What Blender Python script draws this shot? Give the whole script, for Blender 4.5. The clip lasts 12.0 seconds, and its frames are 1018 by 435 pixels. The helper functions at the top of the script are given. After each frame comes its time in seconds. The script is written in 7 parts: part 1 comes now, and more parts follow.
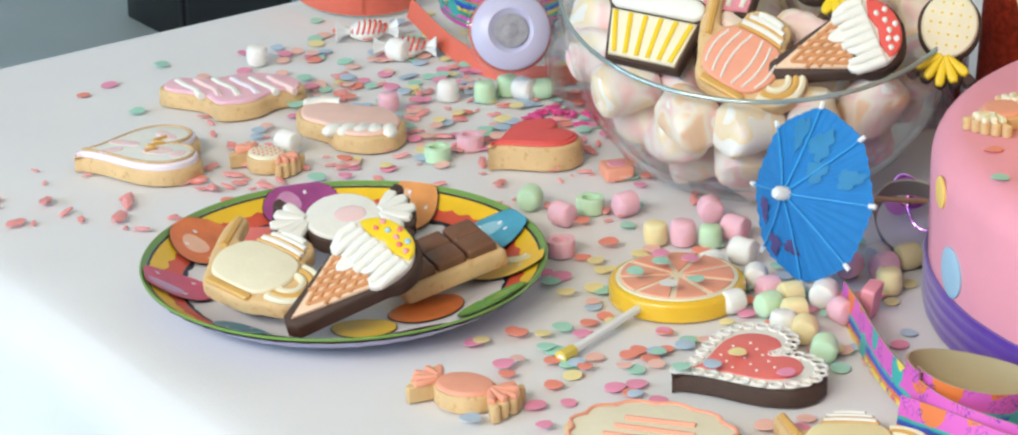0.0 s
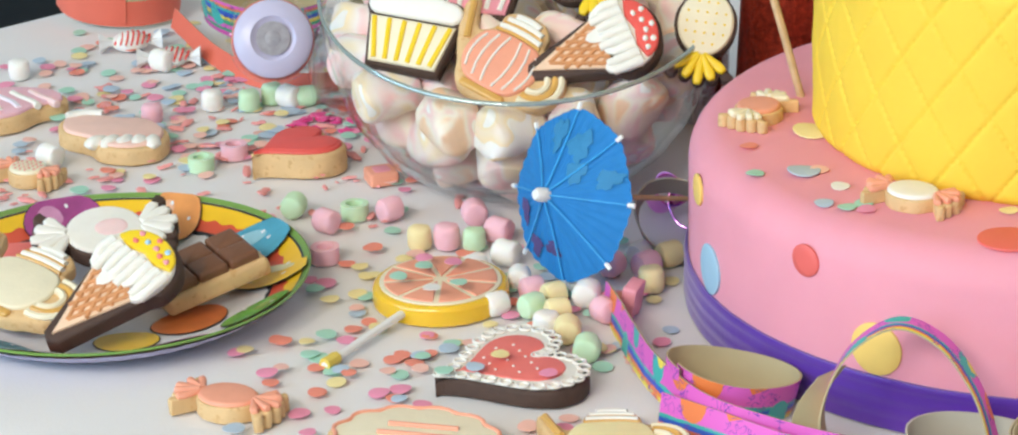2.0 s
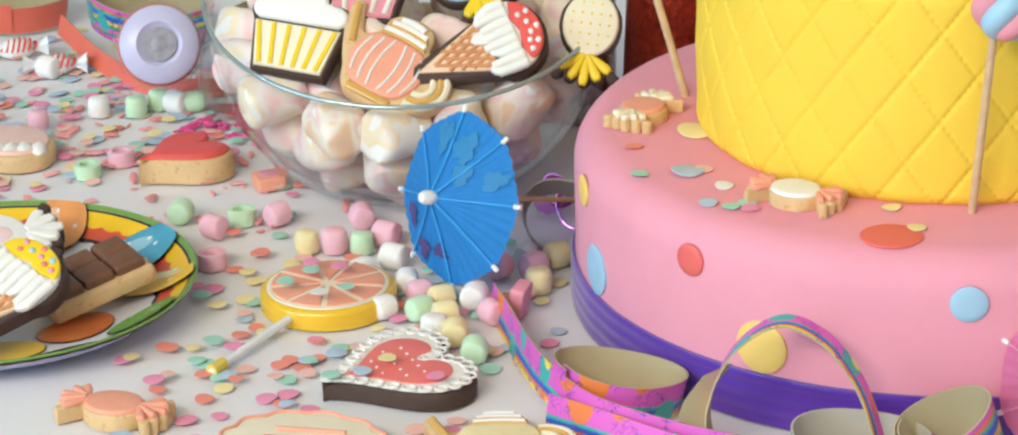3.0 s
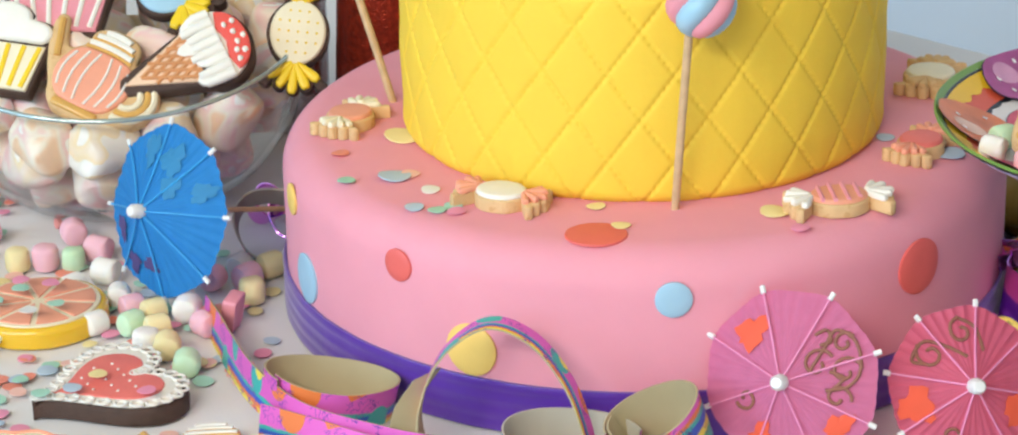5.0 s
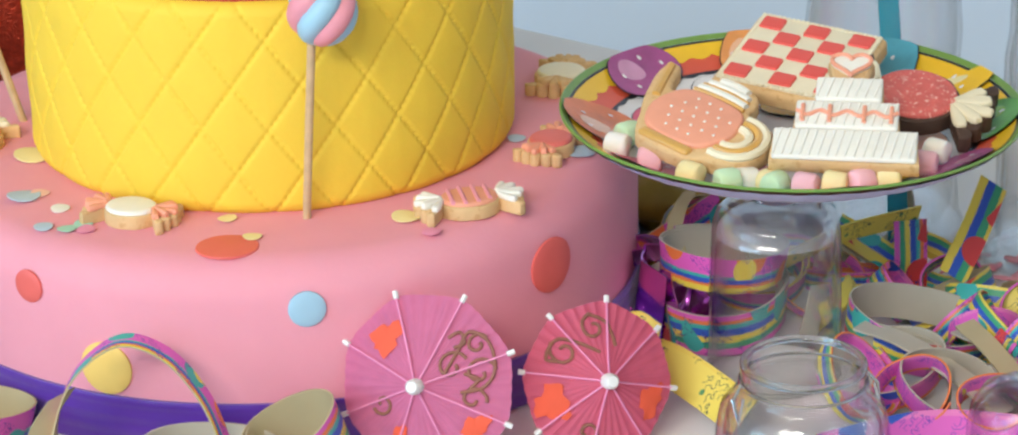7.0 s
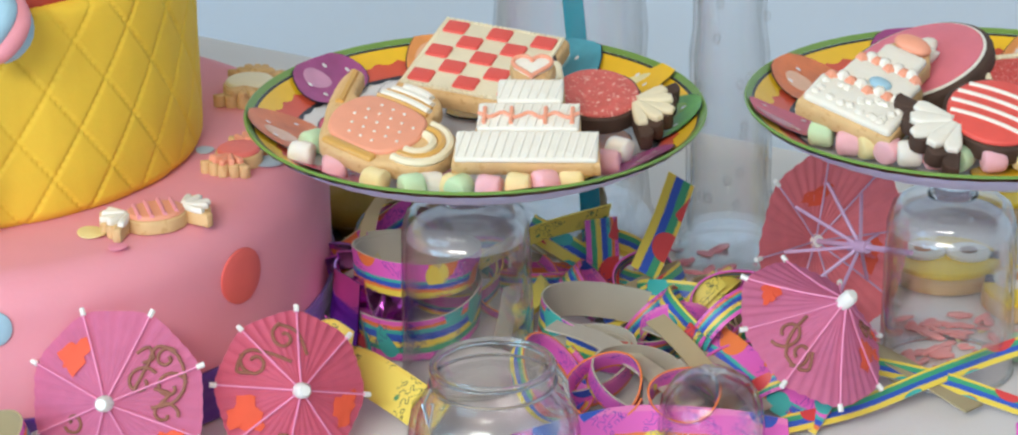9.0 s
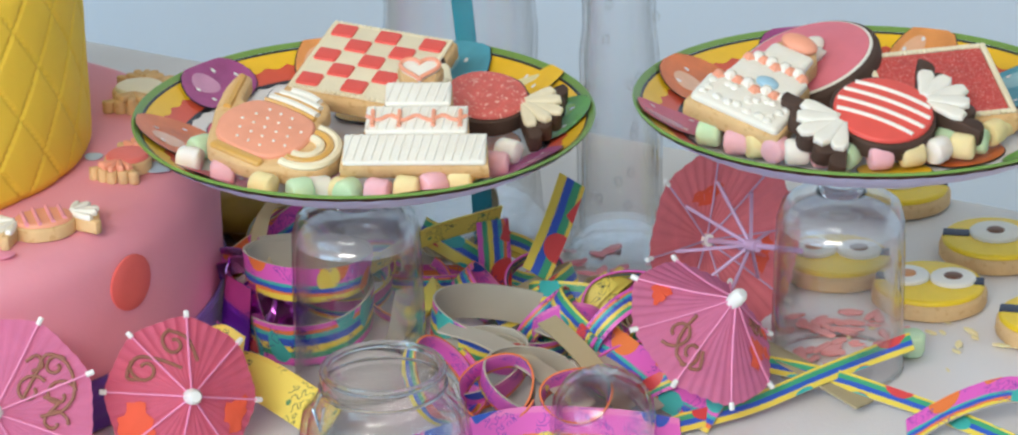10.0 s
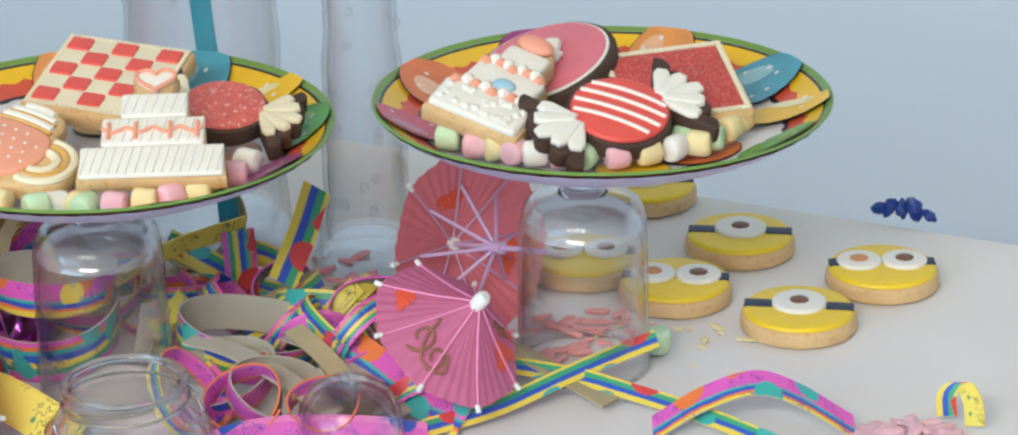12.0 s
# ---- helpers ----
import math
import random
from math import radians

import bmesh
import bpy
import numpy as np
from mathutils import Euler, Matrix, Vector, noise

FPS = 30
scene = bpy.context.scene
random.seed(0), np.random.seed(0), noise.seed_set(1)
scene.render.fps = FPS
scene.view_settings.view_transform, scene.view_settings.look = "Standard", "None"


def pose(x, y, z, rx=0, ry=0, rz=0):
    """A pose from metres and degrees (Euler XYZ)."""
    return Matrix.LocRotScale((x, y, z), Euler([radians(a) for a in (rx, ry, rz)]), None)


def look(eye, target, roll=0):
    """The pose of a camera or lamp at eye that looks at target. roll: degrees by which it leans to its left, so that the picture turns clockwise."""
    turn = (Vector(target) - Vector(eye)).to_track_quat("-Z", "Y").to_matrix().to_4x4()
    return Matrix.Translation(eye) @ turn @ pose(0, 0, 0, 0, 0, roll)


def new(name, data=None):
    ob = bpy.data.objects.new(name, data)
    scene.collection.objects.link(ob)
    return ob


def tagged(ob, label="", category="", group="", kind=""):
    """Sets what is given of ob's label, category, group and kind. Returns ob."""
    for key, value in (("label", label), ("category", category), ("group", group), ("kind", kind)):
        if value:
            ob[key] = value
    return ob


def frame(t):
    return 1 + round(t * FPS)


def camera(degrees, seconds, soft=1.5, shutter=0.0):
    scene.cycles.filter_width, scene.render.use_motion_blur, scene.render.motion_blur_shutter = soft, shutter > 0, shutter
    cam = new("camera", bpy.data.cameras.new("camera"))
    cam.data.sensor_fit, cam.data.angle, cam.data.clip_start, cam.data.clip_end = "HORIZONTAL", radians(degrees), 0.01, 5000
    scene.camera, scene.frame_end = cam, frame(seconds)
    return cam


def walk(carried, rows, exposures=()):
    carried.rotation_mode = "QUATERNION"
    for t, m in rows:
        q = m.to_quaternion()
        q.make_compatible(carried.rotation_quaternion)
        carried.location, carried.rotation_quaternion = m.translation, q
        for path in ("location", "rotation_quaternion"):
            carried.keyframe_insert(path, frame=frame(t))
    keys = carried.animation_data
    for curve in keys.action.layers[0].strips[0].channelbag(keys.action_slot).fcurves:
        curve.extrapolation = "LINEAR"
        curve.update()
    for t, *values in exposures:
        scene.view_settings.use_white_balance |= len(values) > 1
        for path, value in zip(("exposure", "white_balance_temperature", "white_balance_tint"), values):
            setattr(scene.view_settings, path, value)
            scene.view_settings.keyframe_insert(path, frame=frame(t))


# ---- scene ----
EXPO = -0.24
cam = camera(19.77, 12.0, soft=2.1)
PATH = [
    (0.0, pose(-0.0727, 0.2825, 0.6468, 67.785, 1.317, 13.942)),
    (0.5, pose(-0.0687, 0.2835, 0.6468, 67.783, 1.308, 13.136)),
    (1.0, pose(-0.0630, 0.2849, 0.6468, 67.781, 1.295, 11.983)),
    (1.5, pose(-0.0567, 0.2862, 0.6468, 67.779, 1.281, 10.720)),
    (2.0, pose(-0.0518, 0.2871, 0.6468, 67.777, 1.271, 9.748)),
    (2.5, pose(-0.0465, 0.2880, 0.6468, 67.776, 1.259, 8.695)),
    (4.5, pose(-0.0248, 0.2907, 0.6467, 67.772, 1.211, 4.390)),
    (5.0, pose(-0.0160, 0.2913, 0.6467, 67.772, 1.191, 2.661)),
    (5.5, pose(-0.0084, 0.2916, 0.6467, 67.772, 1.175, 1.166)),
    (6.0, pose(-0.0004, 0.2917, 0.6467, 67.773, 1.157, -0.402)),
    (6.5, pose(0.0080, 0.2916, 0.6467, 67.774, 1.139, -2.047)),
    (7.0, pose(0.0165, 0.2913, 0.6467, 67.776, 1.120, -3.718)),
    (7.5, pose(0.0254, 0.2906, 0.6468, 67.778, 1.101, -5.475)),
    (9.5, pose(0.0485, 0.2877, 0.6468, 67.787, 1.050, -10.058)),
    (10.0, pose(0.0534, 0.2868, 0.6468, 67.790, 1.039, -11.034)),
    (10.5, pose(0.0587, 0.2858, 0.6468, 67.793, 1.028, -12.080)),
    (11.0, pose(0.0642, 0.2846, 0.6468, 67.796, 1.016, -13.196)),
    (11.5, pose(0.0715, 0.2828, 0.6469, 67.801, 1.000, -14.676)),
    (12.0, pose(0.0756, 0.2818, 0.6469, 67.803, 0.991, -15.507)),
]
walk(cam, PATH, exposures=[(0.0, EXPO), (12.0, EXPO)])

# ---- light: daylight from a large window in the wall to the left of the camera, and an added warm lamp ----
world = bpy.data.worlds.new("daylight")
scene.world = world
world.use_nodes = True
_wn = world.node_tree
_sky = _wn.nodes.new("ShaderNodeTexSky")
_sky.sky_type, _sky.sun_disc = "NISHITA", False
_sky.sun_elevation, _sky.sun_rotation = radians(38), radians(230)
_wn.nodes["Background"].inputs["Strength"].default_value = 0.12
_wn.links.new(_sky.outputs["Color"], _wn.nodes["Background"].inputs["Color"])

sun = new("sun", bpy.data.lights.new("sun", "SUN"))
sun.data.energy, sun.data.angle, sun.data.color = 0.5, radians(12), (1.0, 0.95, 0.88)
sun.matrix_world = look((0, 0, 0), (-0.5, 0.6, -0.62))


def window_lamp(name, eye, target, sx, sy, watts, colour):
    lamp = new(name, bpy.data.lights.new(name, "AREA"))
    lamp.data.shape, lamp.data.size, lamp.data.size_y = "RECTANGLE", sx, sy
    lamp.data.energy, lamp.data.color = watts, colour
    lamp.matrix_world = look(eye, target)
    return lamp


# two lamps stand in the wide window opening: the left carries the sky's light in, the right is added for warm light
# from above
window_lamp("window_light_left", (-2.40, 0.10, 0.80), (-0.2, 1.7, 0.0), 2.2, 1.1, 46, (0.36, 0.69, 1.0))
# added high and warm in place of an overhead source
window_lamp("added_warm_light", (-1.11, -1.02, 1.98), (0.1, 1.7, 0.0), 1.9, 0.5, 92, (0.95, 0.93, 0.85))

# ---- materials ----
def mat(name, colour, rough=0.5, vary=0.12, scale=60.0, bump=0.15, bump_scale=None, metal=0.0, sss=0.0, coat=0.0, fleck=None, fleck_scale=300.0, sheen=0.0):
    m = bpy.data.materials.new(name)
    m.use_nodes = True
    nt = m.node_tree
    b = nt.nodes["Principled BSDF"]
    tc = nt.nodes.new("ShaderNodeTexCoord")
    n1 = nt.nodes.new("ShaderNodeTexNoise")
    n1.inputs["Scale"].default_value, n1.inputs["Detail"].default_value = scale, 5
    nt.links.new(tc.outputs["Object"], n1.inputs["Vector"])
    mix = nt.nodes.new("ShaderNodeMix")
    mix.data_type = "RGBA"
    dark = tuple(max(0.0, c * (1 - vary * 1.6)) for c in colour)
    light = tuple(min(1.0, c * (1 + vary)) for c in colour)
    mix.inputs["A"].default_value, mix.inputs["B"].default_value = (*dark, 1), (*light, 1)
    nt.links.new(n1.outputs["Fac"], mix.inputs["Factor"])
    out = mix.outputs["Result"]
    if fleck:
        v = nt.nodes.new("ShaderNodeTexNoise")
        v.inputs["Scale"].default_value, v.inputs["Detail"].default_value = fleck_scale, 2
        nt.links.new(tc.outputs["Object"], v.inputs["Vector"])
        r = nt.nodes.new("ShaderNodeMapRange")
        r.inputs["From Min"].default_value, r.inputs["From Max"].default_value = 0.58, 0.68
        nt.links.new(v.outputs["Fac"], r.inputs["Value"])
        mx = nt.nodes.new("ShaderNodeMix")
        mx.data_type = "RGBA"
        nt.links.new(r.outputs["Result"], mx.inputs["Factor"])
        nt.links.new(out, mx.inputs["A"])
        mx.inputs["B"].default_value = (*fleck, 1)
        out = mx.outputs["Result"]
    nt.links.new(out, b.inputs["Base Color"])
    b.inputs["Roughness"].default_value, b.inputs["Metallic"].default_value = rough, metal
    b.inputs["Coat Weight"].default_value = coat
    b.inputs["Coat Roughness"].default_value = 0.12
    b.inputs["Sheen Weight"].default_value = sheen
    if sss:
        b.inputs["Subsurface Weight"].default_value, b.inputs["Subsurface Scale"].default_value = sss, 0.004
        b.inputs["Subsurface Radius"].default_value = (1.0, 0.7, 0.5)
    if bump:
        n2 = nt.nodes.new("ShaderNodeTexNoise")
        n2.inputs["Scale"].default_value, n2.inputs["Detail"].default_value = bump_scale or scale * 6, 4
        nt.links.new(tc.outputs["Object"], n2.inputs["Vector"])
        bp = nt.nodes.new("ShaderNodeBump")
        bp.inputs["Strength"].default_value, bp.inputs["Distance"].default_value = bump, 0.0008
        nt.links.new(n2.outputs["Fac"], bp.inputs["Height"])
        nt.links.new(bp.outputs["Normal"], b.inputs["Normal"])
    return m


def glass_mat(name, colour=(0.985, 0.99, 0.99), rough=0.0, power=2.4, least=0.035, reflection_share=0.0):
    """Thin blown glass: clear straight through, with a gloss that grows at grazing angles. The last argument mixes in
    white for bright reflections.
    """
    m = bpy.data.materials.new(name)
    m.use_nodes = True
    nt = m.node_tree
    nt.nodes.remove(nt.nodes["Principled BSDF"])
    clear = nt.nodes.new("ShaderNodeBsdfTransparent")
    clear.inputs["Color"].default_value = (*colour, 1)
    b = nt.nodes.new("ShaderNodeBsdfGlossy")
    b.inputs["Roughness"].default_value = 0.04 + rough
    lw = nt.nodes.new("ShaderNodeLayerWeight")
    lw.inputs["Blend"].default_value = 0.5
    pw = nt.nodes.new("ShaderNodeMath")
    pw.operation = "POWER"
    nt.links.new(lw.outputs["Facing"], pw.inputs[0])
    pw.inputs[1].default_value = power
    fr = nt.nodes.new("ShaderNodeMapRange")
    fr.inputs["To Min"].default_value, fr.inputs["To Max"].default_value = least, 0.95
    nt.links.new(pw.outputs[0], fr.inputs["Value"])
    ms = nt.nodes.new("ShaderNodeMixShader")
    nt.links.new(fr.outputs["Result"], ms.inputs["Fac"])
    nt.links.new(clear.outputs["BSDF"], ms.inputs[1])
    nt.links.new(b.outputs["BSDF"], ms.inputs[2])
    surface = ms
    # diffuse white put into the glass imitates bright reflections
    if reflection_share:
        reflection_white, surface = nt.nodes.new("ShaderNodeBsdfDiffuse"), nt.nodes.new("ShaderNodeMixShader")
        reflection_white.inputs["Color"].default_value = (0.88, 0.88, 0.92, 1)
        surface.inputs["Fac"].default_value = reflection_share
        nt.links.new(ms.outputs["Shader"], surface.inputs[1])
        nt.links.new(reflection_white.outputs["BSDF"], surface.inputs[2])
    nt.links.new(surface.outputs["Shader"], nt.nodes["Material Output"].inputs["Surface"])
    tc, n = nt.nodes.new("ShaderNodeTexCoord"), nt.nodes.new("ShaderNodeTexNoise")
    n.inputs["Scale"].default_value = 22
    nt.links.new(tc.outputs["Object"], n.inputs["Vector"])
    bp = nt.nodes.new("ShaderNodeBump")
    bp.inputs["Strength"].default_value, bp.inputs["Distance"].default_value = 0.12, 0.002
    nt.links.new(n.outputs["Fac"], bp.inputs["Height"])
    nt.links.new(bp.outputs["Normal"], b.inputs["Normal"])
    nt.links.new(bp.outputs["Normal"], lw.inputs["Normal"])
    return m


def thick_glass(name, colour=(0.93, 0.97, 0.97), ior=1.45):
    """Solid glass that bends the light: bases, rims and stems."""
    m = bpy.data.materials.new(name)
    m.use_nodes = True
    b = m.node_tree.nodes["Principled BSDF"]
    b.inputs["Base Color"].default_value = (*colour, 1)
    b.inputs["Transmission Weight"].default_value, b.inputs["Roughness"].default_value, b.inputs["IOR"].default_value = 1.0, 0.03, ior
    return m


def stripe_mat(name, bands, spots=None, spot_scale=55.0, spot_size=0.33, rough=0.45, ink=None):
    """Printed paper: bands of colour across the strip, round printed spots along it. UV in metres along, 0..1 across."""
    m = bpy.data.materials.new(name)
    m.use_nodes = True
    nt = m.node_tree
    b = nt.nodes["Principled BSDF"]
    uv = nt.nodes.new("ShaderNodeUVMap")
    uv.uv_map = "strip"
    sep = nt.nodes.new("ShaderNodeSeparateXYZ")
    nt.links.new(uv.outputs["UV"], sep.inputs["Vector"])
    wob = nt.nodes.new("ShaderNodeTexNoise")
    wob.inputs["Scale"].default_value = 70
    nt.links.new(uv.outputs["UV"], wob.inputs["Vector"])
    add = nt.nodes.new("ShaderNodeMath")
    add.operation = "MULTIPLY_ADD"
    nt.links.new(wob.outputs["Fac"], add.inputs[0])
    add.inputs[1].default_value = 0.16
    nt.links.new(sep.outputs["Y"], add.inputs[2])
    sub = nt.nodes.new("ShaderNodeMath")
    sub.operation = "SUBTRACT"
    nt.links.new(add.outputs[0], sub.inputs[0])
    sub.inputs[1].default_value = 0.08
    ramp = nt.nodes.new("ShaderNodeValToRGB")
    ramp.color_ramp.interpolation = "CONSTANT"
    els = ramp.color_ramp.elements
    for i, (p, c) in enumerate(bands):
        e = els[i] if i < 2 else els.new(p)
        e.position, e.color = p, (*c, 1)
    nt.links.new(sub.outputs[0], ramp.inputs["Fac"])
    out = ramp.outputs["Color"]
    layers = []
    if spots:
        layers += [(c, spot_scale * (1 + 0.17 * k), spot_size, 0.13 * k) for k, c in enumerate(spots)]
    for c, s, r, off in layers:
        comb = nt.nodes.new("ShaderNodeCombineXYZ")
        sc = nt.nodes.new("ShaderNodeMath")
        sc.operation = "MULTIPLY_ADD"
        nt.links.new(sep.outputs["Y"], sc.inputs[0])
        sc.inputs[1].default_value, sc.inputs[2].default_value = 0.016, off
        nt.links.new(sep.outputs["X"], comb.inputs["X"])
        nt.links.new(sc.outputs[0], comb.inputs["Y"])
        vo = nt.nodes.new("ShaderNodeTexVoronoi")
        vo.voronoi_dimensions = "2D"
        vo.inputs["Scale"].default_value = s
        nt.links.new(comb.outputs["Vector"], vo.inputs["Vector"])
        lt = nt.nodes.new("ShaderNodeMath")
        lt.operation = "LESS_THAN"
        nt.links.new(vo.outputs["Distance"], lt.inputs[0])
        lt.inputs[1].default_value = r
        pick = nt.nodes.new("ShaderNodeMath")
        pick.operation = "GREATER_THAN"
        tone = nt.nodes.new("ShaderNodeSeparateColor")
        nt.links.new(vo.outputs["Color"], tone.inputs["Color"])
        nt.links.new(tone.outputs["Red"], pick.inputs[0])
        pick.inputs[1].default_value = 0.80
        both = nt.nodes.new("ShaderNodeMath")
        both.operation = "MULTIPLY"
        nt.links.new(lt.outputs[0], both.inputs[0])
        nt.links.new(pick.outputs[0], both.inputs[1])
        mx = nt.nodes.new("ShaderNodeMix")
        mx.data_type = "RGBA"
        nt.links.new(both.outputs[0], mx.inputs["Factor"])
        nt.links.new(out, mx.inputs["A"])
        mx.inputs["B"].default_value = (*c, 1)
        out = mx.outputs["Result"]
    if ink:
        # scribbled lines: the thin contour of a noise field, broken up by a second one
        comb = nt.nodes.new("ShaderNodeCombineXYZ")
        sc = nt.nodes.new("ShaderNodeMath")
        sc.operation = "MULTIPLY"
        nt.links.new(sep.outputs["Y"], sc.inputs[0])
        sc.inputs[1].default_value = 0.016
        nt.links.new(sep.outputs["X"], comb.inputs["X"])
        nt.links.new(sc.outputs[0], comb.inputs["Y"])
        fields = []
        for scale, edge, kind in ((330.0, 0.03, "COMPARE"), (70.0, 0.54, "GREATER_THAN")):
            n = nt.nodes.new("ShaderNodeTexNoise")
            n.inputs["Scale"].default_value, n.inputs["Detail"].default_value = scale, 0
            nt.links.new(comb.outputs["Vector"], n.inputs["Vector"])
            test = nt.nodes.new("ShaderNodeMath")
            test.operation = kind
            nt.links.new(n.outputs["Fac"], test.inputs[0])
            test.inputs[1].default_value = 0.5 if kind == "COMPARE" else edge
            test.inputs[2].default_value = edge
            fields.append(test)
        both = nt.nodes.new("ShaderNodeMath")
        both.operation = "MULTIPLY"
        nt.links.new(fields[0].outputs[0], both.inputs[0])
        nt.links.new(fields[1].outputs[0], both.inputs[1])
        mx = nt.nodes.new("ShaderNodeMix")
        mx.data_type = "RGBA"
        nt.links.new(both.outputs[0], mx.inputs["Factor"])
        nt.links.new(out, mx.inputs["A"])
        mx.inputs["B"].default_value = (*ink, 1)
        out = mx.outputs["Result"]
    nt.links.new(out, b.inputs["Base Color"])
    b.inputs["Roughness"].default_value = rough
    return m


# ---- mesh helpers ----
def thing(name, m, label, category, group="", kind=""):
    ob = new(name)
    ob.empty_display_size = 0.01
    ob.matrix_basis = m
    return tagged(ob, label, category, group, kind)


def mesh_of(name, bm, material, smooth=True):
    me = bpy.data.meshes.new(name)
    bmesh.ops.recalc_face_normals(bm, faces=bm.faces)
    bm.to_mesh(me)
    bm.free()
    for mm in material if isinstance(material, (list, tuple)) else [material]:
        me.materials.append(mm)
    if smooth:
        me.polygons.foreach_set("use_smooth", [True] * len(me.polygons))
        me.set_sharp_from_angle(angle=radians(42))
    return me


def part(name, bm, material, parent, label="", m=None, smooth=True):
    ob = new(name, mesh_of(name, bm, material, smooth))
    ob.parent = parent
    if m is not None:
        ob.matrix_basis = m
    return tagged(ob, label)


def lathe(profile, seg=64, wave=0.0, waves=0, start=0.0, end=1.0):
    bm = bmesh.new()
    full = end - start >= 0.999
    n = seg if full else seg + 1
    rings = []
    for r, z in profile:
        if r < 1e-6:
            rings.append([bm.verts.new((0, 0, z))])
            continue
        ring = []
        for i in range(n):
            a = 2 * math.pi * (start + (end - start) * i / seg)
            q = r * (1 + wave * math.cos(waves * a))
            ring.append(bm.verts.new((q * math.cos(a), q * math.sin(a), z)))
        rings.append(ring)
    for a, b in zip(rings, rings[1:]):
        for i in range(seg):
            j = (i + 1) % n
            if len(a) == 1 and len(b) > 1:
                bm.faces.new((a[0], b[i], b[j]))
            elif len(b) == 1 and len(a) > 1:
                bm.faces.new((a[i], a[j], b[0]))
            elif len(a) > 1:
                bm.faces.new((a[i], a[j], b[j], b[i]))
    return bm


def slab(outline, h, bevel=0.0, z=0.0, bulge=0.0, wobble=0.0, seed=0):
    """A flat piece with the given outline, a rounded upper edge and a slightly domed top."""
    bm = bmesh.new()
    n = len(outline)
    area = sum(outline[i][0] * outline[(i + 1) % n][1] - outline[(i + 1) % n][0] * outline[i][1] for i in range(n))
    if area < 0:
        outline = outline[::-1]
    outline = [p for i, p in enumerate(outline) if math.dist(p, outline[i - 1]) > 1e-6]
    n = len(outline)
    pts = [Vector((p[0], p[1])) for p in outline]
    inward = []
    for i in range(n):
        e1, e2 = pts[i] - pts[i - 1], pts[(i + 1) % n] - pts[i]
        nn = Vector((-(e1.y + e2.y), e1.x + e2.x))
        inward.append(nn.normalized() if nn.length > 1e-9 else Vector((0, 0)))
    zs = [z, z + bevel * 0.3, z + h - bevel]
    ins = [bevel * 0.3, 0.0, 0.0]
    for k in (0.35, 0.7, 1.0):
        zs.append(z + h - bevel + bevel * math.sin(k * math.pi / 2))
        ins.append(bevel * (1 - math.cos(k * math.pi / 2)))
    rings = []
    for zz, q in zip(zs, ins):
        ring = []
        for i in range(n):
            p = pts[i] + inward[i] * q
            w = wobble * noise.noise(Vector((p.x * 130 + seed, p.y * 130, zz * 130))) if wobble else 0
            p = p + inward[i] * w
            ring.append(bm.verts.new((p.x, p.y, zz)))
        rings.append(ring)
    for a, b in zip(rings, rings[1:]):
        for i in range(n):
            j = (i + 1) % n
            bm.faces.new((a[i], a[j], b[j], b[i]))
    bm.faces.new(rings[0][::-1])
    top = bm.faces.new(rings[-1])
    if bulge:
        r = bmesh.ops.inset_region(bm, faces=[top], thickness=bevel + 0.001, depth=bulge)
    bm.normal_update()
    bmesh.ops.triangulate(bm, faces=[f for f in bm.faces if len(f.verts) > 4])
    return bm


def tube(points, r, seg=8, taper=1.0, closed=False):
    bm = bmesh.new()
    pts = [Vector(p) for p in points]
    rings = []
    up = Vector((0.13, 0.21, 0.97))
    for i, p in enumerate(pts):
        a = pts[i - 1] if (i or closed) else p
        b = pts[(i + 1) % len(pts)] if (i + 1 < len(pts) or closed) else p
        t = (b - a).normalized()
        s = t.cross(up)
        if s.length < 0.05:
            s = t.cross(Vector((1, 0, 0)))
        s.normalize()
        w = s.cross(t)
        q = r * (1 + (taper - 1) * i / max(1, len(pts) - 1))
        rings.append([bm.verts.new(p + (s * math.cos(k) + w * math.sin(k)) * q) for k in [2 * math.pi * j / seg for j in range(seg)]])
    pairs = list(zip(rings, rings[1:])) + ([(rings[-1], rings[0])] if closed else [])
    for a, b in pairs:
        for i in range(seg):
            bm.faces.new((a[i], a[(i + 1) % seg], b[(i + 1) % seg], b[i]))
    if not closed:
        bm.faces.new(rings[0])
        bm.faces.new(rings[-1])
    return bm


def blob(rx, ry, rz, lump=0.0, seed=0, sub=3):
    bm = bmesh.new()
    bmesh.ops.create_icosphere(bm, subdivisions=sub, radius=1)
    for v in bm.verts:
        k = 1 + lump * noise.noise(v.co * 1.7 + Vector((seed * 3.1, seed, 0)))
        v.co = Vector((v.co.x * rx * k, v.co.y * ry * k, v.co.z * rz * k))
    return bm


def joined(*bms):
    out = bmesh.new()
    for b in bms:
        me = bpy.data.meshes.new("join")
        b.to_mesh(me)
        b.free()
        out.from_mesh(me)
        bpy.data.meshes.remove(me)
    return out


def moved(bm, m):
    bm.transform(m)
    return bm


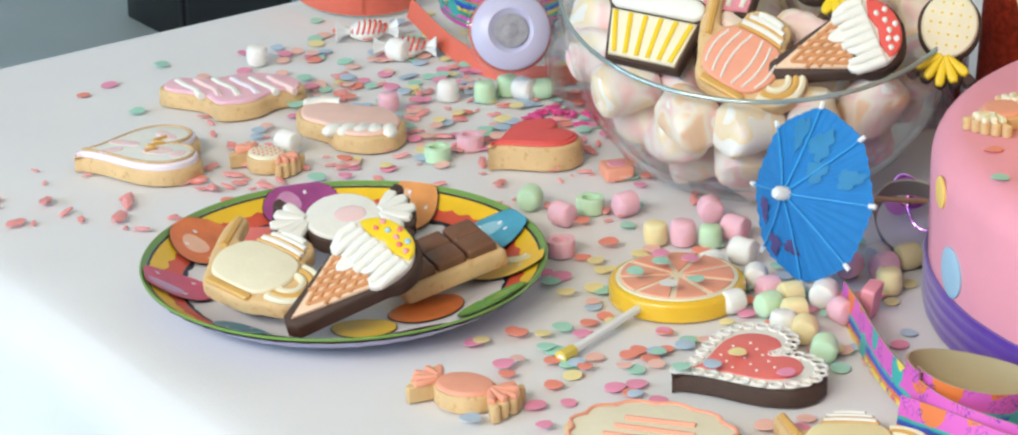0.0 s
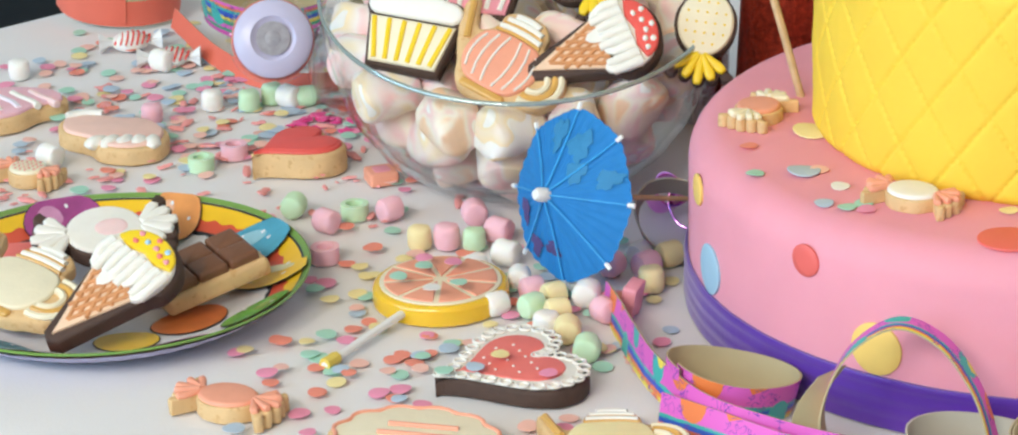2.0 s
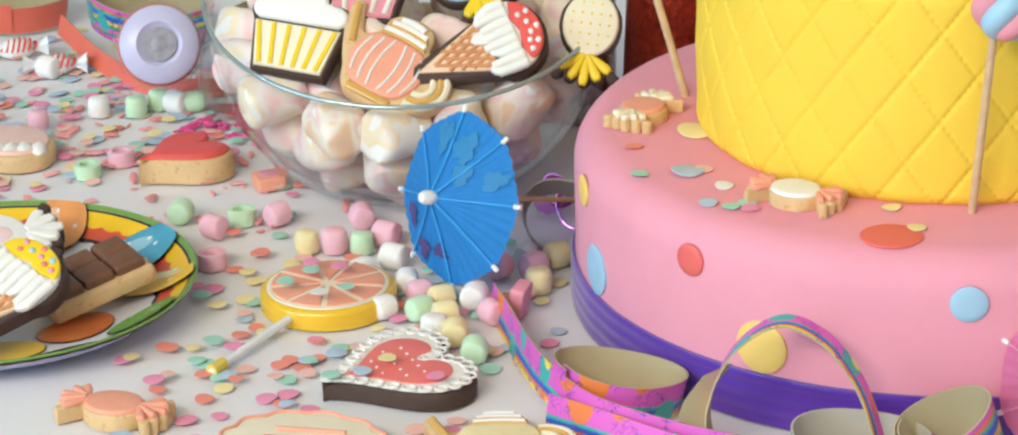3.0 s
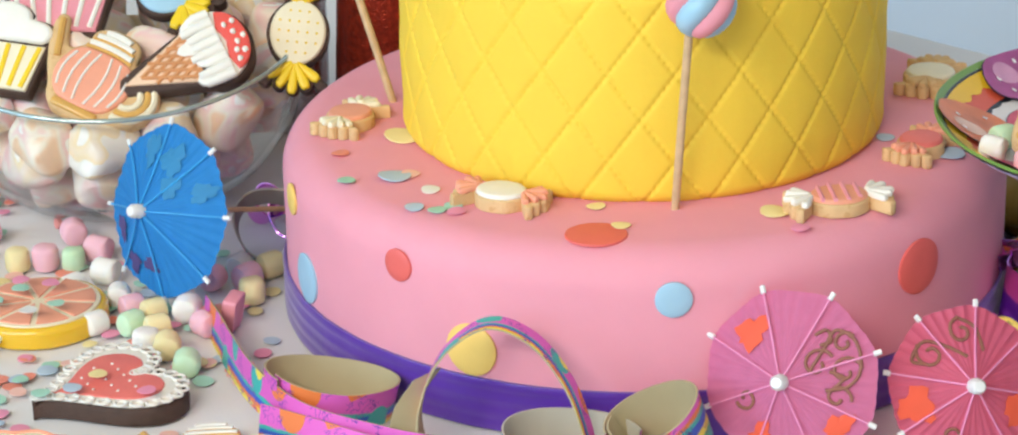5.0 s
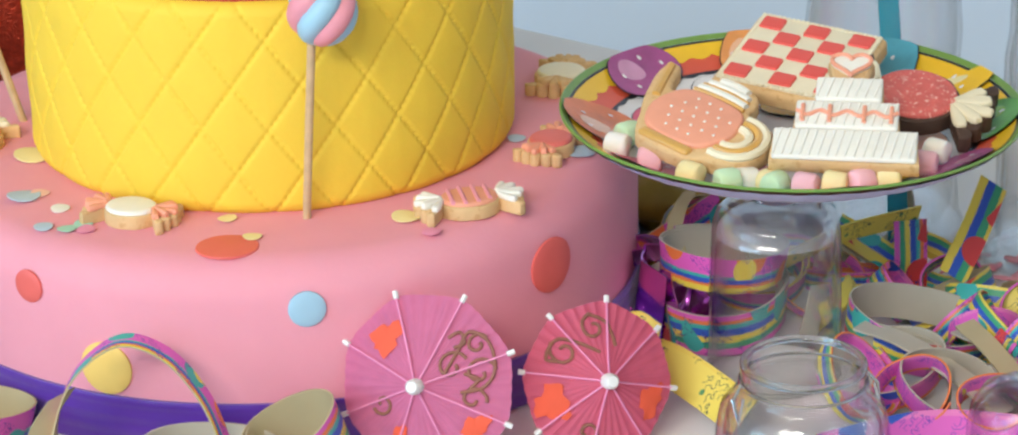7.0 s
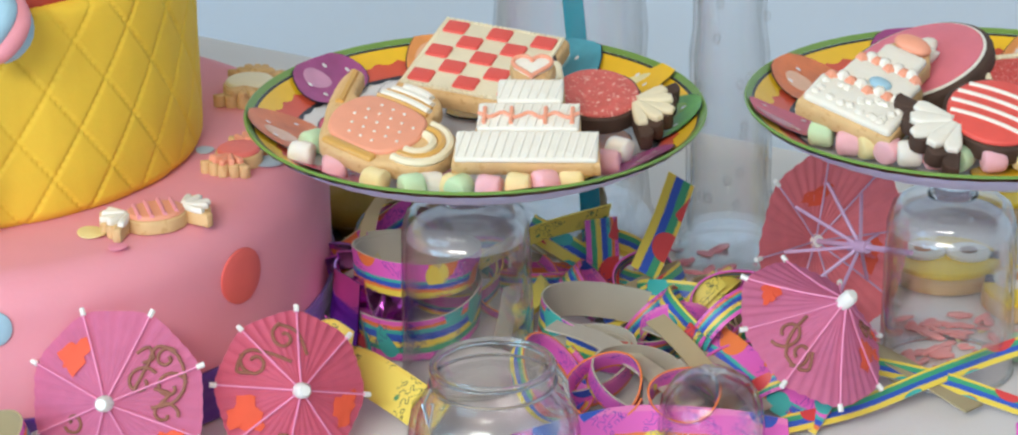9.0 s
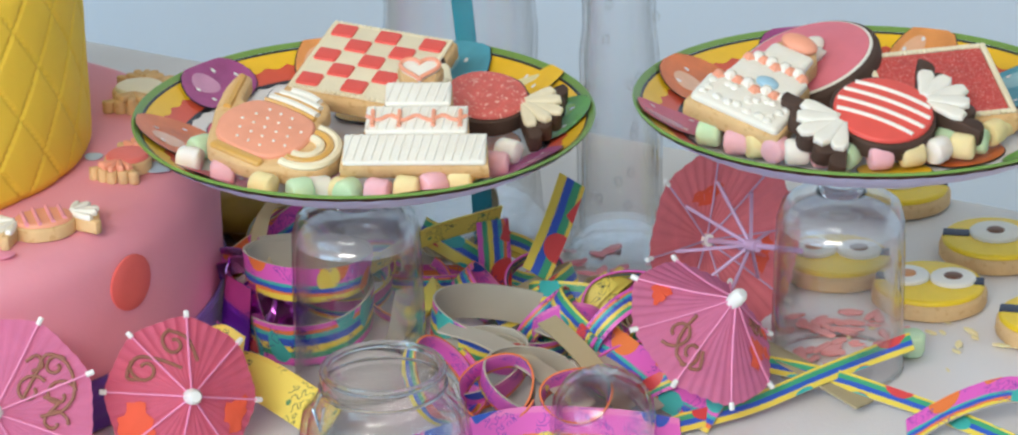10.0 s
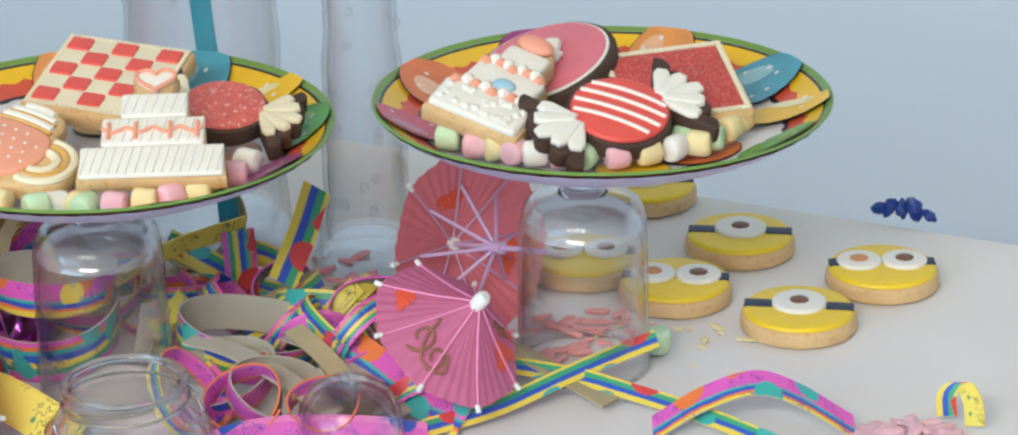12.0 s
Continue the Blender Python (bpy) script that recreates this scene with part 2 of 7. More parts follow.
def strip(path, widths, thick=0.0005):
    """A paper strip along a path; widths are the half-width vectors. Outer face in slot 0, inner face in slot 1."""
    bm = bmesh.new()
    uv = bm.loops.layers.uv.new("strip")
    P = [Vector(p) for p in path]
    W = [Vector(w) for w in widths]
    rows, s = [], 0.0
    for i, p in enumerate(P):
        if i:
            s += (p - P[i - 1]).length
        t = (P[min(i + 1, len(P) - 1)] - P[max(i - 1, 0)]).normalized()
        nrm = t.cross(W[i].normalized()) * thick
        rows.append((s, bm.verts.new(p - W[i] + nrm), bm.verts.new(p + W[i] + nrm), bm.verts.new(p - W[i] - nrm), bm.verts.new(p + W[i] - nrm)))
    for (s0, a0, b0, c0, d0), (s1, a1, b1, c1, d1) in zip(rows, rows[1:]):
        f = bm.faces.new((a0, a1, b1, b0))
        for l, q in zip(f.loops, ((s0, 0), (s1, 0), (s1, 1), (s0, 1))):
            l[uv].uv = q
        g = bm.faces.new((c0, d0, d1, c1))
        g.material_index = 1
        for l, q in zip(g.loops, ((s0, 0), (s0, 1), (s1, 1), (s1, 0))):
            l[uv].uv = q
        for quad in ((a0, c0, c1, a1), (b0, b1, d1, d0)):
            h = bm.faces.new(quad)
            h.material_index = 1
    return bm


# ---- outlines ----
def arc_pts(cx, cy, rx, ry, a0, a1, n):
    return [(cx + rx * math.cos(radians(a0 + (a1 - a0) * i / n)), cy + ry * math.sin(radians(a0 + (a1 - a0) * i / n))) for i in range(n + 1)]


def ellipse(rx, ry, n=40, cx=0, cy=0):
    return [(cx + rx * math.cos(2 * math.pi * i / n), cy + ry * math.sin(2 * math.pi * i / n)) for i in range(n)]


def heart(w, h, n=56):
    out = []
    for i in range(n):
        t = 2 * math.pi * (i + 0.5) / n
        out.append((w / 2 * math.sin(t) ** 3, h * (13 * math.cos(t) - 5 * math.cos(2 * t) - 2 * math.cos(3 * t) - math.cos(4 * t) + 2.5) / 29))
    return out


def scallop(rx, ry, lobes, depth, n=96):
    return [(rx * (1 + depth * abs(math.cos(lobes * math.pi * i / n))) * math.cos(2 * math.pi * i / n), ry * (1 + depth * abs(math.cos(lobes * math.pi * i / n))) * math.sin(2 * math.pi * i / n)) for i in range(n)]


def box_pts(w, h, r=0.003, cx=0, cy=0):
    out = []
    for sx, sy, a in ((1, 1, 0), (-1, 1, 90), (-1, -1, 180), (1, -1, 270)):
        out += arc_pts(cx + sx * (w / 2 - r), cy + sy * (h / 2 - r), r, r, a, a + 90, 4)
    return out


def candy_pts(l, w, fans=5):
    """A wrapped sweet seen from above: an oval with a frilled fan at each end."""
    body = arc_pts(0, 0, l * 0.28, w * 0.5, 30, 150, 12)
    left = [(-l * 0.262, w * 0.17)]
    for k in range(fans):
        y = w * (0.56 - 1.12 * (k + 0.5) / fans)
        left += arc_pts(-l * (0.445 - 0.06 * abs(k - (fans - 1) / 2) / fans * 2), y, l * 0.06, w * 0.56 / fans, 90, 270, 6)
    left += [(-l * 0.262, -w * 0.17)]
    top = body + left
    return top + [(-x, -y) for x, y in top]


def laid(x, y, z, tilt, turn, spin):
    """The pose of a flat thing: spun in its own plane, tipped up towards the viewer, then turned about the vertical."""
    return pose(x, y, z, 0, 0, turn) @ pose(0, 0, 0, tilt, 0, 0) @ pose(0, 0, 0, 0, 0, spin)


def scale_pts(pts, s, dx=0, dy=0):
    return [(x * s + dx, y * s + dy) for x, y in pts]

# ---- palette ----
CLOTH = mat("tablecloth_linen", (0.77, 0.74, 0.73), 0.85, 0.05, 8, 0.25, 900, sheen=0.2)
PINK = mat("pink_fondant", (0.83, 0.33, 0.405), 0.75, 0.05, 30, 0.12, 500, sss=0.15)
YELLOW = mat("yellow_fondant", (0.90, 0.60, 0.05), 0.72, 0.05, 25, 0.10, 500, sss=0.12)
SATIN = mat("purple_satin", (0.10, 0.025, 0.34), 0.32, 0.15, 40, 0.2, 250, sheen=0.4)
RED = mat("red_icing", (0.82, 0.10, 0.08), 0.5, 0.1, 90, 0.2, 700)
CORAL = mat("coral_icing", (0.85, 0.19, 0.16), 0.55, 0.08, 90, 0.25, 700)
PEACH = mat("peach_icing", (0.88, 0.37, 0.24), 0.55, 0.08, 90, 0.2, 700)
ROSE = mat("rose_icing", (0.84, 0.32, 0.38), 0.55, 0.08, 90, 0.2, 700)
WHITE = mat("white_icing", (0.86, 0.82, 0.74), 0.5, 0.05, 90, 0.25, 500, sss=0.1)
CREAM = mat("cream_icing", (0.85, 0.76, 0.55), 0.5, 0.06, 80, 0.25, 500)
ICE_YELLOW = mat("yellow_icing", (0.90, 0.62, 0.02), 0.42, 0.06, 90, 0.15, 500)
ICE_BLUE = mat("blue_icing", (0.36, 0.58, 0.72), 0.5, 0.06, 90, 0.15, 500)
LILAC_PALE = mat("pale_lilac_icing", (0.86, 0.76, 0.82), 0.5, 0.06, 90, 0.15, 500)
PEACH_PALE = mat("pale_peach_icing", (0.90, 0.58, 0.48), 0.55, 0.08, 90, 0.2, 700)
GOLD = mat("golden_icing", (0.72, 0.40, 0.10), 0.35, 0.15, 70, 0.2, 400, coat=0.3)
DOUGH = mat("baked_biscuit", (0.74, 0.49, 0.24), 0.8, 0.16, 70, 0.45, 700, fleck=(0.62, 0.37, 0.16), fleck_scale=260)
CHOC = mat("chocolate_biscuit", (0.075, 0.04, 0.028), 0.75, 0.3, 90, 0.6, 800)
CHOC_ICE = mat("chocolate_icing", (0.19, 0.08, 0.04), 0.45, 0.15, 90, 0.2, 500)
WAFFLE = mat("waffle_icing", (0.68, 0.30, 0.12), 0.6, 0.15, 90, 0.3, 600)
WAFFLE_PALE = mat("pale_waffle_icing", (0.88, 0.60, 0.40), 0.6, 0.12, 90, 0.3, 600)
NAVY = mat("navy_icing", (0.02, 0.03, 0.07), 0.5, 0.1, 90, 0.2, 600)
SUGARED = mat("sugared_coral_icing", (0.76, 0.15, 0.13), 0.6, 0.2, 160, 0.7, 1200, fleck=(0.88, 0.50, 0.42), fleck_scale=500)
DEEP = mat("deep_pink_icing", (0.76, 0.19, 0.25), 0.5, 0.08, 90, 0.2, 700)
M_PINK = mat("pink_marshmallow", (0.88, 0.50, 0.57), 0.9, 0.05, 120, 0.35, 900, sss=0.3)
M_WHITE = mat("white_marshmallow", (0.88, 0.84, 0.78), 0.9, 0.05, 120, 0.35, 900, sss=0.3)
M_YELLOW = mat("yellow_marshmallow", (0.88, 0.74, 0.40), 0.9, 0.05, 120, 0.35, 900, sss=0.3)
L_PINK = mat("pale_pink_marshmallow", (0.93, 0.64, 0.62), 0.9, 0.05, 120, 0.35, 900, sss=0.3)
M_GREEN = mat("green_marshmallow", (0.58, 0.78, 0.52), 0.9, 0.05, 120, 0.35, 900, sss=0.3)
STICK = mat("pale_wooden_stick", (0.66, 0.44, 0.24), 0.7, 0.2, 150, 0.3, 900)
TIP = mat("white_plastic", (0.82, 0.82, 0.80), 0.35, 0.04, 60, 0.05)
GLASS = glass_mat("clear_glass", (0.998, 0.998, 0.998), 0.0, 2.0, 0.03)
BOWL_GLASS = glass_mat("clear_bowl_glass", (0.995, 0.995, 0.99), 0.0, 4.5)
SOLID = thick_glass("solid_glass")
# a fifth of this glass is plain white, standing for reflected brightness
BASE_GLASS = glass_mat("base_glass_painted_reflection", (0.97, 0.98, 0.99), 0.08, 1.6, 0.10, 0.20)
EDGE = mat("greenish_glass_edge", (0.40, 0.47, 0.45), 0.12, 0.1, 40, 0.0, metal=0.5)
CHROME = mat("steel_wire", (0.62, 0.62, 0.64), 0.2, 0.05, 60, 0.0, metal=1.0)
P_GREEN = mat("green_print", (0.18, 0.33, 0.07), 0.40, 0.1, 60, 0.05, coat=0.10)
P_BLACK = mat("black_print", (0.02, 0.02, 0.03), 0.3, 0.1, 60, 0.05)
P_YELLOW = mat("yellow_print", (0.90, 0.55, 0.02), 0.40, 0.1, 60, 0.05, coat=0.10)
P_RED = mat("red_print", (0.72, 0.10, 0.05), 0.40, 0.1, 60, 0.05, coat=0.10)
P_WHITE = mat("white_paper", (0.78, 0.76, 0.78), 0.45, 0.04, 60, 0.05)
P_PURPLE = mat("purple_print", (0.40, 0.07, 0.26), 0.38, 0.35, 60, 0.05, coat=0.12)
P_ORANGE = mat("orange_print", (0.80, 0.20, 0.05), 0.38, 0.3, 60, 0.05, coat=0.12)
P_TEAL = mat("teal_print", (0.06, 0.28, 0.36), 0.38, 0.1, 60, 0.05, coat=0.12)
P_CRIMSON = mat("crimson_print", (0.68, 0.08, 0.16), 0.38, 0.3, 60, 0.05, coat=0.12)
P_AQUA = mat("aqua_print", (0.08, 0.36, 0.50), 0.38, 0.3, 70, 0.05, coat=0.15)
P_TANGERINE = mat("tangerine_print", (0.86, 0.33, 0.10), 0.38, 0.25, 70, 0.05, coat=0.15)
P_LEAF = mat("leaf_green_print", (0.12, 0.40, 0.05), 0.38, 0.4, 70, 0.05, coat=0.15)
P_PINK = mat("pink_print", (0.75, 0.25, 0.36), 0.3, 0.2, 70, 0.05, coat=0.3)
P_PALE = {n: mat(n + "_gleam_print", c, 0.25, 0.15, 90, 0.05, coat=0.4) for n, c in (("aqua", (0.30, 0.55, 0.64)), ("orange", (0.90, 0.50, 0.32)), ("violet", (0.62, 0.28, 0.46)), ("lemon", (0.92, 0.80, 0.45)), ("lime", (0.40, 0.62, 0.15)))}
P_GLEAM = {P_AQUA: P_PALE["aqua"], P_TEAL: P_PALE["aqua"], P_ORANGE: P_PALE["orange"], P_TANGERINE: P_PALE["orange"], P_PURPLE: P_PALE["violet"], P_CRIMSON: P_PALE["violet"], P_YELLOW: P_PALE["lemon"], P_LEAF: P_PALE["lime"]}
P_LAV = mat("lavender_paper", (0.50, 0.47, 0.66), 0.5, 0.06, 60, 0.05)
PAPER_BACK = mat("kraft_back_of_paper", (0.46, 0.38, 0.22), 0.7, 0.08, 40, 0.1)
PAPER_PALE = mat("pale_back_of_paper", (0.50, 0.46, 0.37), 0.7, 0.08, 40, 0.1)
FOIL = mat("magenta_foil", (0.97, 0.36, 0.97), 0.16, 0.15, 50, 1.0, 60, metal=1.0)
LAV_PLASTIC = mat("lavender_lid", (0.56, 0.53, 0.70), 0.3, 0.05, 40, 0.05)
RUBBER = mat("coral_rubber", (0.78, 0.16, 0.10), 0.5, 0.08, 40, 0.1)

MAG, TEAL, BLUE, YEL, GRN, ORA, RD = (0.72, 0.12, 0.50), (0.05, 0.42, 0.38), (0.03, 0.10, 0.50), (0.80, 0.62, 0.08), (0.05, 0.36, 0.18), (0.80, 0.20, 0.05), (0.66, 0.06, 0.06)
S_RAINBOW = stripe_mat("rainbow_streamer", [(0.0, YEL), (0.12, ORA), (0.22, BLUE), (0.36, TEAL), (0.46, MAG)], [ORA, TEAL, YEL], 40, 0.34, ink=(0.2, 0.05, 0.35))
S_BLUE = stripe_mat("blue_yellow_streamer", [(0.0, YEL), (0.30, BLUE), (0.58, GRN), (0.86, YEL)], [RD, TEAL], 46, 0.38)
S_PINK = stripe_mat("pink_printed_streamer", [(0.0, ORA), (0.14, MAG), (0.80, (0.78, 0.2, 0.5))], [BLUE, YEL], 46, 0.34, ink=(0.15, 0.05, 0.4))
S_MIX = stripe_mat("mixed_streamer", [(0.0, MAG), (0.16, GRN), (0.32, YEL), (0.48, BLUE), (0.66, TEAL), (0.78, ORA), (0.88, MAG)], [RD, TEAL], 46, 0.38, ink=(0.05, 0.03, 0.2))
S_YELLOW = stripe_mat("yellow_printed_streamer", [(0.0, (0.80, 0.66, 0.12)), (0.9, (0.78, 0.6, 0.1))], [(0.1, 0.3, 0.12)], 130, 0.16, ink=(0.06, 0.08, 0.05))
STREAMERS = [S_RAINBOW, S_BLUE, S_PINK, S_MIX, S_YELLOW]

# ---- the room ----
ALONG, ACROSS = Vector((0.755, -0.656, 0)), Vector((0.656, 0.755, 0))
CORNER = Vector((-0.962, 1.900, 0))


def room_piece(name, centre, size, material, label, category):
    """A wall, floor or ceiling slab lying square with the table."""
    bm = bmesh.new()
    bmesh.ops.create_cube(bm, size=1)
    bmesh.ops.scale(bm, vec=size, verts=bm.verts)
    ob = new(name, mesh_of(name, bm, material, False))
    ob.matrix_basis = Matrix.Translation(centre) @ Matrix.Rotation(math.atan2(-0.656, 0.755), 4, "Z")
    return tagged(ob, label, category, "", "structure")


WALL = mat("white_plaster", (0.72, 0.82, 0.95), 0.9, 0.03, 3, 0.15, 120)
# even grey-green, darker than the plaster of the other walls
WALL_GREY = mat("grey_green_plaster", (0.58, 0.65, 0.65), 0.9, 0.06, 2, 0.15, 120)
FLOOR = mat("pale_floor_boards", (0.52, 0.58, 0.58), 0.5, 0.1, 4, 0.1, 80)
# unseen ceiling, tinted orange-tan so that its bounce warms upward faces
CEIL = mat("warm_bounce_ceiling", (0.88, 0.68, 0.48), 0.9, 0.02, 3, 0.1, 120)
MID = CORNER + ALONG * 1.2 + ACROSS * 0.1
room_piece("floor", MID - ALONG * 0.4 + Vector((0, 0, -0.80)), (7.6, 5.2, 0.1), FLOOR, "pale grey floor under the table", "floor")
room_piece("ceiling", MID - ALONG * 0.4 + Vector((0, 0, 2.45)), (7.6, 5.2, 0.1), CEIL, "unseen ceiling tinted to bounce warm light down", "ceiling")
room_piece("wall_north", MID - ALONG * 0.4 + ACROSS * 1.75 + Vector((0, 0, 0.8)), (7.6, 0.12, 3.2), WALL, "plain white plastered wall behind the table", "wall")
room_piece("wall_west", MID - ALONG * 3.8 + Vector((0, 0, 0.8)), (0.12, 5.2, 3.2), WALL_GREY, "grey-green wall, darker than the other walls", "wall")
room_piece("wall_east", MID + ALONG * 3.1 + Vector((0, 0, 0.8)), (0.12, 5.2, 3.2), WALL, "plain white wall", "wall")
# the wall behind the camera has one wide window opening
south = MID - ACROSS * 2.5
room_piece("wall_south", south - ALONG * 0.4 + Vector((0, 0, -0.35)), (7.6, 0.12, 0.9), WALL, "white wall below a wide window", "wall")
room_piece("wall_south", south - ALONG * 0.4 + Vector((0, 0, 2.345)), (7.6, 0.12, 0.11), WALL, "white wall above a wide window", "wall")
room_piece("wall_south", south + ALONG * 2.3 + Vector((0, 0, 1.195)), (2.0, 0.12, 2.19), WALL, "white wall beside a wide window", "wall")
room_piece("wall_south", south - ALONG * 3.45 + Vector((0, 0, 1.195)), (1.5, 0.12, 2.19), WALL, "white wall beside a wide window", "wall")

# ---- the table and its cloth ----
def table_cloth():
    """The cloth lies on the table top and hangs down on every side with soft folds."""
    bm = bmesh.new()
    L, Wd, drop, r = 1.9, 0.955, 0.42, 0.034
    nu, nv = 130, 70

    def lay(s, size):
        # s runs along the cloth; returns the place across the table and the height
        over = max(-s, s - size, 0.0)
        if over == 0:
            return s, 0.0
        side = -1 if s < 0 else 1
        edge = 0.0 if s < 0 else size
        a = min(over / r, math.pi / 2)
        out = r * math.sin(a)
        z = -r * (1 - math.cos(a)) - max(0.0, over - r * math.pi / 2)
        return edge + side * out, z

    us = sorted({round(-drop + i * (L + 2 * drop) / nu, 5) for i in range(nu + 1)} | {0.0, L, -0.013, -0.026, -0.04, -0.053, L + 0.013, L + 0.026, L + 0.04, L + 0.053})
    vs = sorted({round(-drop + i * (Wd + 2 * drop) / nv, 5) for i in range(nv + 1)} | {0.0, Wd, -0.013, -0.026, -0.04, -0.053, Wd + 0.013, Wd + 0.026, Wd + 0.04, Wd + 0.053})
    grid = []
    for u in us:
        row = []
        for v in vs:
            x, zu = lay(u, L)
            y, zv = lay(v, Wd)
            z = zu + zv
            fold = 0.018 * min(1.0, -z / 0.2) if z < 0 else 0.0
            wob = fold * math.sin(u * 21 + v * 17) + (0.0006 * noise.noise(Vector((u * 6, v * 6, 0))) if z == 0 else 0)
            p = CORNER + ALONG * (x + (wob if zu < 0 else 0)) + ACROSS * (y + (wob if zv < 0 else 0))
            row.append(bm.verts.new((p.x, p.y, max(z, -0.6) + (wob if z == 0 else 0) - 0.0006)))
        grid.append(row)
    for a, b in zip(grid, grid[1:]):
        for i in range(len(vs) - 1):
            bm.faces.new((a[i], a[i + 1], b[i + 1], b[i]))
    ob = new("tablecloth", mesh_of("tablecloth", bm, CLOTH))
    tagged(ob, "off-white cloth spread over the table, hanging at the edges", "tablecloth")


def table():
    wood = mat("table_wood", (0.30, 0.18, 0.09), 0.5, 0.15, 12, 0.1)
    c = CORNER + ALONG * 0.95 + ACROSS * 0.4775
    t = thing("table", Matrix.Translation((c.x, c.y, -0.75)) @ Matrix.Rotation(math.atan2(-0.656, 0.755), 4, "Z"), "long wooden table under a white cloth", "table")
    part("tabletop", moved(slab(box_pts(1.88, 0.935, 0.01), 0.03, 0.003), pose(0, 0, 0.715)), wood, t)
    for sx in (-0.86, 0.86):
        for sy in (-0.37, 0.37):
            part("leg", slab(box_pts(0.06, 0.06, 0.006), 0.715, 0.002), wood, t, m=pose(sx, sy, 0))


table()
table_cloth()

# ---- the cake ----
CX, CY, R1, R2, H1, H2 = -0.024, 1.775, 0.1953, 0.1292, 0.099, 0.2100


def bent_dot(name, angle, z, r, material, parent, radius):
    """A fondant dot pressed on the side of a tier."""
    bm = bmesh.new()
    n, rows = 28, []
    for q, lift in ((1.0, 0.0), (1.0, 0.0011), (0.9, 0.0016), (0.5, 0.0018)):
        ring = []
        for i in range(n):
            a = 2 * math.pi * i / n
            th = radians(angle) + q * r * math.cos(a) / radius
            rr = radius + lift
            ring.append(bm.verts.new((rr * math.cos(th), rr * math.sin(th), z + q * r * math.sin(a))))
        rows.append(ring)
    for a, b in zip(rows, rows[1:]):
        for i in range(n):
            bm.faces.new((a[i], a[(i + 1) % n], b[(i + 1) % n], b[i]))
    bm.faces.new(rows[-1])
    return part(name, bm, material, parent)


def quilted_tier(radius, z0, z1, cells, cell_h, groove):
    bm = bmesh.new()
    nu, nv = cells * 28, 130
    rb = 0.008
    rings = []
    for j in range(nv + 1):
        z = z0 + (z1 - z0) * j / nv
        ring = []
        for i in range(nu):
            th = 2 * math.pi * i / nu
            u, w = th * cells / (2 * math.pi), (z - z0) / cell_h
            d1 = abs((u + w + 0.5) % 1.0 - 0.5)
            d2 = abs((u - w + 0.5) % 1.0 - 0.5)
            s1 = 0.75 + 0.25 * math.cos(2 * math.pi * 7 * (u - w))
            s2 = 0.75 + 0.25 * math.cos(2 * math.pi * 7 * (u + w))
            g = s1 * math.exp(-(d1 / 0.034) ** 2) + s2 * math.exp(-(d2 / 0.034) ** 2)
            puff = min(d1, d2) * 2
            r = radius - groove * min(1.0, g) + 0.0005 * puff + 0.0005 * noise.noise(Vector((u * 1.3, w * 1.5, 0)))
            edge = min(z - z0, z1 - z)
            if edge < rb:
                r -= rb - math.sqrt(max(0.0, rb * rb - (rb - edge) ** 2))
            ring.append(bm.verts.new((r * math.cos(th), r * math.sin(th), z)))
        rings.append(ring)
    for a, b in zip(rings, rings[1:]):
        for i in range(nu):
            bm.faces.new((a[i], a[(i + 1) % nu], b[(i + 1) % nu], b[i]))
    bm.faces.new(rings[-1])
    bm.faces.new(rings[0][::-1])
    return bm


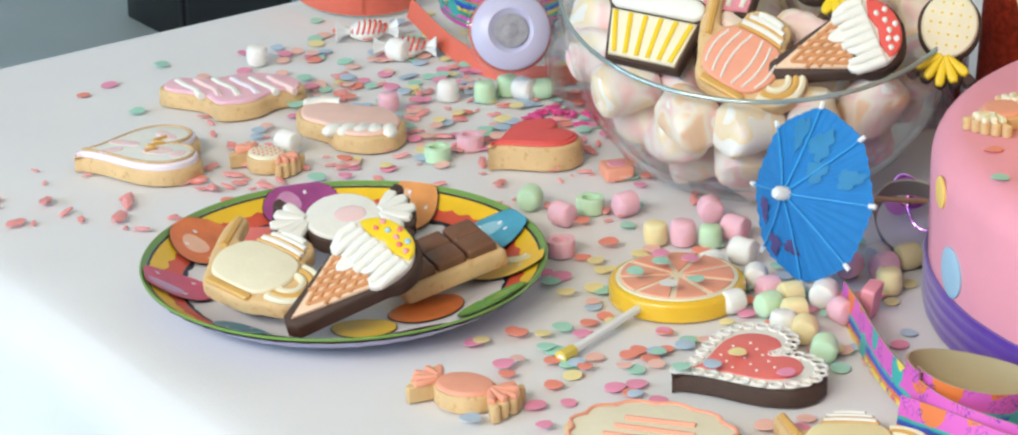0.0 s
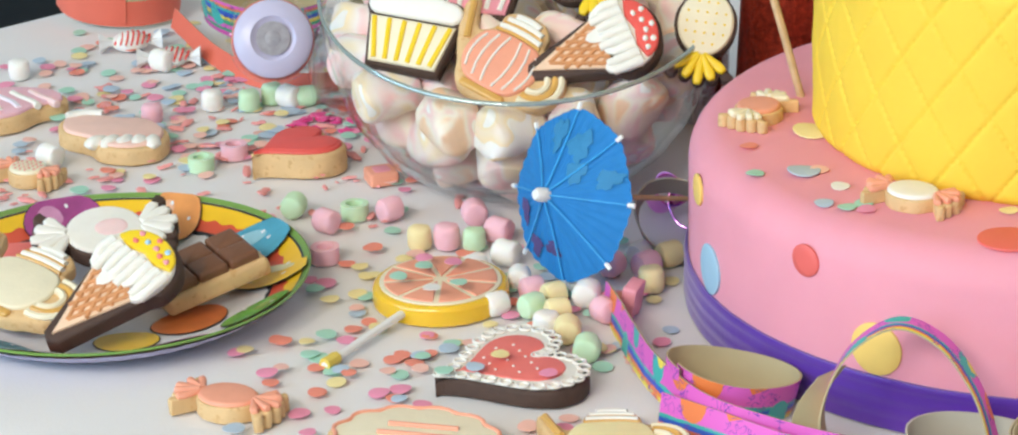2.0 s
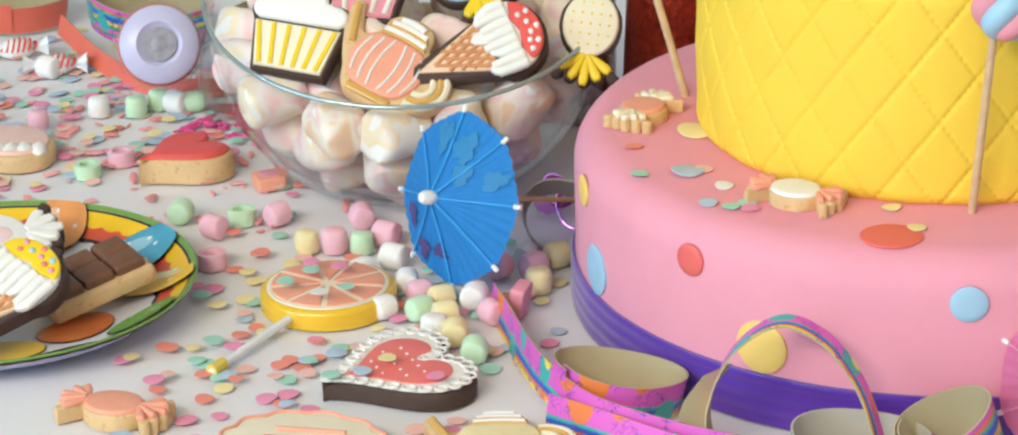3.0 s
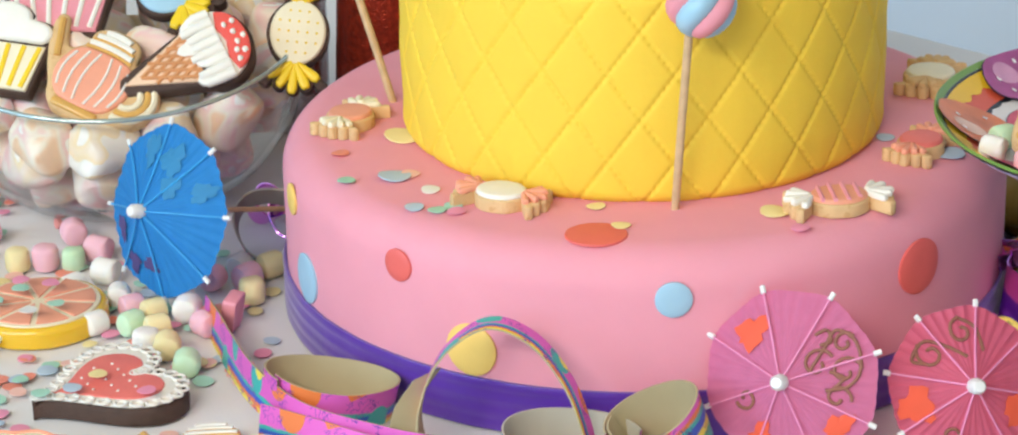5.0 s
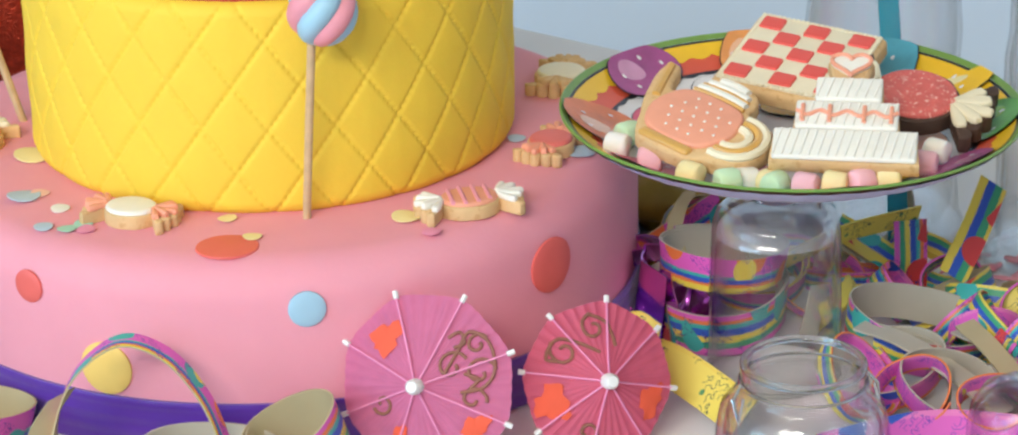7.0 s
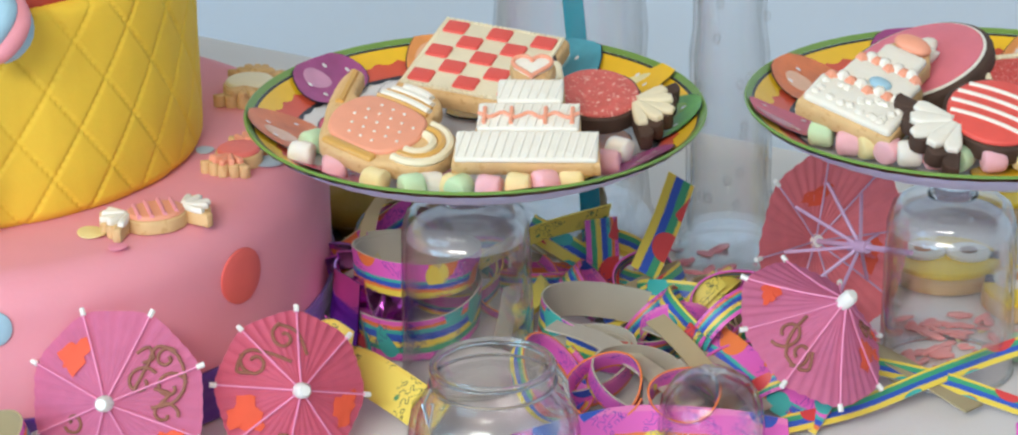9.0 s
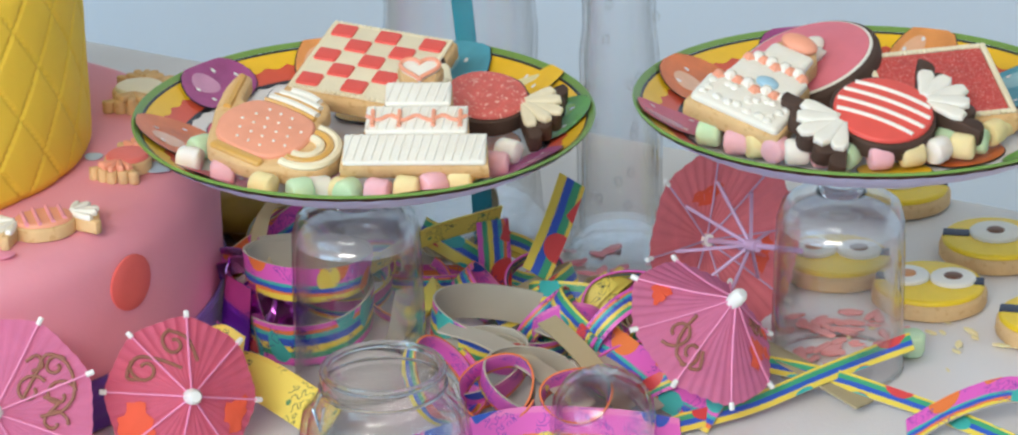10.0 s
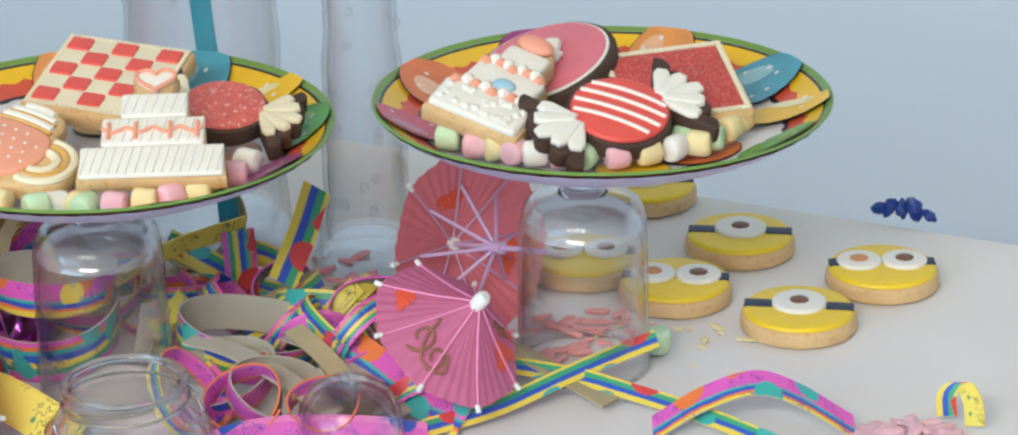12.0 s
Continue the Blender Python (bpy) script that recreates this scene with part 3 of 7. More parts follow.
def cake():
    c = thing("tiered_cake", pose(CX, CY, 0), "tiered party cake, pink dotted base, yellow quilted tier, purple ribbon", "cake")
    rb = 0.020
    prof = [(0, 0.001), (R1 - 0.001, 0.001), (R1, 0.02), (R1, 0.05), (R1, H1 - rb)]
    prof += [(R1 - rb + rb * math.cos(a), H1 - rb + rb * math.sin(a)) for a in [radians(k) for k in range(10, 91, 10)]]
    prof += [(0.15, H1 + 0.0004), (0.10, H1), (0, H1)]
    base = part("bottom_tier", lathe(prof, 160), PINK, c, "pink fondant tier with a rounded edge")
    band = [(R1 + 0.0006, 0.0005)]
    for i in range(13):
        z = 0.0005 + 0.027 * i / 12
        band.append((R1 + 0.0022 + 0.0005 * math.sin(i * 1.9), z))
    band.append((R1 + 0.0004, 0.0275))
    part("ribbon", lathe(band, 160, 0.0006, 37), SATIN, c, "purple satin ribbon round the base")
    tier = part("middle_tier", quilted_tier(R2, H1 - 0.001, H2, 24, 0.046, 0.0014), YELLOW, c, "yellow fondant tier embossed with diamonds")
    top = mat("dark_red_fondant", (0.48, 0.05, 0.03), 0.5, 0.1, 40, 0.1)
    part("top_tier", lathe([(0, H2 - 0.001), (0.1236, H2 - 0.001), (0.1246, H2 + 0.004), (0.1246, H2 + 0.05), (0.118, H2 + 0.06), (0, H2 + 0.06)], 120), top, c, "dark red tier on top")
    dot_blue = mat("blue_fondant_dot", (0.36, 0.56, 0.70), 0.5, 0.05, 60, 0.1)
    dot_red = mat("red_fondant_dot", (0.80, 0.14, 0.12), 0.5, 0.05, 60, 0.1)
    dot_yel = mat("yellow_fondant_dot", (0.90, 0.60, 0.16), 0.5, 0.05, 60, 0.1)
    for a, z, r, m in ((-153.6, 0.0412, 0.0135, dot_blue), (-128.1, 0.0773, 0.0085, dot_red), (-115.4, 0.0416, 0.0138, dot_yel), (-85.4, 0.0765, 0.0092, dot_blue),
                       (-45.2, 0.0700, 0.0145, dot_red), (-159.8, 0.078, 0.0085, dot_yel), (10, 0.07, 0.010, dot_blue), (170, 0.05, 0.012, dot_red), (60, 0.06, 0.013, dot_yel), (120, 0.06, 0.012, dot_blue)):
        bent_dot("dot", a, z, r, m, c, R1)
    part("dot", moved(slab(ellipse(0.0155, 0.0145), 0.0012, 0.0005), pose(-0.046 - CX, 1.607 - CY, H1 - 0.0004)), dot_red, c)
    return c


cake()

# ---- paper plates ----
PLATE_R, PLATE_H = 0.115, 0.020


def plate_height(r):
    """The height of the plate's upper face at radius r."""
    if r < 0.070:
        return 0.002
    k = min(1.0, (r - 0.070) / (PLATE_R - 0.070))
    return 0.002 + (PLATE_H - 0.002) * (k ** 1.9)


def ring_band(r0, r1, lift=0.0002, seg=96, steps=5, ripple=0.0):
    """A printed band; its inner edge runs in small scallops when ripple is given."""
    bm = lathe([(r0 + (r1 - r0) * i / steps, 0) for i in range(steps + 1)], seg * (3 if ripple else 1))
    for v in bm.verts:
        a, r = math.atan2(v.co.y, v.co.x), math.hypot(v.co.x, v.co.y)
        q = r - ripple * (r1 - r) / (r1 - r0) * (abs(math.sin(a * 26)) + 0.25 * math.sin(a * 7))
        v.co = Vector((q * math.cos(a), q * math.sin(a), plate_height(q) + lift))
    return bm


def on_plate(r, a, sx, sy, turn, lift, n=22, square=False):
    """A printed patch lying on the plate's face: centre radius r at angle a, half-sizes sx along and sy outwards."""
    bm = bmesh.new()
    ca, sa = math.cos(radians(a)), math.sin(radians(a))
    rows = []
    for q in (1.0, 0.66, 0.33):
        ring = []
        for i in range(n):
            k = 2 * math.pi * i / n
            x, y = math.cos(k) * sx * q, math.sin(k) * sy * q * (1 + 0.18 * math.sin(k))
            x, y = x * math.cos(radians(turn)) - y * math.sin(radians(turn)), x * math.sin(radians(turn)) + y * math.cos(radians(turn))
            px, py = (r + y) * ca - x * sa, (r + y) * sa + x * ca
            far = math.hypot(px, py)
            if far > 0.1135:
                px, py, far = px * 0.1135 / far, py * 0.1135 / far, 0.1135
            ring.append(bm.verts.new((px, py, plate_height(far) + lift)))
        rows.append(ring)
    for p, q in zip(rows, rows[1:]):
        for i in range(n):
            bm.faces.new((p[i], p[(i + 1) % n], q[(i + 1) % n], q[i]))
    bm.faces.new(rows[-1])
    return bm


def paper_plate(m, label, turn=0):
    p = thing("paper_plate", m @ Matrix.Rotation(radians(turn), 4, "Z"), label, "plate", "printed paper plates")
    prof = [(0, 0.0), (0.066, 0.0)] + [(r, plate_height(r) - 0.0022) for r in (0.072, 0.08, 0.09, 0.10, 0.106, 0.110, 0.1138)]
    part("underside", lathe(prof, 144, 0.004, 48), P_LAV, p, "pale lavender fluted underside")
    part("face", lathe([(0, 0.002), (0.035, 0.002)] + [(r, plate_height(r)) for r in (0.066, 0.072, 0.08, 0.09, 0.098)], 96), P_WHITE, p, "white printed middle")
    rim = [(0.1121 + 0.0029 * k / 4, plate_height(0.1121 + 0.0029 * k / 4) + 0.0004) for k in range(5)]
    rim += [(PLATE_R + 0.0009, PLATE_H - 0.0002), (PLATE_R + 0.0006, PLATE_H - 0.0011), (0.1142, plate_height(0.1142) - 0.0010)]
    part("rim", lathe(rim, 96), P_GREEN, p, "green printed rim")
    part("band", ring_band(0.1108, 0.1121, 0.0003), P_BLACK, p, "thin black line")
    part("band", ring_band(0.0930, 0.1108, 0.0002), P_RED, p, "orange-red band")
    part("band", ring_band(0.1035, 0.1108, 0.0004, ripple=0.0022), P_YELLOW, p, "scalloped yellow band")
    part("band", ring_band(0.0920, 0.0936, 0.0004, ripple=0.0014), P_BLACK, p, "thin scalloped black line")
    sweets = [(0.064, 290, 0.018, 0.013, 10, P_YELLOW, 0), (0.060, 329, 0.024, 0.015, 12, P_ORANGE, 0), (0.068, 138, 0.022, 0.013, -8, P_CRIMSON, 2), (0.040, 60, 0.020, 0.014, 0, P_YELLOW, 0), (0.052, 222, 0.016, 0.012, 10, P_PINK, 0), (0.045, 180, 0.016, 0.012, 0, P_ORANGE, 0),
              (0.090, 244, 0.022, 0.013, 12, P_TEAL, 3), (0.099, 260, 0.020, 0.011, 0, P_ORANGE, 2), (0.094, 302, 0.024, 0.015, -6, P_PURPLE, 3), (0.096, 338, 0.022, 0.015, 14, P_LEAF, 3),
              (0.094, 198, 0.017, 0.024, -8, P_CRIMSON, 4), (0.092, 160, 0.024, 0.019, 12, P_ORANGE, 5), (0.098, 116, 0.024, 0.016, -6, P_PURPLE, 5), (0.094, 78, 0.018, 0.021, 4, P_TANGERINE, 6), (0.074, 100, 0.010, 0.012, 30, P_WHITE, 0), (0.088, 9, 0.011, 0.029, 22, P_YELLOW, 3), (0.088, 38, 0.020, 0.025, 16, P_AQUA, 8)]
    for k, (r, a, sx, sy, tn, mm, shine) in enumerate(sweets):
        z = 0.0008 + 0.00012 * k
        part("sweet_outline", on_plate(r, a, sx + 0.0006, sy + 0.0006, tn, z), P_BLACK, p)
        sweet = part("printed_sweet", on_plate(r, a, sx, sy, tn, z + 0.0004), mm, p)
        if shine:
            part("printed_gleam", on_plate(r + sy * 0.25, a + 4, sx * 0.32, sy * 0.42, tn + 20, z + 0.0007), P_GLEAM[mm], sweet)
            for q in range(shine):
                b = 2.4 * q + k
                part("printed_dot", on_plate(r + sy * 0.62 * math.sin(b), a + math.degrees(sx * 0.62 * math.cos(b) / r), 0.0011, 0.0014, 0, z + 0.0009, 8), P_WHITE, sweet)
    return p


STAND_Z = 0.1255
paper_plate(pose(-0.533, 1.699, 0.0004) @ Matrix.Scale(0.972, 4), "party plate printed with sweets, on the cloth, holding iced cookies", 6)
paper_plate(pose(0.236, 1.650, STAND_Z - 0.0004, 0.1, 0.4, 0), "party plate printed with sweets, raised on an upturned glass", 15)
paper_plate(pose(0.482, 1.604, STAND_Z + 0.003, -1.1, 0.4, 0), "party plate printed with sweets, raised on a second upturned glass", -24)


def upturned_glass(x, y, lift):
    """A tumbler set upside down under a plate; its thick base carries a short stem."""
    g = thing("upturned_glass", pose(x, y, 0.0005), "clear upturned drinking glass carrying a party plate", "glass", "plate stands")
    out = [(0.0345, 0.0), (0.0342, 0.02), (0.0335, 0.06), (0.0325, 0.082), (0.030, 0.090), (0.024, 0.0945), (0.012, 0.0962), (0, 0.0965)]
    inn = [(0, 0.0885), (0.018, 0.0870), (0.028, 0.081), (0.0312, 0.068), (0.0322, 0.02), (0.0327, 0.0)]
    part("bowl", lathe(inn + out, 72), GLASS, g)
    part("base", lathe([(0.0, 0.0892), (0.016, 0.0884), (0.0250, 0.0856), (0.0292, 0.0812), (0.0305, 0.0775)], 72), BASE_GLASS, g, "thick clear glass base")
    part("base_ring", tube([(0.0262 * math.cos(a), 0.0262 * math.sin(a), 0.0915) for a in [2 * math.pi * k / 64 for k in range(64)]], 0.0010, 8, closed=True), GLASS, g)
    part("stem", lathe([(0, 0.0960), (0.013, 0.0966), (0.0085, 0.1015), (0.0075, 0.112), (0.010, 0.1195), (0.016, 0.1255 + lift), (0, 0.1257 + lift)], 48), SOLID, g, "short glass stem")
    part("lip", tube([(0.0336 * math.cos(a), 0.0336 * math.sin(a), 0.0012) for a in [2 * math.pi * k / 64 for k in range(64)]], 0.0011, 8, closed=True), SOLID, g)
    return g


upturned_glass(0.2290, 1.647, -0.0012)
upturned_glass(0.4720, 1.606, 0.0024)

# ---- cookies ----
def cookie(name, m, label, outline, h=0.009, dough=None, group="", wob=0.0006):
    c = thing(name, m, label, "cookie", group)
    part("biscuit", slab(outline, h, 0.0012 if name == "sweet_shaped_cookie" else 0.0028, 0, 0, wob, random.random() * 50), dough or DOUGH, c)
    return c


def iced(c, outline, material, z=0.0088, h=0.0016, name="icing", label="", m=None, edge=0.7):
    bm = slab(outline, h, h * edge, z)
    return part(name, bm if m is None else moved(bm, m), material, c, label)


def line(c, pts, r, material, z=0.0105, name="piping", label=""):
    return part(name, tube([(x, y, z) for x, y in pts], r, 7), material, c, label)


def beads(c, pts, r, material, z, name="piping", label=""):
    return part(name, joined(*[moved(blob(r, r, r * 0.75, 0.1, k, 1), pose(x, y, z)) for k, (x, y) in enumerate(pts)]), material, c, label)


def heart_cookie(m, label, w, h, dough, trim, top, lace=False, thick=0.010):
    c = cookie("heart_cookie", m, label, heart(w, h), thick, dough)
    iced(c, scale_pts(heart(w, h), 0.93, 0, -0.0005), trim, thick - 0.0004, 0.0022)
    if top:
        iced(c, scale_pts(heart(w, h), 0.72 if lace else 0.84, 0, 0), top, thick + 0.0014, 0.0012, "top_icing")
    if lace:
        o = scale_pts(heart(w, h, 40), 0.93)
        part("lace_piping", joined(*[moved(tube([(0.0032 * math.cos(a), 0.0032 * math.sin(a), 0) for a in [k * math.pi / 5 for k in range(10)]], 0.0008, 5, closed=True), pose(x, y, thick + 0.0022)) for x, y in o]), WHITE, c, "looped white lace piping")
        beads(c, [(x * w * 0.3, y * h * 0.26) for x in (-1, -0.66, -0.33, 0, 0.33, 0.66, 1) for y in (-0.9, -0.4, 0.1, 0.6) if abs(x) < 0.75 + 0.3 * y], 0.0009, WHITE, thick + 0.0028, "dots")
    return c


def candy_cookie(m, label, l, w, dough, body, ends, stripes=None, dots=None, thick=0.009):
    c = cookie("sweet_shaped_cookie", m, label, candy_pts(l, w), thick, dough)
    iced(c, ellipse(l * 0.265, w * 0.45, 32), body, thick - 0.0004, 0.0026)
    for s in (1, -1):
        for k in (-2, -1, 0, 1, 2):
            a = radians(28 * k)
            d = Vector((s * math.cos(a), math.sin(a)))
            b0 = Vector((s * l * 0.24, 0)) + d * (l * 0.02)
            reach = l * (0.225 if k else 0.245)
            petal = []
            for q in range(9):
                f = q / 8
                p = b0 + d * (reach * f)
                hw = w * (0.045 + 0.048 * f) * (1.0 if q < 7 else (0.85 if q < 8 else 0.5))
                petal.append((p, hw))
            side = Vector((-d.y, d.x))
            o = [(p.x + side.x * h2, p.y + side.y * h2) for p, h2 in petal] + [(p.x - side.x * h2, p.y - side.y * h2) for p, h2 in reversed(petal)]
            part("frill", slab(o, 0.0030 + 0.0006 * (k % 2), 0.0016, thick - 0.0004, 0, 0.0004, 7 * k), ends, c)
    if stripes:
        for k in (-0.17, -0.06, 0.06, 0.17):
            hh = w * 0.44 * math.sqrt(max(0.0, 1 - (k / 0.265) ** 2))
            line(c, [(k * l + 0.12 * hh * q, hh * q) for q in (-0.95, -0.5, 0, 0.5, 0.95)], 0.0012, stripes, thick + 0.0021, "stripe")
    if dots:
        beads(c, [(l * 0.085 * i, w * 0.15 * j) for i in (-2, -1, 0, 1, 2) for j in (-2, -1, 0, 1, 2) if i * i + j * j < 6], 0.0009, dots, thick + 0.0022, "dots")
    return c


def rounded(points, n=5):
    """A closed outline drawn smoothly through its corner points."""
    m, out = len(points), []
    for i in range(m):
        p0, p1, p2, p3 = (Vector(points[(i + d) % m]) for d in (-1, 0, 1, 2))
        for k in range(n):
            t = k / n
            q = 0.5 * (2 * p1 + (p2 - p0) * t + (2 * p0 - 5 * p1 + 4 * p2 - p3) * t * t + (3 * p1 - p0 - 3 * p2 + p3) * t ** 3)
            out.append((q.x, q.y))
    return out


def teapot_cookie(m, label, w, body, trim, lines=None, dots=None):
    """A teapot: bellied body on a foot, straight spout, broad looped handle, banded lid."""
    h, r = 0.009, w * 0.32
    o = rounded([(-r * 0.62, -r * 0.98), (0, -r * 1.06), (r * 0.62, -r * 0.98), (r * 0.86, -r * 0.86), (r * 1.36, -r * 0.62), (r * 1.62, -r * 0.05), (r * 1.42, r * 0.50), (r * 0.98, r * 0.66), (r * 0.66, r * 0.78), (r * 0.58, r * 1.12), (r * 0.30, r * 1.34), (-r * 0.30, r * 1.34),
                 (-r * 0.58, r * 1.12), (-r * 0.64, r * 0.76), (-r * 0.92, r * 0.50), (-r * 1.16, r * 0.86), (-r * 1.30, r * 1.16), (-r * 1.56, r * 1.12), (-r * 1.50, r * 0.62), (-r * 1.22, r * 0.0), (-r * 0.98, -r * 0.42)], 4)
    c = cookie("teapot_cookie", m, label, o, h)
    iced(c, rounded([(-r * 0.48, -r * 0.76), (r * 0.48, -r * 0.76), (r * 0.84, -r * 0.34), (r * 0.88, r * 0.12), (r * 0.56, r * 0.62), (-r * 0.56, r * 0.62), (-r * 0.90, r * 0.14), (-r * 0.86, -r * 0.36)], 6), body, h - 0.0004, 0.0026, "body_icing")
    iced(c, box_pts(r * 1.16, r * 0.22, r * 0.08, 0, -r * 0.89), trim, h - 0.0004, 0.0024, "foot_icing")
    for y, hw in ((0.84, 0.54), (1.04, 0.46), (1.20, 0.32)):
        line(c, [(r * hw * q, r * (y - 0.05 * q * q)) for q in (-1, -0.6, -0.2, 0.2, 0.6, 1)], r * 0.085, WHITE, h + 0.0006, "lid_piping")
    for y, hw in ((0.73, 0.58), (0.94, 0.52)):
        line(c, [(r * hw * q, r * (y - 0.05 * q * q)) for q in (-1, -0.5, 0, 0.5, 1)], r * 0.045, trim, h + 0.0010, "rim_piping")
    for q, mm in ((0.30, CREAM), (0.47, trim), (0.62, CREAM)):
        line(c, arc_pts(r * 0.92, -r * 0.06, r * q, r * q * 0.95, -100, 100, 14), r * 0.085, mm, h + 0.0004, "handle_piping")
    line(c, [(-r * 1.04, r * 0.12), (-r * 1.22, r * 0.56), (-r * 1.40, r * 1.02)], r * 0.085, trim, h + 0.0004, "spout_piping")
    if lines:
        for k in (-0.66, -0.40, -0.14, 0.14, 0.40, 0.66):
            hh = r * 0.66 * math.sqrt(1 - (k / 0.95) ** 2)
            line(c, [(k * r + 0.1 * r * (1 - q * q) * (1 if k > 0 else -1), hh * q - r * 0.06) for q in (-1, -0.5, 0, 0.5, 1)], 0.0008, lines, h + 0.0022, "stripe")
    if dots:
        beads(c, [(r * 0.26 * i + (r * 0.13 if j % 2 else 0), r * 0.24 * j - r * 0.06) for i in range(-3, 4) for j in range(-2, 3) if (i * 0.26) ** 2 + (j * 0.24) ** 2 < 0.5], 0.0009, dots, h + 0.0023, "dots")
    return c


def cone_cookie(m, label, l, w, dough, scoop, top):
    """An ice-cream cone: waffle wedge, dripping scoop, icing on top."""
    h = 0.011
    o = [(0, -l * 0.5), (w * 0.12, -l * 0.46), (w * 0.42, l * 0.10)] + arc_pts(0, l * 0.22, w * 0.5, l * 0.26, -18, 198, 18) + [(-w * 0.42, l * 0.10), (-w * 0.12, -l * 0.46)]
    c = cookie("ice_cream_cookie", m, label, o, h, dough)
    iced(c, [(0, -l * 0.45), (w * 0.37, l * 0.08), (-w * 0.37, l * 0.08)], WAFFLE_PALE, h - 0.0004, 0.0018, "waffle_icing")
    for k in range(-3, 4):
        for s in (1, -1):
            a, b = Vector((k * w * 0.10, l * 0.07)), Vector((k * w * 0.10 + s * w * 0.36, -l * 0.40))
            pts = [a.lerp(b, q / 6) for q in range(7)]
            pts = [(p.x, p.y) for p in pts if abs(p.x) < (p.y + l * 0.45) / (l * 0.53) * w * 0.36]
            if len(pts) > 1:
                line(c, pts, 0.0012, WAFFLE, h + 0.0014, "lattice")
    iced(c, arc_pts(0, l * 0.22, w * 0.46, l * 0.22, 0, 180, 16) + arc_pts(-w * 0.34, l * 0.16, w * 0.12, l * 0.12, 180, 360, 6) + arc_pts(-w * 0.1, l * 0.16, w * 0.12, l * 0.2, 180, 360, 6) + arc_pts(w * 0.12, l * 0.16, w * 0.10, l * 0.11, 180, 360, 6) + arc_pts(w * 0.34, l * 0.16, w * 0.12, l * 0.15, 180, 360, 6), scoop, h - 0.0002, 0.0032, "scoop_icing", edge=0.25)
    iced(c, arc_pts(0, l * 0.30, w * 0.40, l * 0.15, 0, 180, 14) + [(-w * 0.2, l * 0.27), (0, l * 0.30), (w * 0.2, l * 0.27)], top, h + 0.0024, 0.0020, "top_icing")
    for k, a in enumerate((0.2, 0.5, 0.8, 1.2, 1.5, 1.9, 2.3, 2.8)):
        part("sprinkle", blob(0.0019, 0.0016, 0.0012, 0.3, k, 2), (ROSE, CORAL, ICE_BLUE)[k % 3] if top is not RED else WHITE, c, m=pose(w * (0.30 - 0.10 * (k % 2)) * math.cos(a), l * 0.31 + l * (0.11 - 0.05 * (k % 2)) * math.sin(a), h + 0.0046))
    for k in range(8):
        x = w * (-0.41 + 0.117 * k)
        drop = l * (0.05 + 0.08 * abs(math.sin(k * 1.9)))
        part("drip", tube([(x, l * 0.26, h + 0.0030), (x * 1.02, l * 0.16, h + 0.0034), (x * 0.98, l * 0.16 - drop, h + 0.0018)], 0.0034, 9, 0.75), scoop, c)
    return c


def cupcake_cookie(m, label, w, dough, cup, stripe, frost):
    h = 0.010
    o = [(-w * 0.36, -w * 0.45), (w * 0.36, -w * 0.45), (w * 0.46, w * 0.05)] + arc_pts(w * 0.3, w * 0.16, w * 0.2, w * 0.14, -30, 90, 6) + arc_pts(0, w * 0.30, w * 0.26, w * 0.16, 0, 180, 10) + arc_pts(-w * 0.3, w * 0.16, w * 0.2, w * 0.14, 90, 210, 6) + [(-w * 0.46, w * 0.05)]
    c = cookie("cupcake_cookie", m, label, o, h, dough)
    iced(c, [(-w * 0.33, -w * 0.41), (w * 0.33, -w * 0.41), (w * 0.42, w * 0.04), (-w * 0.42, w * 0.04)], cup, h - 0.0004, 0.0022, "cup_icing")
    for k in (-2.5, -1.5, -0.5, 0.5, 1.5, 2.5):
        line(c, [(k * w * 0.11, -w * 0.38), (k * w * 0.15, w * 0.02)], 0.0017, stripe, h + 0.0014, "stripe")
    iced(c, arc_pts(w * 0.3, w * 0.16, w * 0.17, w * 0.12, -60, 90, 6) + arc_pts(0, w * 0.29, w * 0.24, w * 0.15, 0, 180, 10) + arc_pts(-w * 0.3, w * 0.16, w * 0.17, w * 0.12, 90, 240, 6), frost, h - 0.0002, 0.0040, "frosting")
    return c


def checked_cookie(m, label, w):
    h = 0.009
    c = cookie("checked_cookie", m, label, box_pts(w, w, 0.003), h)
    iced(c, box_pts(w * 0.92, w * 0.92, 0.002), CREAM, h - 0.0004, 0.0016)
    n = 5
    s = w * 0.86 / n
    for i in range(n):
        for j in range(n):
            if (i + j) % 2 == 0:
                part("check", slab(box_pts(s * 1.0, s * 0.9, s * 0.12), 0.0014, 0.0008, h + 0.0010), RED, c, m=pose((i - 2) * s, (j - 2) * s, 0))
    rope = [(w * 0.45 * x, w * 0.45 * y) for k in range(24) for x, y in ((-1 + k / 12, -1), (1, -1 + k / 12), (1 - k / 12, 1), (-1, 1 - k / 12))]
    beads(c, rope, 0.0015, CREAM, h + 0.0010, "rope_border")
    return c


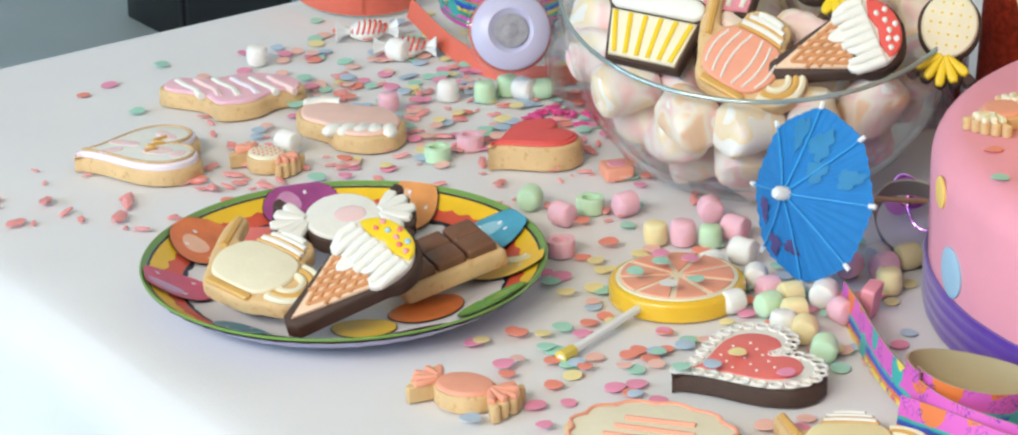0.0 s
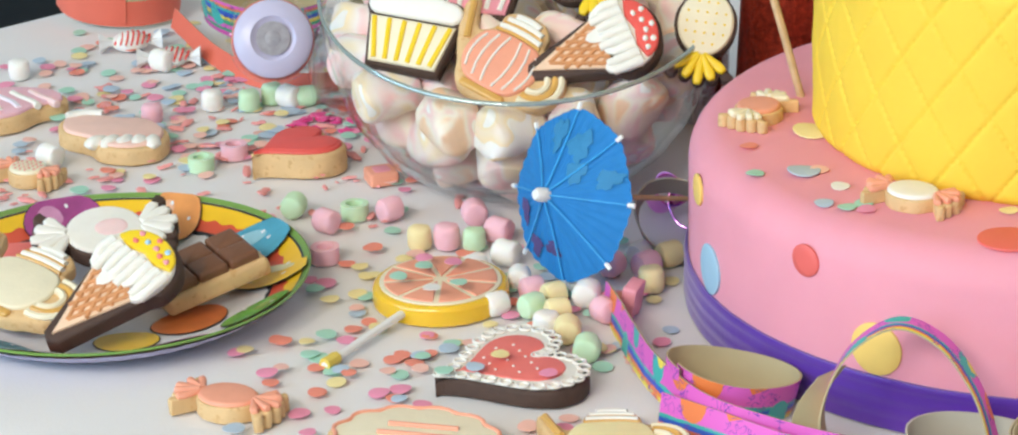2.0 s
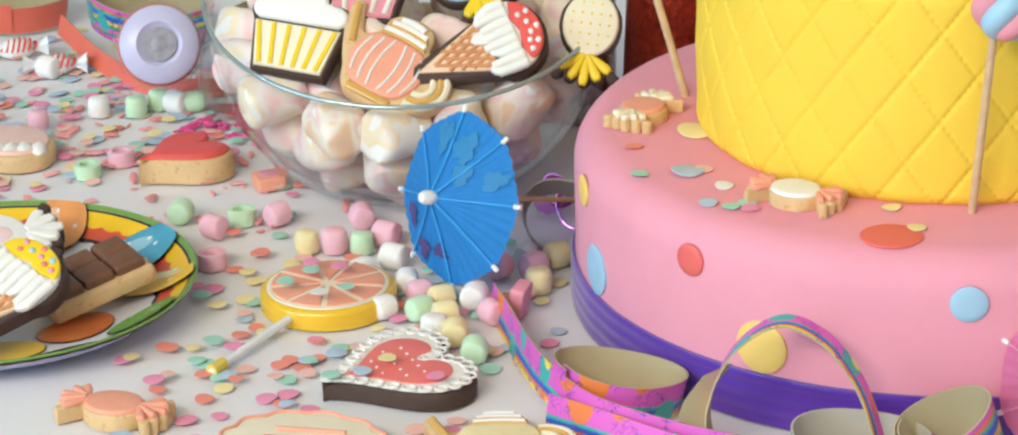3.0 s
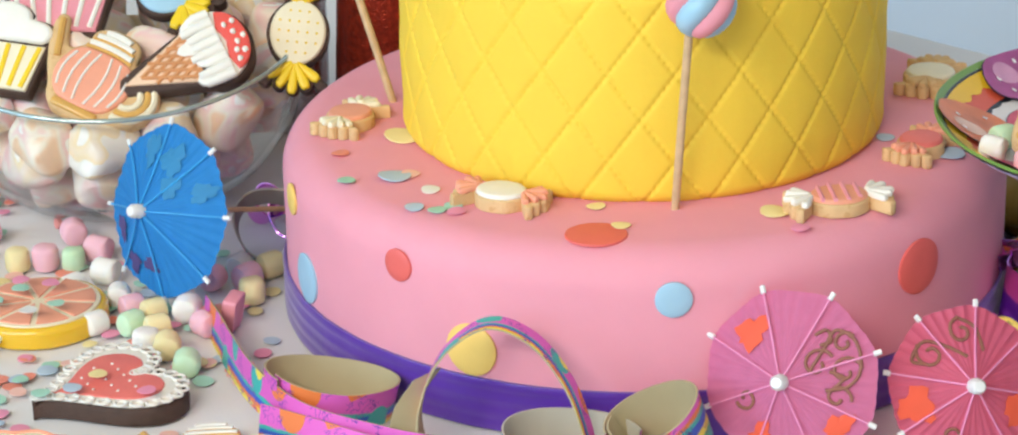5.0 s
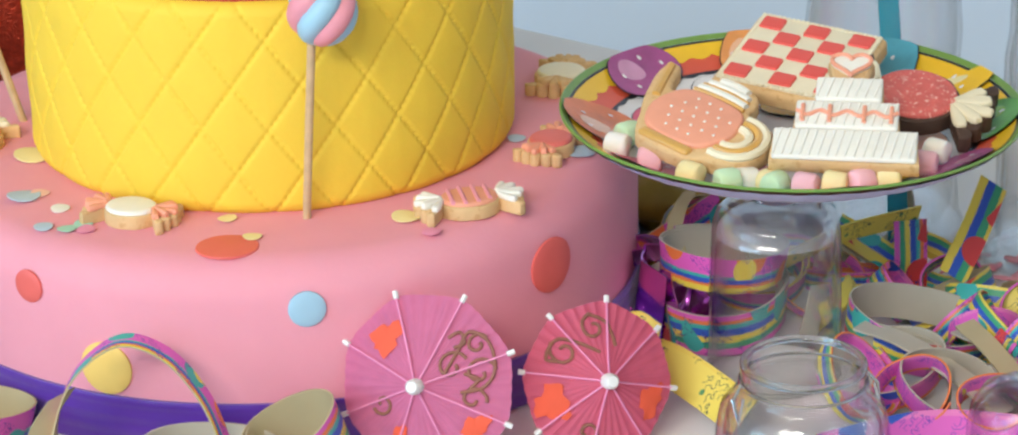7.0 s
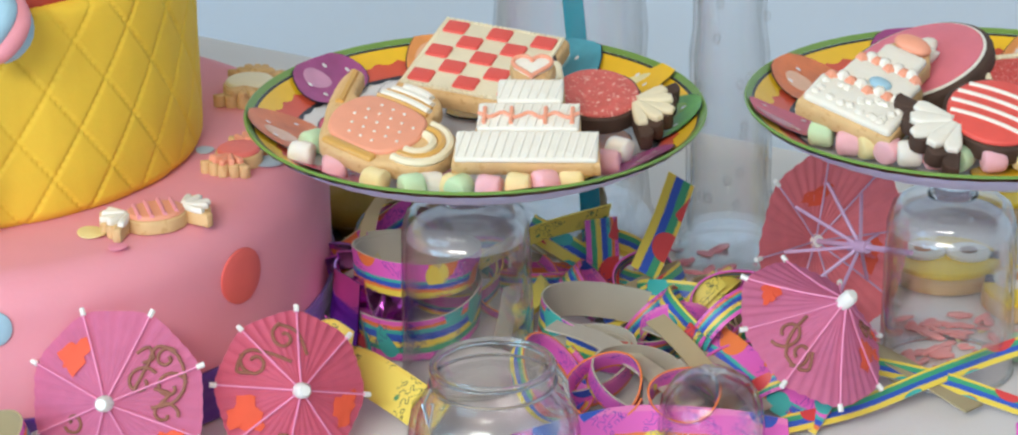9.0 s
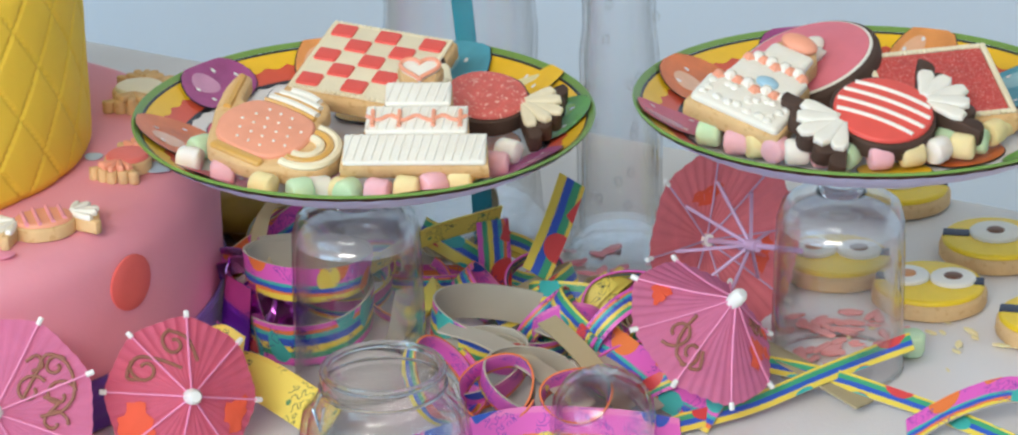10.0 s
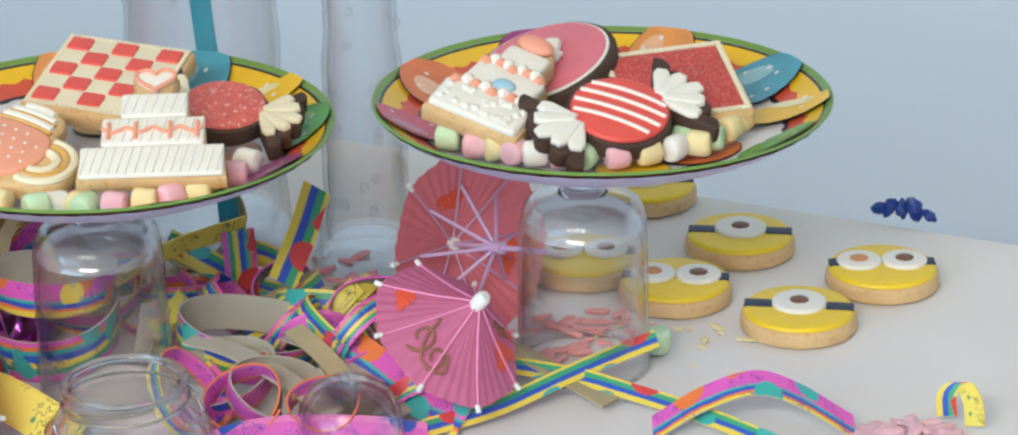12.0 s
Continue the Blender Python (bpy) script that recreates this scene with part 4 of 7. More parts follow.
def framed_cookie(m, label, w):
    h = 0.010
    c = cookie("square_cookie", m, label, box_pts(w, w, 0.003), h)
    sugar = mat("sugared_red_icing", (0.66, 0.07, 0.06), 0.6, 0.2, 160, 0.7, 1400, fleck=(0.85, 0.45, 0.40), fleck_scale=900)
    iced(c, box_pts(w * 0.86, w * 0.86, 0.002), sugar, h - 0.0004, 0.0016)
    rope = [(w * 0.45 * x, w * 0.45 * y) for k in range(24) for x, y in ((-1 + k / 12, -1), (1, -1 + k / 12), (1 - k / 12, 1), (-1, 1 - k / 12))]
    beads(c, rope, 0.0019, CREAM, h + 0.0012, "rope_border", "cream rope piping")
    return c


def tier_cookie(m, label, w):
    """A wedding cake with three tiers and a heart on top."""
    h, t = 0.009, w * 0.30
    o = [(-w * 0.5, 0), (w * 0.5, 0), (w * 0.48, t), (w * 0.36, t), (w * 0.34, t * 1.9), (w * 0.24, t * 1.9), (w * 0.22, t * 2.7), (w * 0.12, t * 2.75)]
    o += [(w * 0.16, t * 3.25), (w * 0.07, t * 3.45), (0, t * 3.3), (-w * 0.07, t * 3.45), (-w * 0.16, t * 3.25)]
    o += [(-w * 0.12, t * 2.75), (-w * 0.22, t * 2.7), (-w * 0.24, t * 1.9), (-w * 0.34, t * 1.9), (-w * 0.36, t), (-w * 0.48, t)]
    c = cookie("tiered_cake_cookie", m, label, o, h)
    for k, (hw, y0, y1) in enumerate(((0.48, 0.02, 0.97), (0.345, 1.0, 1.87), (0.225, 1.9, 2.65))):
        iced(c, box_pts(w * hw * 2, t * (y1 - y0), 0.0015, 0, t * (y0 + y1) / 2), WHITE, h - 0.0004, 0.0022, "tier_icing")
        n = int(hw * 34)
        for i in range(n):
            x = w * hw * 2 * ((i + 0.5) / n - 0.5)
            line(c, [(x - 0.0016, t * (y0 + 0.06)), (x + 0.0016, t * (y1 - 0.06))], 0.0007, WHITE, h + 0.0017, "ridge")
    line(c, [(w * 0.34 * q, t * 1.42 + 0.0016 * math.cos(q * 12)) for q in [k / 14 - 1 for k in range(29)]], 0.0010, PEACH, h + 0.0026, "garland")
    for q in (-0.9, -0.35, 0.35, 0.9):
        line(c, [(w * 0.33 * q, t * 1.15), (w * 0.33 * q, t * 1.65)], 0.0011, PEACH, h + 0.0027, "garland")
    iced(c, scale_pts(heart(w * 0.28, w * 0.22), 1, 0, t * 3.02), WHITE, h - 0.0003, 0.0022, "heart_icing")
    line(c, scale_pts(heart(w * 0.27, w * 0.21, 30), 1, 0, t * 3.02) + [scale_pts(heart(w * 0.27, w * 0.21, 30), 1, 0, t * 3.02)[0]], 0.0011, PEACH, h + 0.0022, "heart_outline")
    return c


def round_yellow_cookie(m, label, eyes):
    r, h = 0.0312, 0.0088
    c = cookie("round_cookie", m, label, ellipse(r, r, 48), h, None, "round yellow cookies")
    iced(c, ellipse(r * 0.95, r * 0.95, 44), ICE_YELLOW, h - 0.0005, 0.0030)
    if eyes == 1:
        for s in (1, -1):
            part("band", moved(slab(box_pts(r * 0.48, r * 0.30, 0.001), 0.0014, 0.0006), pose(s * r * 0.70, r * 0.06 , h + 0.0018)), NAVY, c)
        xs = [0.0]
        rr = 0.47
    else:
        for s in (1, -1):
            part("band", moved(slab(box_pts(r * 0.2, r * 0.30, 0.001), 0.0014, 0.0006), pose(s * r * 0.84, r * 0.10, h + 0.0018)), NAVY, c)
        xs = [-0.40, 0.40]
        rr = 0.40
    for x in xs:
        part("ring", moved(slab(ellipse(r * rr, r * rr, 32), 0.0030, 0.0014), pose(x * r, r * 0.12, h + 0.0018)), WHITE, c)
        part("centre", moved(blob(r * 0.17, r * 0.17, 0.0012, 0, 0, 2), pose(x * r, r * 0.12, h + 0.0048)), CHOC_ICE if eyes == 1 or x > 0 else WAFFLE, c)
    return c


def stepped_cookie(m, label):
    """A biscuit cut like a cake of three steps, thickly iced, with piped rosettes."""
    h = 0.010
    w, t = 0.026, 0.078
    o = [(-w, 0), (w, 0), (w, t * 0.31), (w * 0.76, t * 0.33), (w * 0.76, t * 0.58), (w * 0.50, t * 0.60), (w * 0.50, t * 0.84), (w * 0.3, t * 0.95), (0, t), (-w * 0.3, t * 0.95), (-w * 0.50, t * 0.84), (-w * 0.50, t * 0.60), (-w * 0.76, t * 0.58), (-w * 0.76, t * 0.33), (-w, t * 0.31)]
    o = [(x, y - t / 2) for x, y in o]
    c = cookie("stepped_cookie", m, label, o, h)
    for k, (a, y0, y1) in enumerate(((0.95, 0.02, 0.31), (0.72, 0.32, 0.58), (0.46, 0.59, 0.82))):
        bm = slab(box_pts(2 * a * w, (y1 - y0) * t, 0.003), 0.0036, 0.002, h - 0.0006, 0, 0.0009, k * 7)
        part("icing", moved(bm, pose(0, (y0 + y1) * t / 2 - t / 2, 0)), WHITE, c)
    random.seed(5)
    for k, (a, y) in enumerate(((0.78, 0.30), (0.58, 0.57))):
        for q in range(5):
            part("peach_rosette", lathe([(0.0032, 0), (0.0030, 0.0012), (0.0016, 0.0030), (0, 0.0036)], 20, 0.14, 5), PEACH, c, m=pose(a * w * (q / 2 - 1), (y + 0.02 * (q % 2)) * t - t / 2, h + 0.0020))
        for q in range(4):
            part("rosette", lathe([(0.0036, 0), (0.0034, 0.0014), (0.0018, 0.0034), (0, 0.0040)], 20, 0.14, 5), WHITE, c, m=pose(a * w * (q / 2 - 0.75), (y + 0.035) * t - t / 2, h + 0.0020))
    for k in range(22):
        part("sugar_lump", blob(0.0024, 0.0020, 0.0016, 0.4, k, 2), WHITE, c, m=pose(random.uniform(-0.8, 0.8) * w, random.uniform(0.06, 0.26) * t - t / 2, h + 0.0030))
    part("cherry", moved(blob(0.010, 0.006, 0.004), pose(0, t * 0.38, h + 0.0025)), PEACH, c)
    part("flower", moved(blob(0.006, 0.004, 0.0022), pose(w * 0.1, -t * 0.10, h + 0.0036)), ICE_BLUE, c)
    return c


# on the plate that lies on the cloth
teapot_cookie(laid(-0.567, 1.652, 0.022, 14, 14, -38), "cream teapot cookie with golden piping lying on the plate", 0.082, CREAM, GOLD)
cone_cookie(pose(-0.511, 1.643, 0.026, 24, 14, -34), "ice-cream cone cookie with waffle lattice and dripping white icing", 0.088, 0.052, CHOC, WHITE, ICE_YELLOW)


def chocolate_bar_cookie(m):
    h = 0.010
    c = cookie("chocolate_bar_cookie", m, "biscuit topped with a slab of brown chocolate squares", box_pts(0.044, 0.062, 0.003), h)
    for i in range(2):
        for j in range(3):
            part("square", moved(slab(box_pts(0.0185, 0.0175, 0.002), 0.006, 0.0022, h - 0.0004), pose((i - 0.5) * 0.0192, (j - 1) * 0.0186, 0)), CHOC_ICE, c)
    return c


chocolate_bar_cookie(pose(-0.478, 1.706, 0.012, 12, 0, -52))


sw = candy_cookie(laid(-0.545, 1.738, 0.018, 16, 14, 10), "white-iced sweet-shaped cookie with a pink blush lying on the plate", 0.082, 0.046, CHOC, WHITE, WHITE)
part("blush", moved(blob(0.010, 0.008, 0.0012), pose(0.004, 0.0, 0.0108)), L_PINK, sw)
chip = thing("pink_wafer", pose(-0.595, 1.722, 0.012, 8, 0, 20), "pink iced wafer lying on the plate", "cookie")
part("wafer", slab(box_pts(0.032, 0.020, 0.003), 0.006, 0.002), CORAL, chip)

# on the raised plate beside the cake
ZP = STAND_Z + 0.004
ZQ = STAND_Z + 0.0012
teapot_cookie(laid(0.184, 1.616, ZQ + 0.018, 16, -10, -36), "peach teapot cookie with white dots and golden handle", 0.083, PEACH, GOLD, None, WHITE)
checked_cookie(laid(0.245, 1.680, ZQ + 0.024, 13, -10, -20), "square cookie checked in red and cream with rope border", 0.070)
tier_cookie(pose(0.2475, 1.564, ZQ + 0.0135, 24, 0, -13), "white tiered-cake cookie with peach garlands and a heart", 0.071)
candy_cookie(laid(0.2965, 1.642, ZQ + 0.016, 16, -5, -26), "chocolate sweet-shaped cookie with sugared red icing and cream frills", 0.080, 0.044, CHOC, SUGARED, CREAM)

# on the second raised plate
rc = cookie("round_cookie", pose(0.464, 1.636, ZP + 0.013, 5, -19, 8), "round dark cookie with pink icing and a white bow", ellipse(0.040, 0.036, 48), 0.017, CHOC)
iced(rc, ellipse(0.037, 0.033, 44), WHITE, 0.0166, 0.0012, "icing_edge")
iced(rc, ellipse(0.0355, 0.0315, 44), DEEP, 0.0172, 0.0014)
part("bow", joined(*[moved(blob(0.0065, 0.005, 0.004, 0.2, k), pose(x, y, 0.021)) for k, (x, y) in enumerate(((-0.006, 0.0), (0.008, 0.003), (0.001, 0.001), (-0.010, -0.007), (0.004, -0.006)))]), WHITE, rc, "piped white bow")
stepped_cookie(laid(0.431, 1.601, ZP + 0.025, 20, 0, -44), "stepped biscuit with white icing and peach rosettes")
framed_cookie(laid(0.518, 1.596, ZP + 0.015, 14, -15, 11), "square biscuit with sugared red icing and cream rope border", 0.066)
cs = candy_cookie(laid(0.4765, 1.560, ZP + 0.019, 20, 0, 13), "chocolate sweet-shaped cookie, red icing with white stripes", 0.092, 0.054, CHOC, RED, WHITE)
for k in (-0.5, -0.17, 0.17, 0.5):
    pts = []
    for q in [j / 6 - 1 for j in range(13)]:
        ex, ey = 0.95 * q * math.sqrt(1 - k * k), 0.95 * (k + 0.10 * (1 - q * q))
        pts.append((0.0242 * (ex * 0.62 + ey * 0.78), 0.0240 * (ey * 0.62 - ex * 0.78)))
    line(cs, pts, 0.0012, WHITE, 0.0113, "stripe")

# on the cloth to the left of the cake
h1 = heart_cookie(pose(-0.7125, 1.852, 0.0005, 0, 0, -68), "heart cookie with pink and white marbled icing", 0.074, 0.078, DOUGH, WHITE, None, thick=0.010)
iced(h1, scale_pts(heart(0.074, 0.078), 0.95, 0, -0.0004), LILAC_PALE, 0.0096, 0.0042, "icing_layer", edge=0.3)
iced(h1, scale_pts(heart(0.074, 0.078), 0.84), WHITE, 0.0134, 0.0012, "top_icing")
line(h1, scale_pts(heart(0.074, 0.078, 44), 0.87) + [scale_pts(heart(0.074, 0.078, 44), 0.87)[0]], 0.0011, STICK, 0.0142)
for x, y, a, b, turn in ((-0.014, 0.018, 0.009, 0.004, 30), (0.012, 0.012, 0.006, 0.010, -15), (-0.006, -0.008, 0.010, 0.004, 60), (0.006, -0.016, 0.004, 0.008, 20), (0.020, 0.024, 0.004, 0.006, 40)):
    part("marbling", slab(ellipse(a, b, 20), 0.0006, 0.0003, 0, 0, 0.0012, 40 * a), L_PINK, h1, m=pose(x, y, 0.0144, 0, 0, turn))
line(h1, [(-0.010, 0.018), (-0.004, 0.010), (0.001, 0.016), (0.004, 0.006), (0.010, 0.011), (0.013, 0.004)], 0.0013, GOLD, 0.0152)


def bow_cookie(m, label):
    """A flared bow of biscuit with pink and white streaks of icing drawn along it."""
    o = rounded([(-0.046, 0.004), (-0.040, 0.024), (-0.014, 0.020), (0.010, 0.030), (0.040, 0.020), (0.048, 0.000), (0.030, -0.010), (0.016, -0.026), (-0.006, -0.030), (-0.018, -0.012)], 5)
    c = cookie("bow_cookie", m, label, o, 0.011)
    iced(c, scale_pts(o, 0.93), M_PINK, 0.0106, 0.0026)
    for k, mm in enumerate((WHITE, L_PINK, WHITE, LILAC_PALE, WHITE, L_PINK)):
        q = -0.030 + 0.012 * k
        line(c, [(q - 0.006, 0.016), (q, 0.006), (q + 0.008, -0.004), (q + 0.012, -0.014 - 0.004 * math.sin(k))], 0.0026, mm, 0.0122, "streak")


bow_cookie(pose(-0.692, 1.968, 0.0005, 0, 0, 16), "pink and white streaked bow-shaped cookie on the cloth")


def mitten_cookie(m, label):
    """A baby's mitten of biscuit: peach body, white cuff, scalloped white frill at the other end."""
    o = rounded([(-0.040, 0.012), (-0.030, 0.026), (-0.008, 0.022), (0.016, 0.024), (0.036, 0.008), (0.040, -0.014), (0.026, -0.028), (0.006, -0.028), (-0.008, -0.018), (-0.030, -0.010)], 5)
    c = cookie("mitten_cookie", m, label, o, 0.011)
    iced(c, scale_pts(o, 0.90), PEACH_PALE, 0.0106, 0.0026)
    line(c, [(-0.036, 0.012), (-0.028, 0.020), (-0.016, 0.022)], 0.0042, WHITE, 0.0116, "cuff")
    for k in range(5):
        part("frill", blob(0.0050, 0.0085, 0.0042, 0.15, k), WHITE, c, m=pose(0.000 + 0.0085 * k, -0.021 + 0.0022 * k, 0.0112, 0, 0, 12 * (k - 2)))


mitten_cookie(pose(-0.601, 1.930, 0.0005, 0, 0, -8), "mitten-shaped cookie with peach icing and white scalloped frill")
candy_cookie(pose(-0.634, 1.866, 0.0005, 0, 0, -22), "small sweet-shaped cookie with peach icing and white dots", 0.045, 0.024, DOUGH, CREAM, PEACH, None, CORAL)
heart_cookie(pose(-0.478, 1.906, 0.0005, 0, 0, -46), "red iced heart cookie with thick biscuit base", 0.052, 0.058, DOUGH, RED, RED, thick=0.016)
heart_cookie(pose(-0.298, 1.622, 0.0005, 0, 0, -58), "dark heart cookie with pink dotted icing and white lace", 0.080, 0.076, CHOC, WHITE, CORAL, True)
candy_cookie(pose(-0.4305, 1.571, 0.0005, 0, 0, -16), "small sweet-shaped cookie with orange icing", 0.060, 0.028, DOUGH, PEACH, PEACH)
cc = cookie("scalloped_cookie", pose(-0.326, 1.532, 0.0005, 0, 0, -10), "scalloped cream-iced cookie with orange lettering marks", scallop(0.042, 0.034, 12, 0.10), 0.010)
iced(cc, scallop(0.039, 0.031, 12, 0.10), CREAM, 0.0096, 0.0022)
line(cc, scallop(0.039, 0.031, 12, 0.10, 60), 0.0011, PEACH, 0.0118, "border")
for k in (-1, 0, 1):
    line(cc, [(-0.020 + 0.002 * k, 0.010 * k), (0.020 - 0.003 * abs(k), 0.010 * k + 0.004)], 0.0016, PEACH, 0.0120, "bar")
teapot_cookie(pose(-0.232, 1.548, 0.0005, 0, 0, 8), "yellow-iced teapot cookie lying on the cloth", 0.074, M_YELLOW, GOLD)

# the round yellow cookies at the far end of the cloth
for x, y, n, a in ((0.6005, 1.7245, 1, -22), (0.5950, 1.6165, 1, -24), (0.5445, 1.6730, 2, -22), (0.6590, 1.6560, 2, -16), (0.507, 1.722, 2, -18), (0.5725, 1.815, 1, -15)):
    round_yellow_cookie(pose(x, y, 0.0005, 0, 0, a), "round yellow-iced biscuit with a dark band and white ring" if n == 1 else "round yellow-iced biscuit with two white icing rings", n)


# sweet-shaped cookies lying on the pink tier
for x, y, a, l, w, b, e, st in ((-0.181, 1.760, 68, 0.046, 0.026, PEACH, CREAM, None), (-0.094, 1.646, -24, 0.050, 0.025, WHITE, PEACH, None), (0.0735, 1.6395, 14, 0.056, 0.026, PEACH, WHITE, ROSE), (0.1205, 1.717, 62, 0.045, 0.025, CORAL, PEACH, None), (0.1345, 1.822, 75, 0.05, 0.03, CREAM, DOUGH, None)):
    candy_cookie(pose(x, y, H1 + 0.0003, 0, 0, a), "sweet-shaped cookie with %s lying on the pink cake tier" % ("striped peach icing" if st else "pale piped icing"), l, w, DOUGH, b, e, st, None, 0.007)

# ---- sweets on sticks ----
def lollipop(base, top, label):
    p = thing("lollipop", Matrix.Translation(base), label, "lollipop")
    d = Vector(top) - Vector(base)
    part("stick", tube([(0, 0, -0.004), d * 0.5, d], 0.0021, 10), STICK, p)
    tex = [ROSE, ICE_BLUE]
    for s in range(6):
        pts = []
        for k in range(15):
            t = 0.06 + 0.88 * k / 14
            a = t * 2.8 + s * math.pi / 3
            r = 0.0115 * math.sin(math.pi * t)
            pts.append((d.x + 0.0055 + r * math.cos(a), d.y + r * math.sin(a), d.z + 0.0115 - 0.0125 * math.cos(math.pi * t)))
        part("swirl", tube(pts, 0.0063, 12), tex[s % 2], p, "twisted pink sugar" if s % 2 == 0 else "twisted blue sugar")
    return p


lollipop((-0.0076, 1.6405, H1), (-0.0004, 1.630, 0.200), "twisted pink and blue lollipop on a stick against the cake")
p2 = thing("cake_stick", pose(-0.1604, 1.7974, H1), "thin wooden stick leaning in the pink cake tier", "stick")
part("stick", tube([(0, 0, -0.003), (-0.010, 0.006, 0.030), (-0.0280, 0.018, 0.085)], 0.0022, 8), STICK, p2)


def orange_slice():
    p = thing("orange_slice_lollipop", pose(-0.3505, 1.722, 0.0005, 0, 0, -4), "orange-slice lollipop with yellow rim on a white stick", "lollipop")
    rim = mat("yellow_candy", (0.86, 0.52, 0.03), 0.25, 0.06, 40, 0.05, sss=0.3, coat=0.4)
    part("rim", slab(ellipse(0.0375, 0.0375, 56), 0.0115, 0.003), rim, p)
    part("pith", moved(slab(ellipse(0.0335, 0.0335, 48), 0.0012, 0.0005), pose(0, 0, 0.0112)), CREAM, p)
    for k in range(9):
        a0, a1 = 40 * k + 3, 40 * k + 37
        o = arc_pts(0, 0, 0.031, 0.031, a0, a1, 7) + [(0.004 * math.cos(radians((a0 + a1) / 2)), 0.004 * math.sin(radians((a0 + a1) / 2)))]
        part("segment", moved(slab(o, 0.0012, 0.0006), pose(0, 0, 0.0120)), PEACH, p)
    part("stick", tube([(-0.012, -0.034, 0.006), (-0.024, -0.066, 0.0045), (-0.036, -0.100, 0.0028)], 0.0023, 8), TIP, p)
    part("end", tube([(-0.0325, -0.090, 0.0036), (-0.036, -0.100, 0.0036)], 0.0036, 8), mat("yellow_sleeve", (0.8, 0.6, 0.1), 0.5), p, "yellow paper sleeve")


orange_slice()

# ---- marshmallows ----
def mallow_mesh(r, h, material, ring=False):
    b = r * 0.35
    if ring:
        prof = [(r * 0.62, 0), (r, 0), (r, h), (r * 0.62, h), (r * 0.62, h * 0.3), (0, h * 0.3)]
    else:
        prof = [(0, 0), (r - b, 0), (r - b * 0.3, b * 0.3), (r, b), (r * 1.02, h * 0.5), (r, h - b), (r - b * 0.3, h - b * 0.3), (r - b, h), (0, h)]
    bm = lathe(prof, 20)
    for v in bm.verts:
        v.co *= 1 + 0.06 * noise.noise(v.co * 160)
    return mesh_of("mini_marshmallow", bm, material)


MALLOW = {}
for key, mm in (("pink", M_PINK), ("white", M_WHITE), ("yellow", M_YELLOW), ("green", M_GREEN)):
    MALLOW[key] = [mallow_mesh(0.0072, 0.0135, mm), mallow_mesh(0.0082, 0.009, mm, True)]


def mallow(x, y, key, z=0.0, lying=True, turn=0.0, ring=False, s=1.0):
    ob = new("mini_marshmallow", MALLOW[key][1 if ring else 0])
    if lying:
        ob.matrix_basis = pose(x, y, z + 0.0075 * s, 90, 0, turn) @ Matrix.Translation((0, 0, -0.0067 * s)) @ Matrix.Scale(s, 4)
    else:
        ob.matrix_basis = pose(x, y, z + 0.0004, 0, 0, turn) @ Matrix.Scale(s, 4)
    tagged(ob, "small %s ring-shaped marshmallow sweet" % key if ring else "small pale %s marshmallow" % key, "marshmallow", "mini marshmallows")
    return ob


random.seed(11)
for x, y, k, ly, rg in ((-0.4596, 1.831, "green", True, False), (-0.4352, 1.810, "pink", True, False), (-0.4239, 1.834, "green", False, True), (-0.4022, 1.832, "pink", True, False), (-0.352, 1.832, "pink", True, False), (-0.3768, 1.793, "yellow", False, False),
                        (-0.3612, 1.795, "pink", False, False), (-0.3454, 1.795, "green", False, False), (-0.333, 1.806, "pink", True, False), (-0.4265, 1.768, "pink", False, True), (-0.3169, 1.7065, "white", True, False), (-0.3106, 1.7434, "white", True, False), (-0.2973, 1.706, "green", True, False),
                        (-0.2823, 1.700, "yellow", True, False), (-0.2701, 1.7243, "white", True, False), (-0.2735, 1.6764, "yellow", True, False), (-0.2599, 1.6544, "green", True, False), (-0.2761, 1.742, "white", True, False), (-0.323, 1.7735, "white", True, False),
                        (-0.2379, 1.7485, "yellow", False, False), (-0.262, 1.7669, "pink", True, False), (-0.249, 1.785, "white", True, False), (-0.556, 2.0038, "white", False, False), (-0.5319, 2.0061, "green", False, False), (-0.5073, 2.0144, "white", True, False), (-0.497, 2.018, "green", True, False), (-0.520, 2.02, "green", False, False),
                        (-0.5347, 1.899, "green", False, True), (-0.5198, 1.922, "pink", False, True), (-0.588, 1.975, "pink", False, False), (-0.7016, 2.049, "white", False, False), (-0.629, 1.893, "white", True, False), (-0.288, 1.722, "yellow", True, False), (-0.301, 1.729, "pink", True, False), (-0.258, 1.705, "pink", True, False), (-0.286, 1.683, "white", False, False), (-0.243, 1.768, "pink", True, False), (-0.232, 1.784, "yellow", True, False),
                        (0.5128, 1.608, "green", False, False), (-0.338, 1.756, "white", True, False), (-0.61, 2.075, "white", True, False), (-0.484, 1.925, "pink", True, False)):
    mallow(x, y, k, 0.0, ly, random.uniform(-70, 70), rg, random.uniform(0.92, 1.08))
tiles = (("pink", -0.2517, 1.7211, 15, 20), ("pink", -0.2404, 1.7146, -80, -10), ("pink", -0.4204, 1.8921, 0, 28))
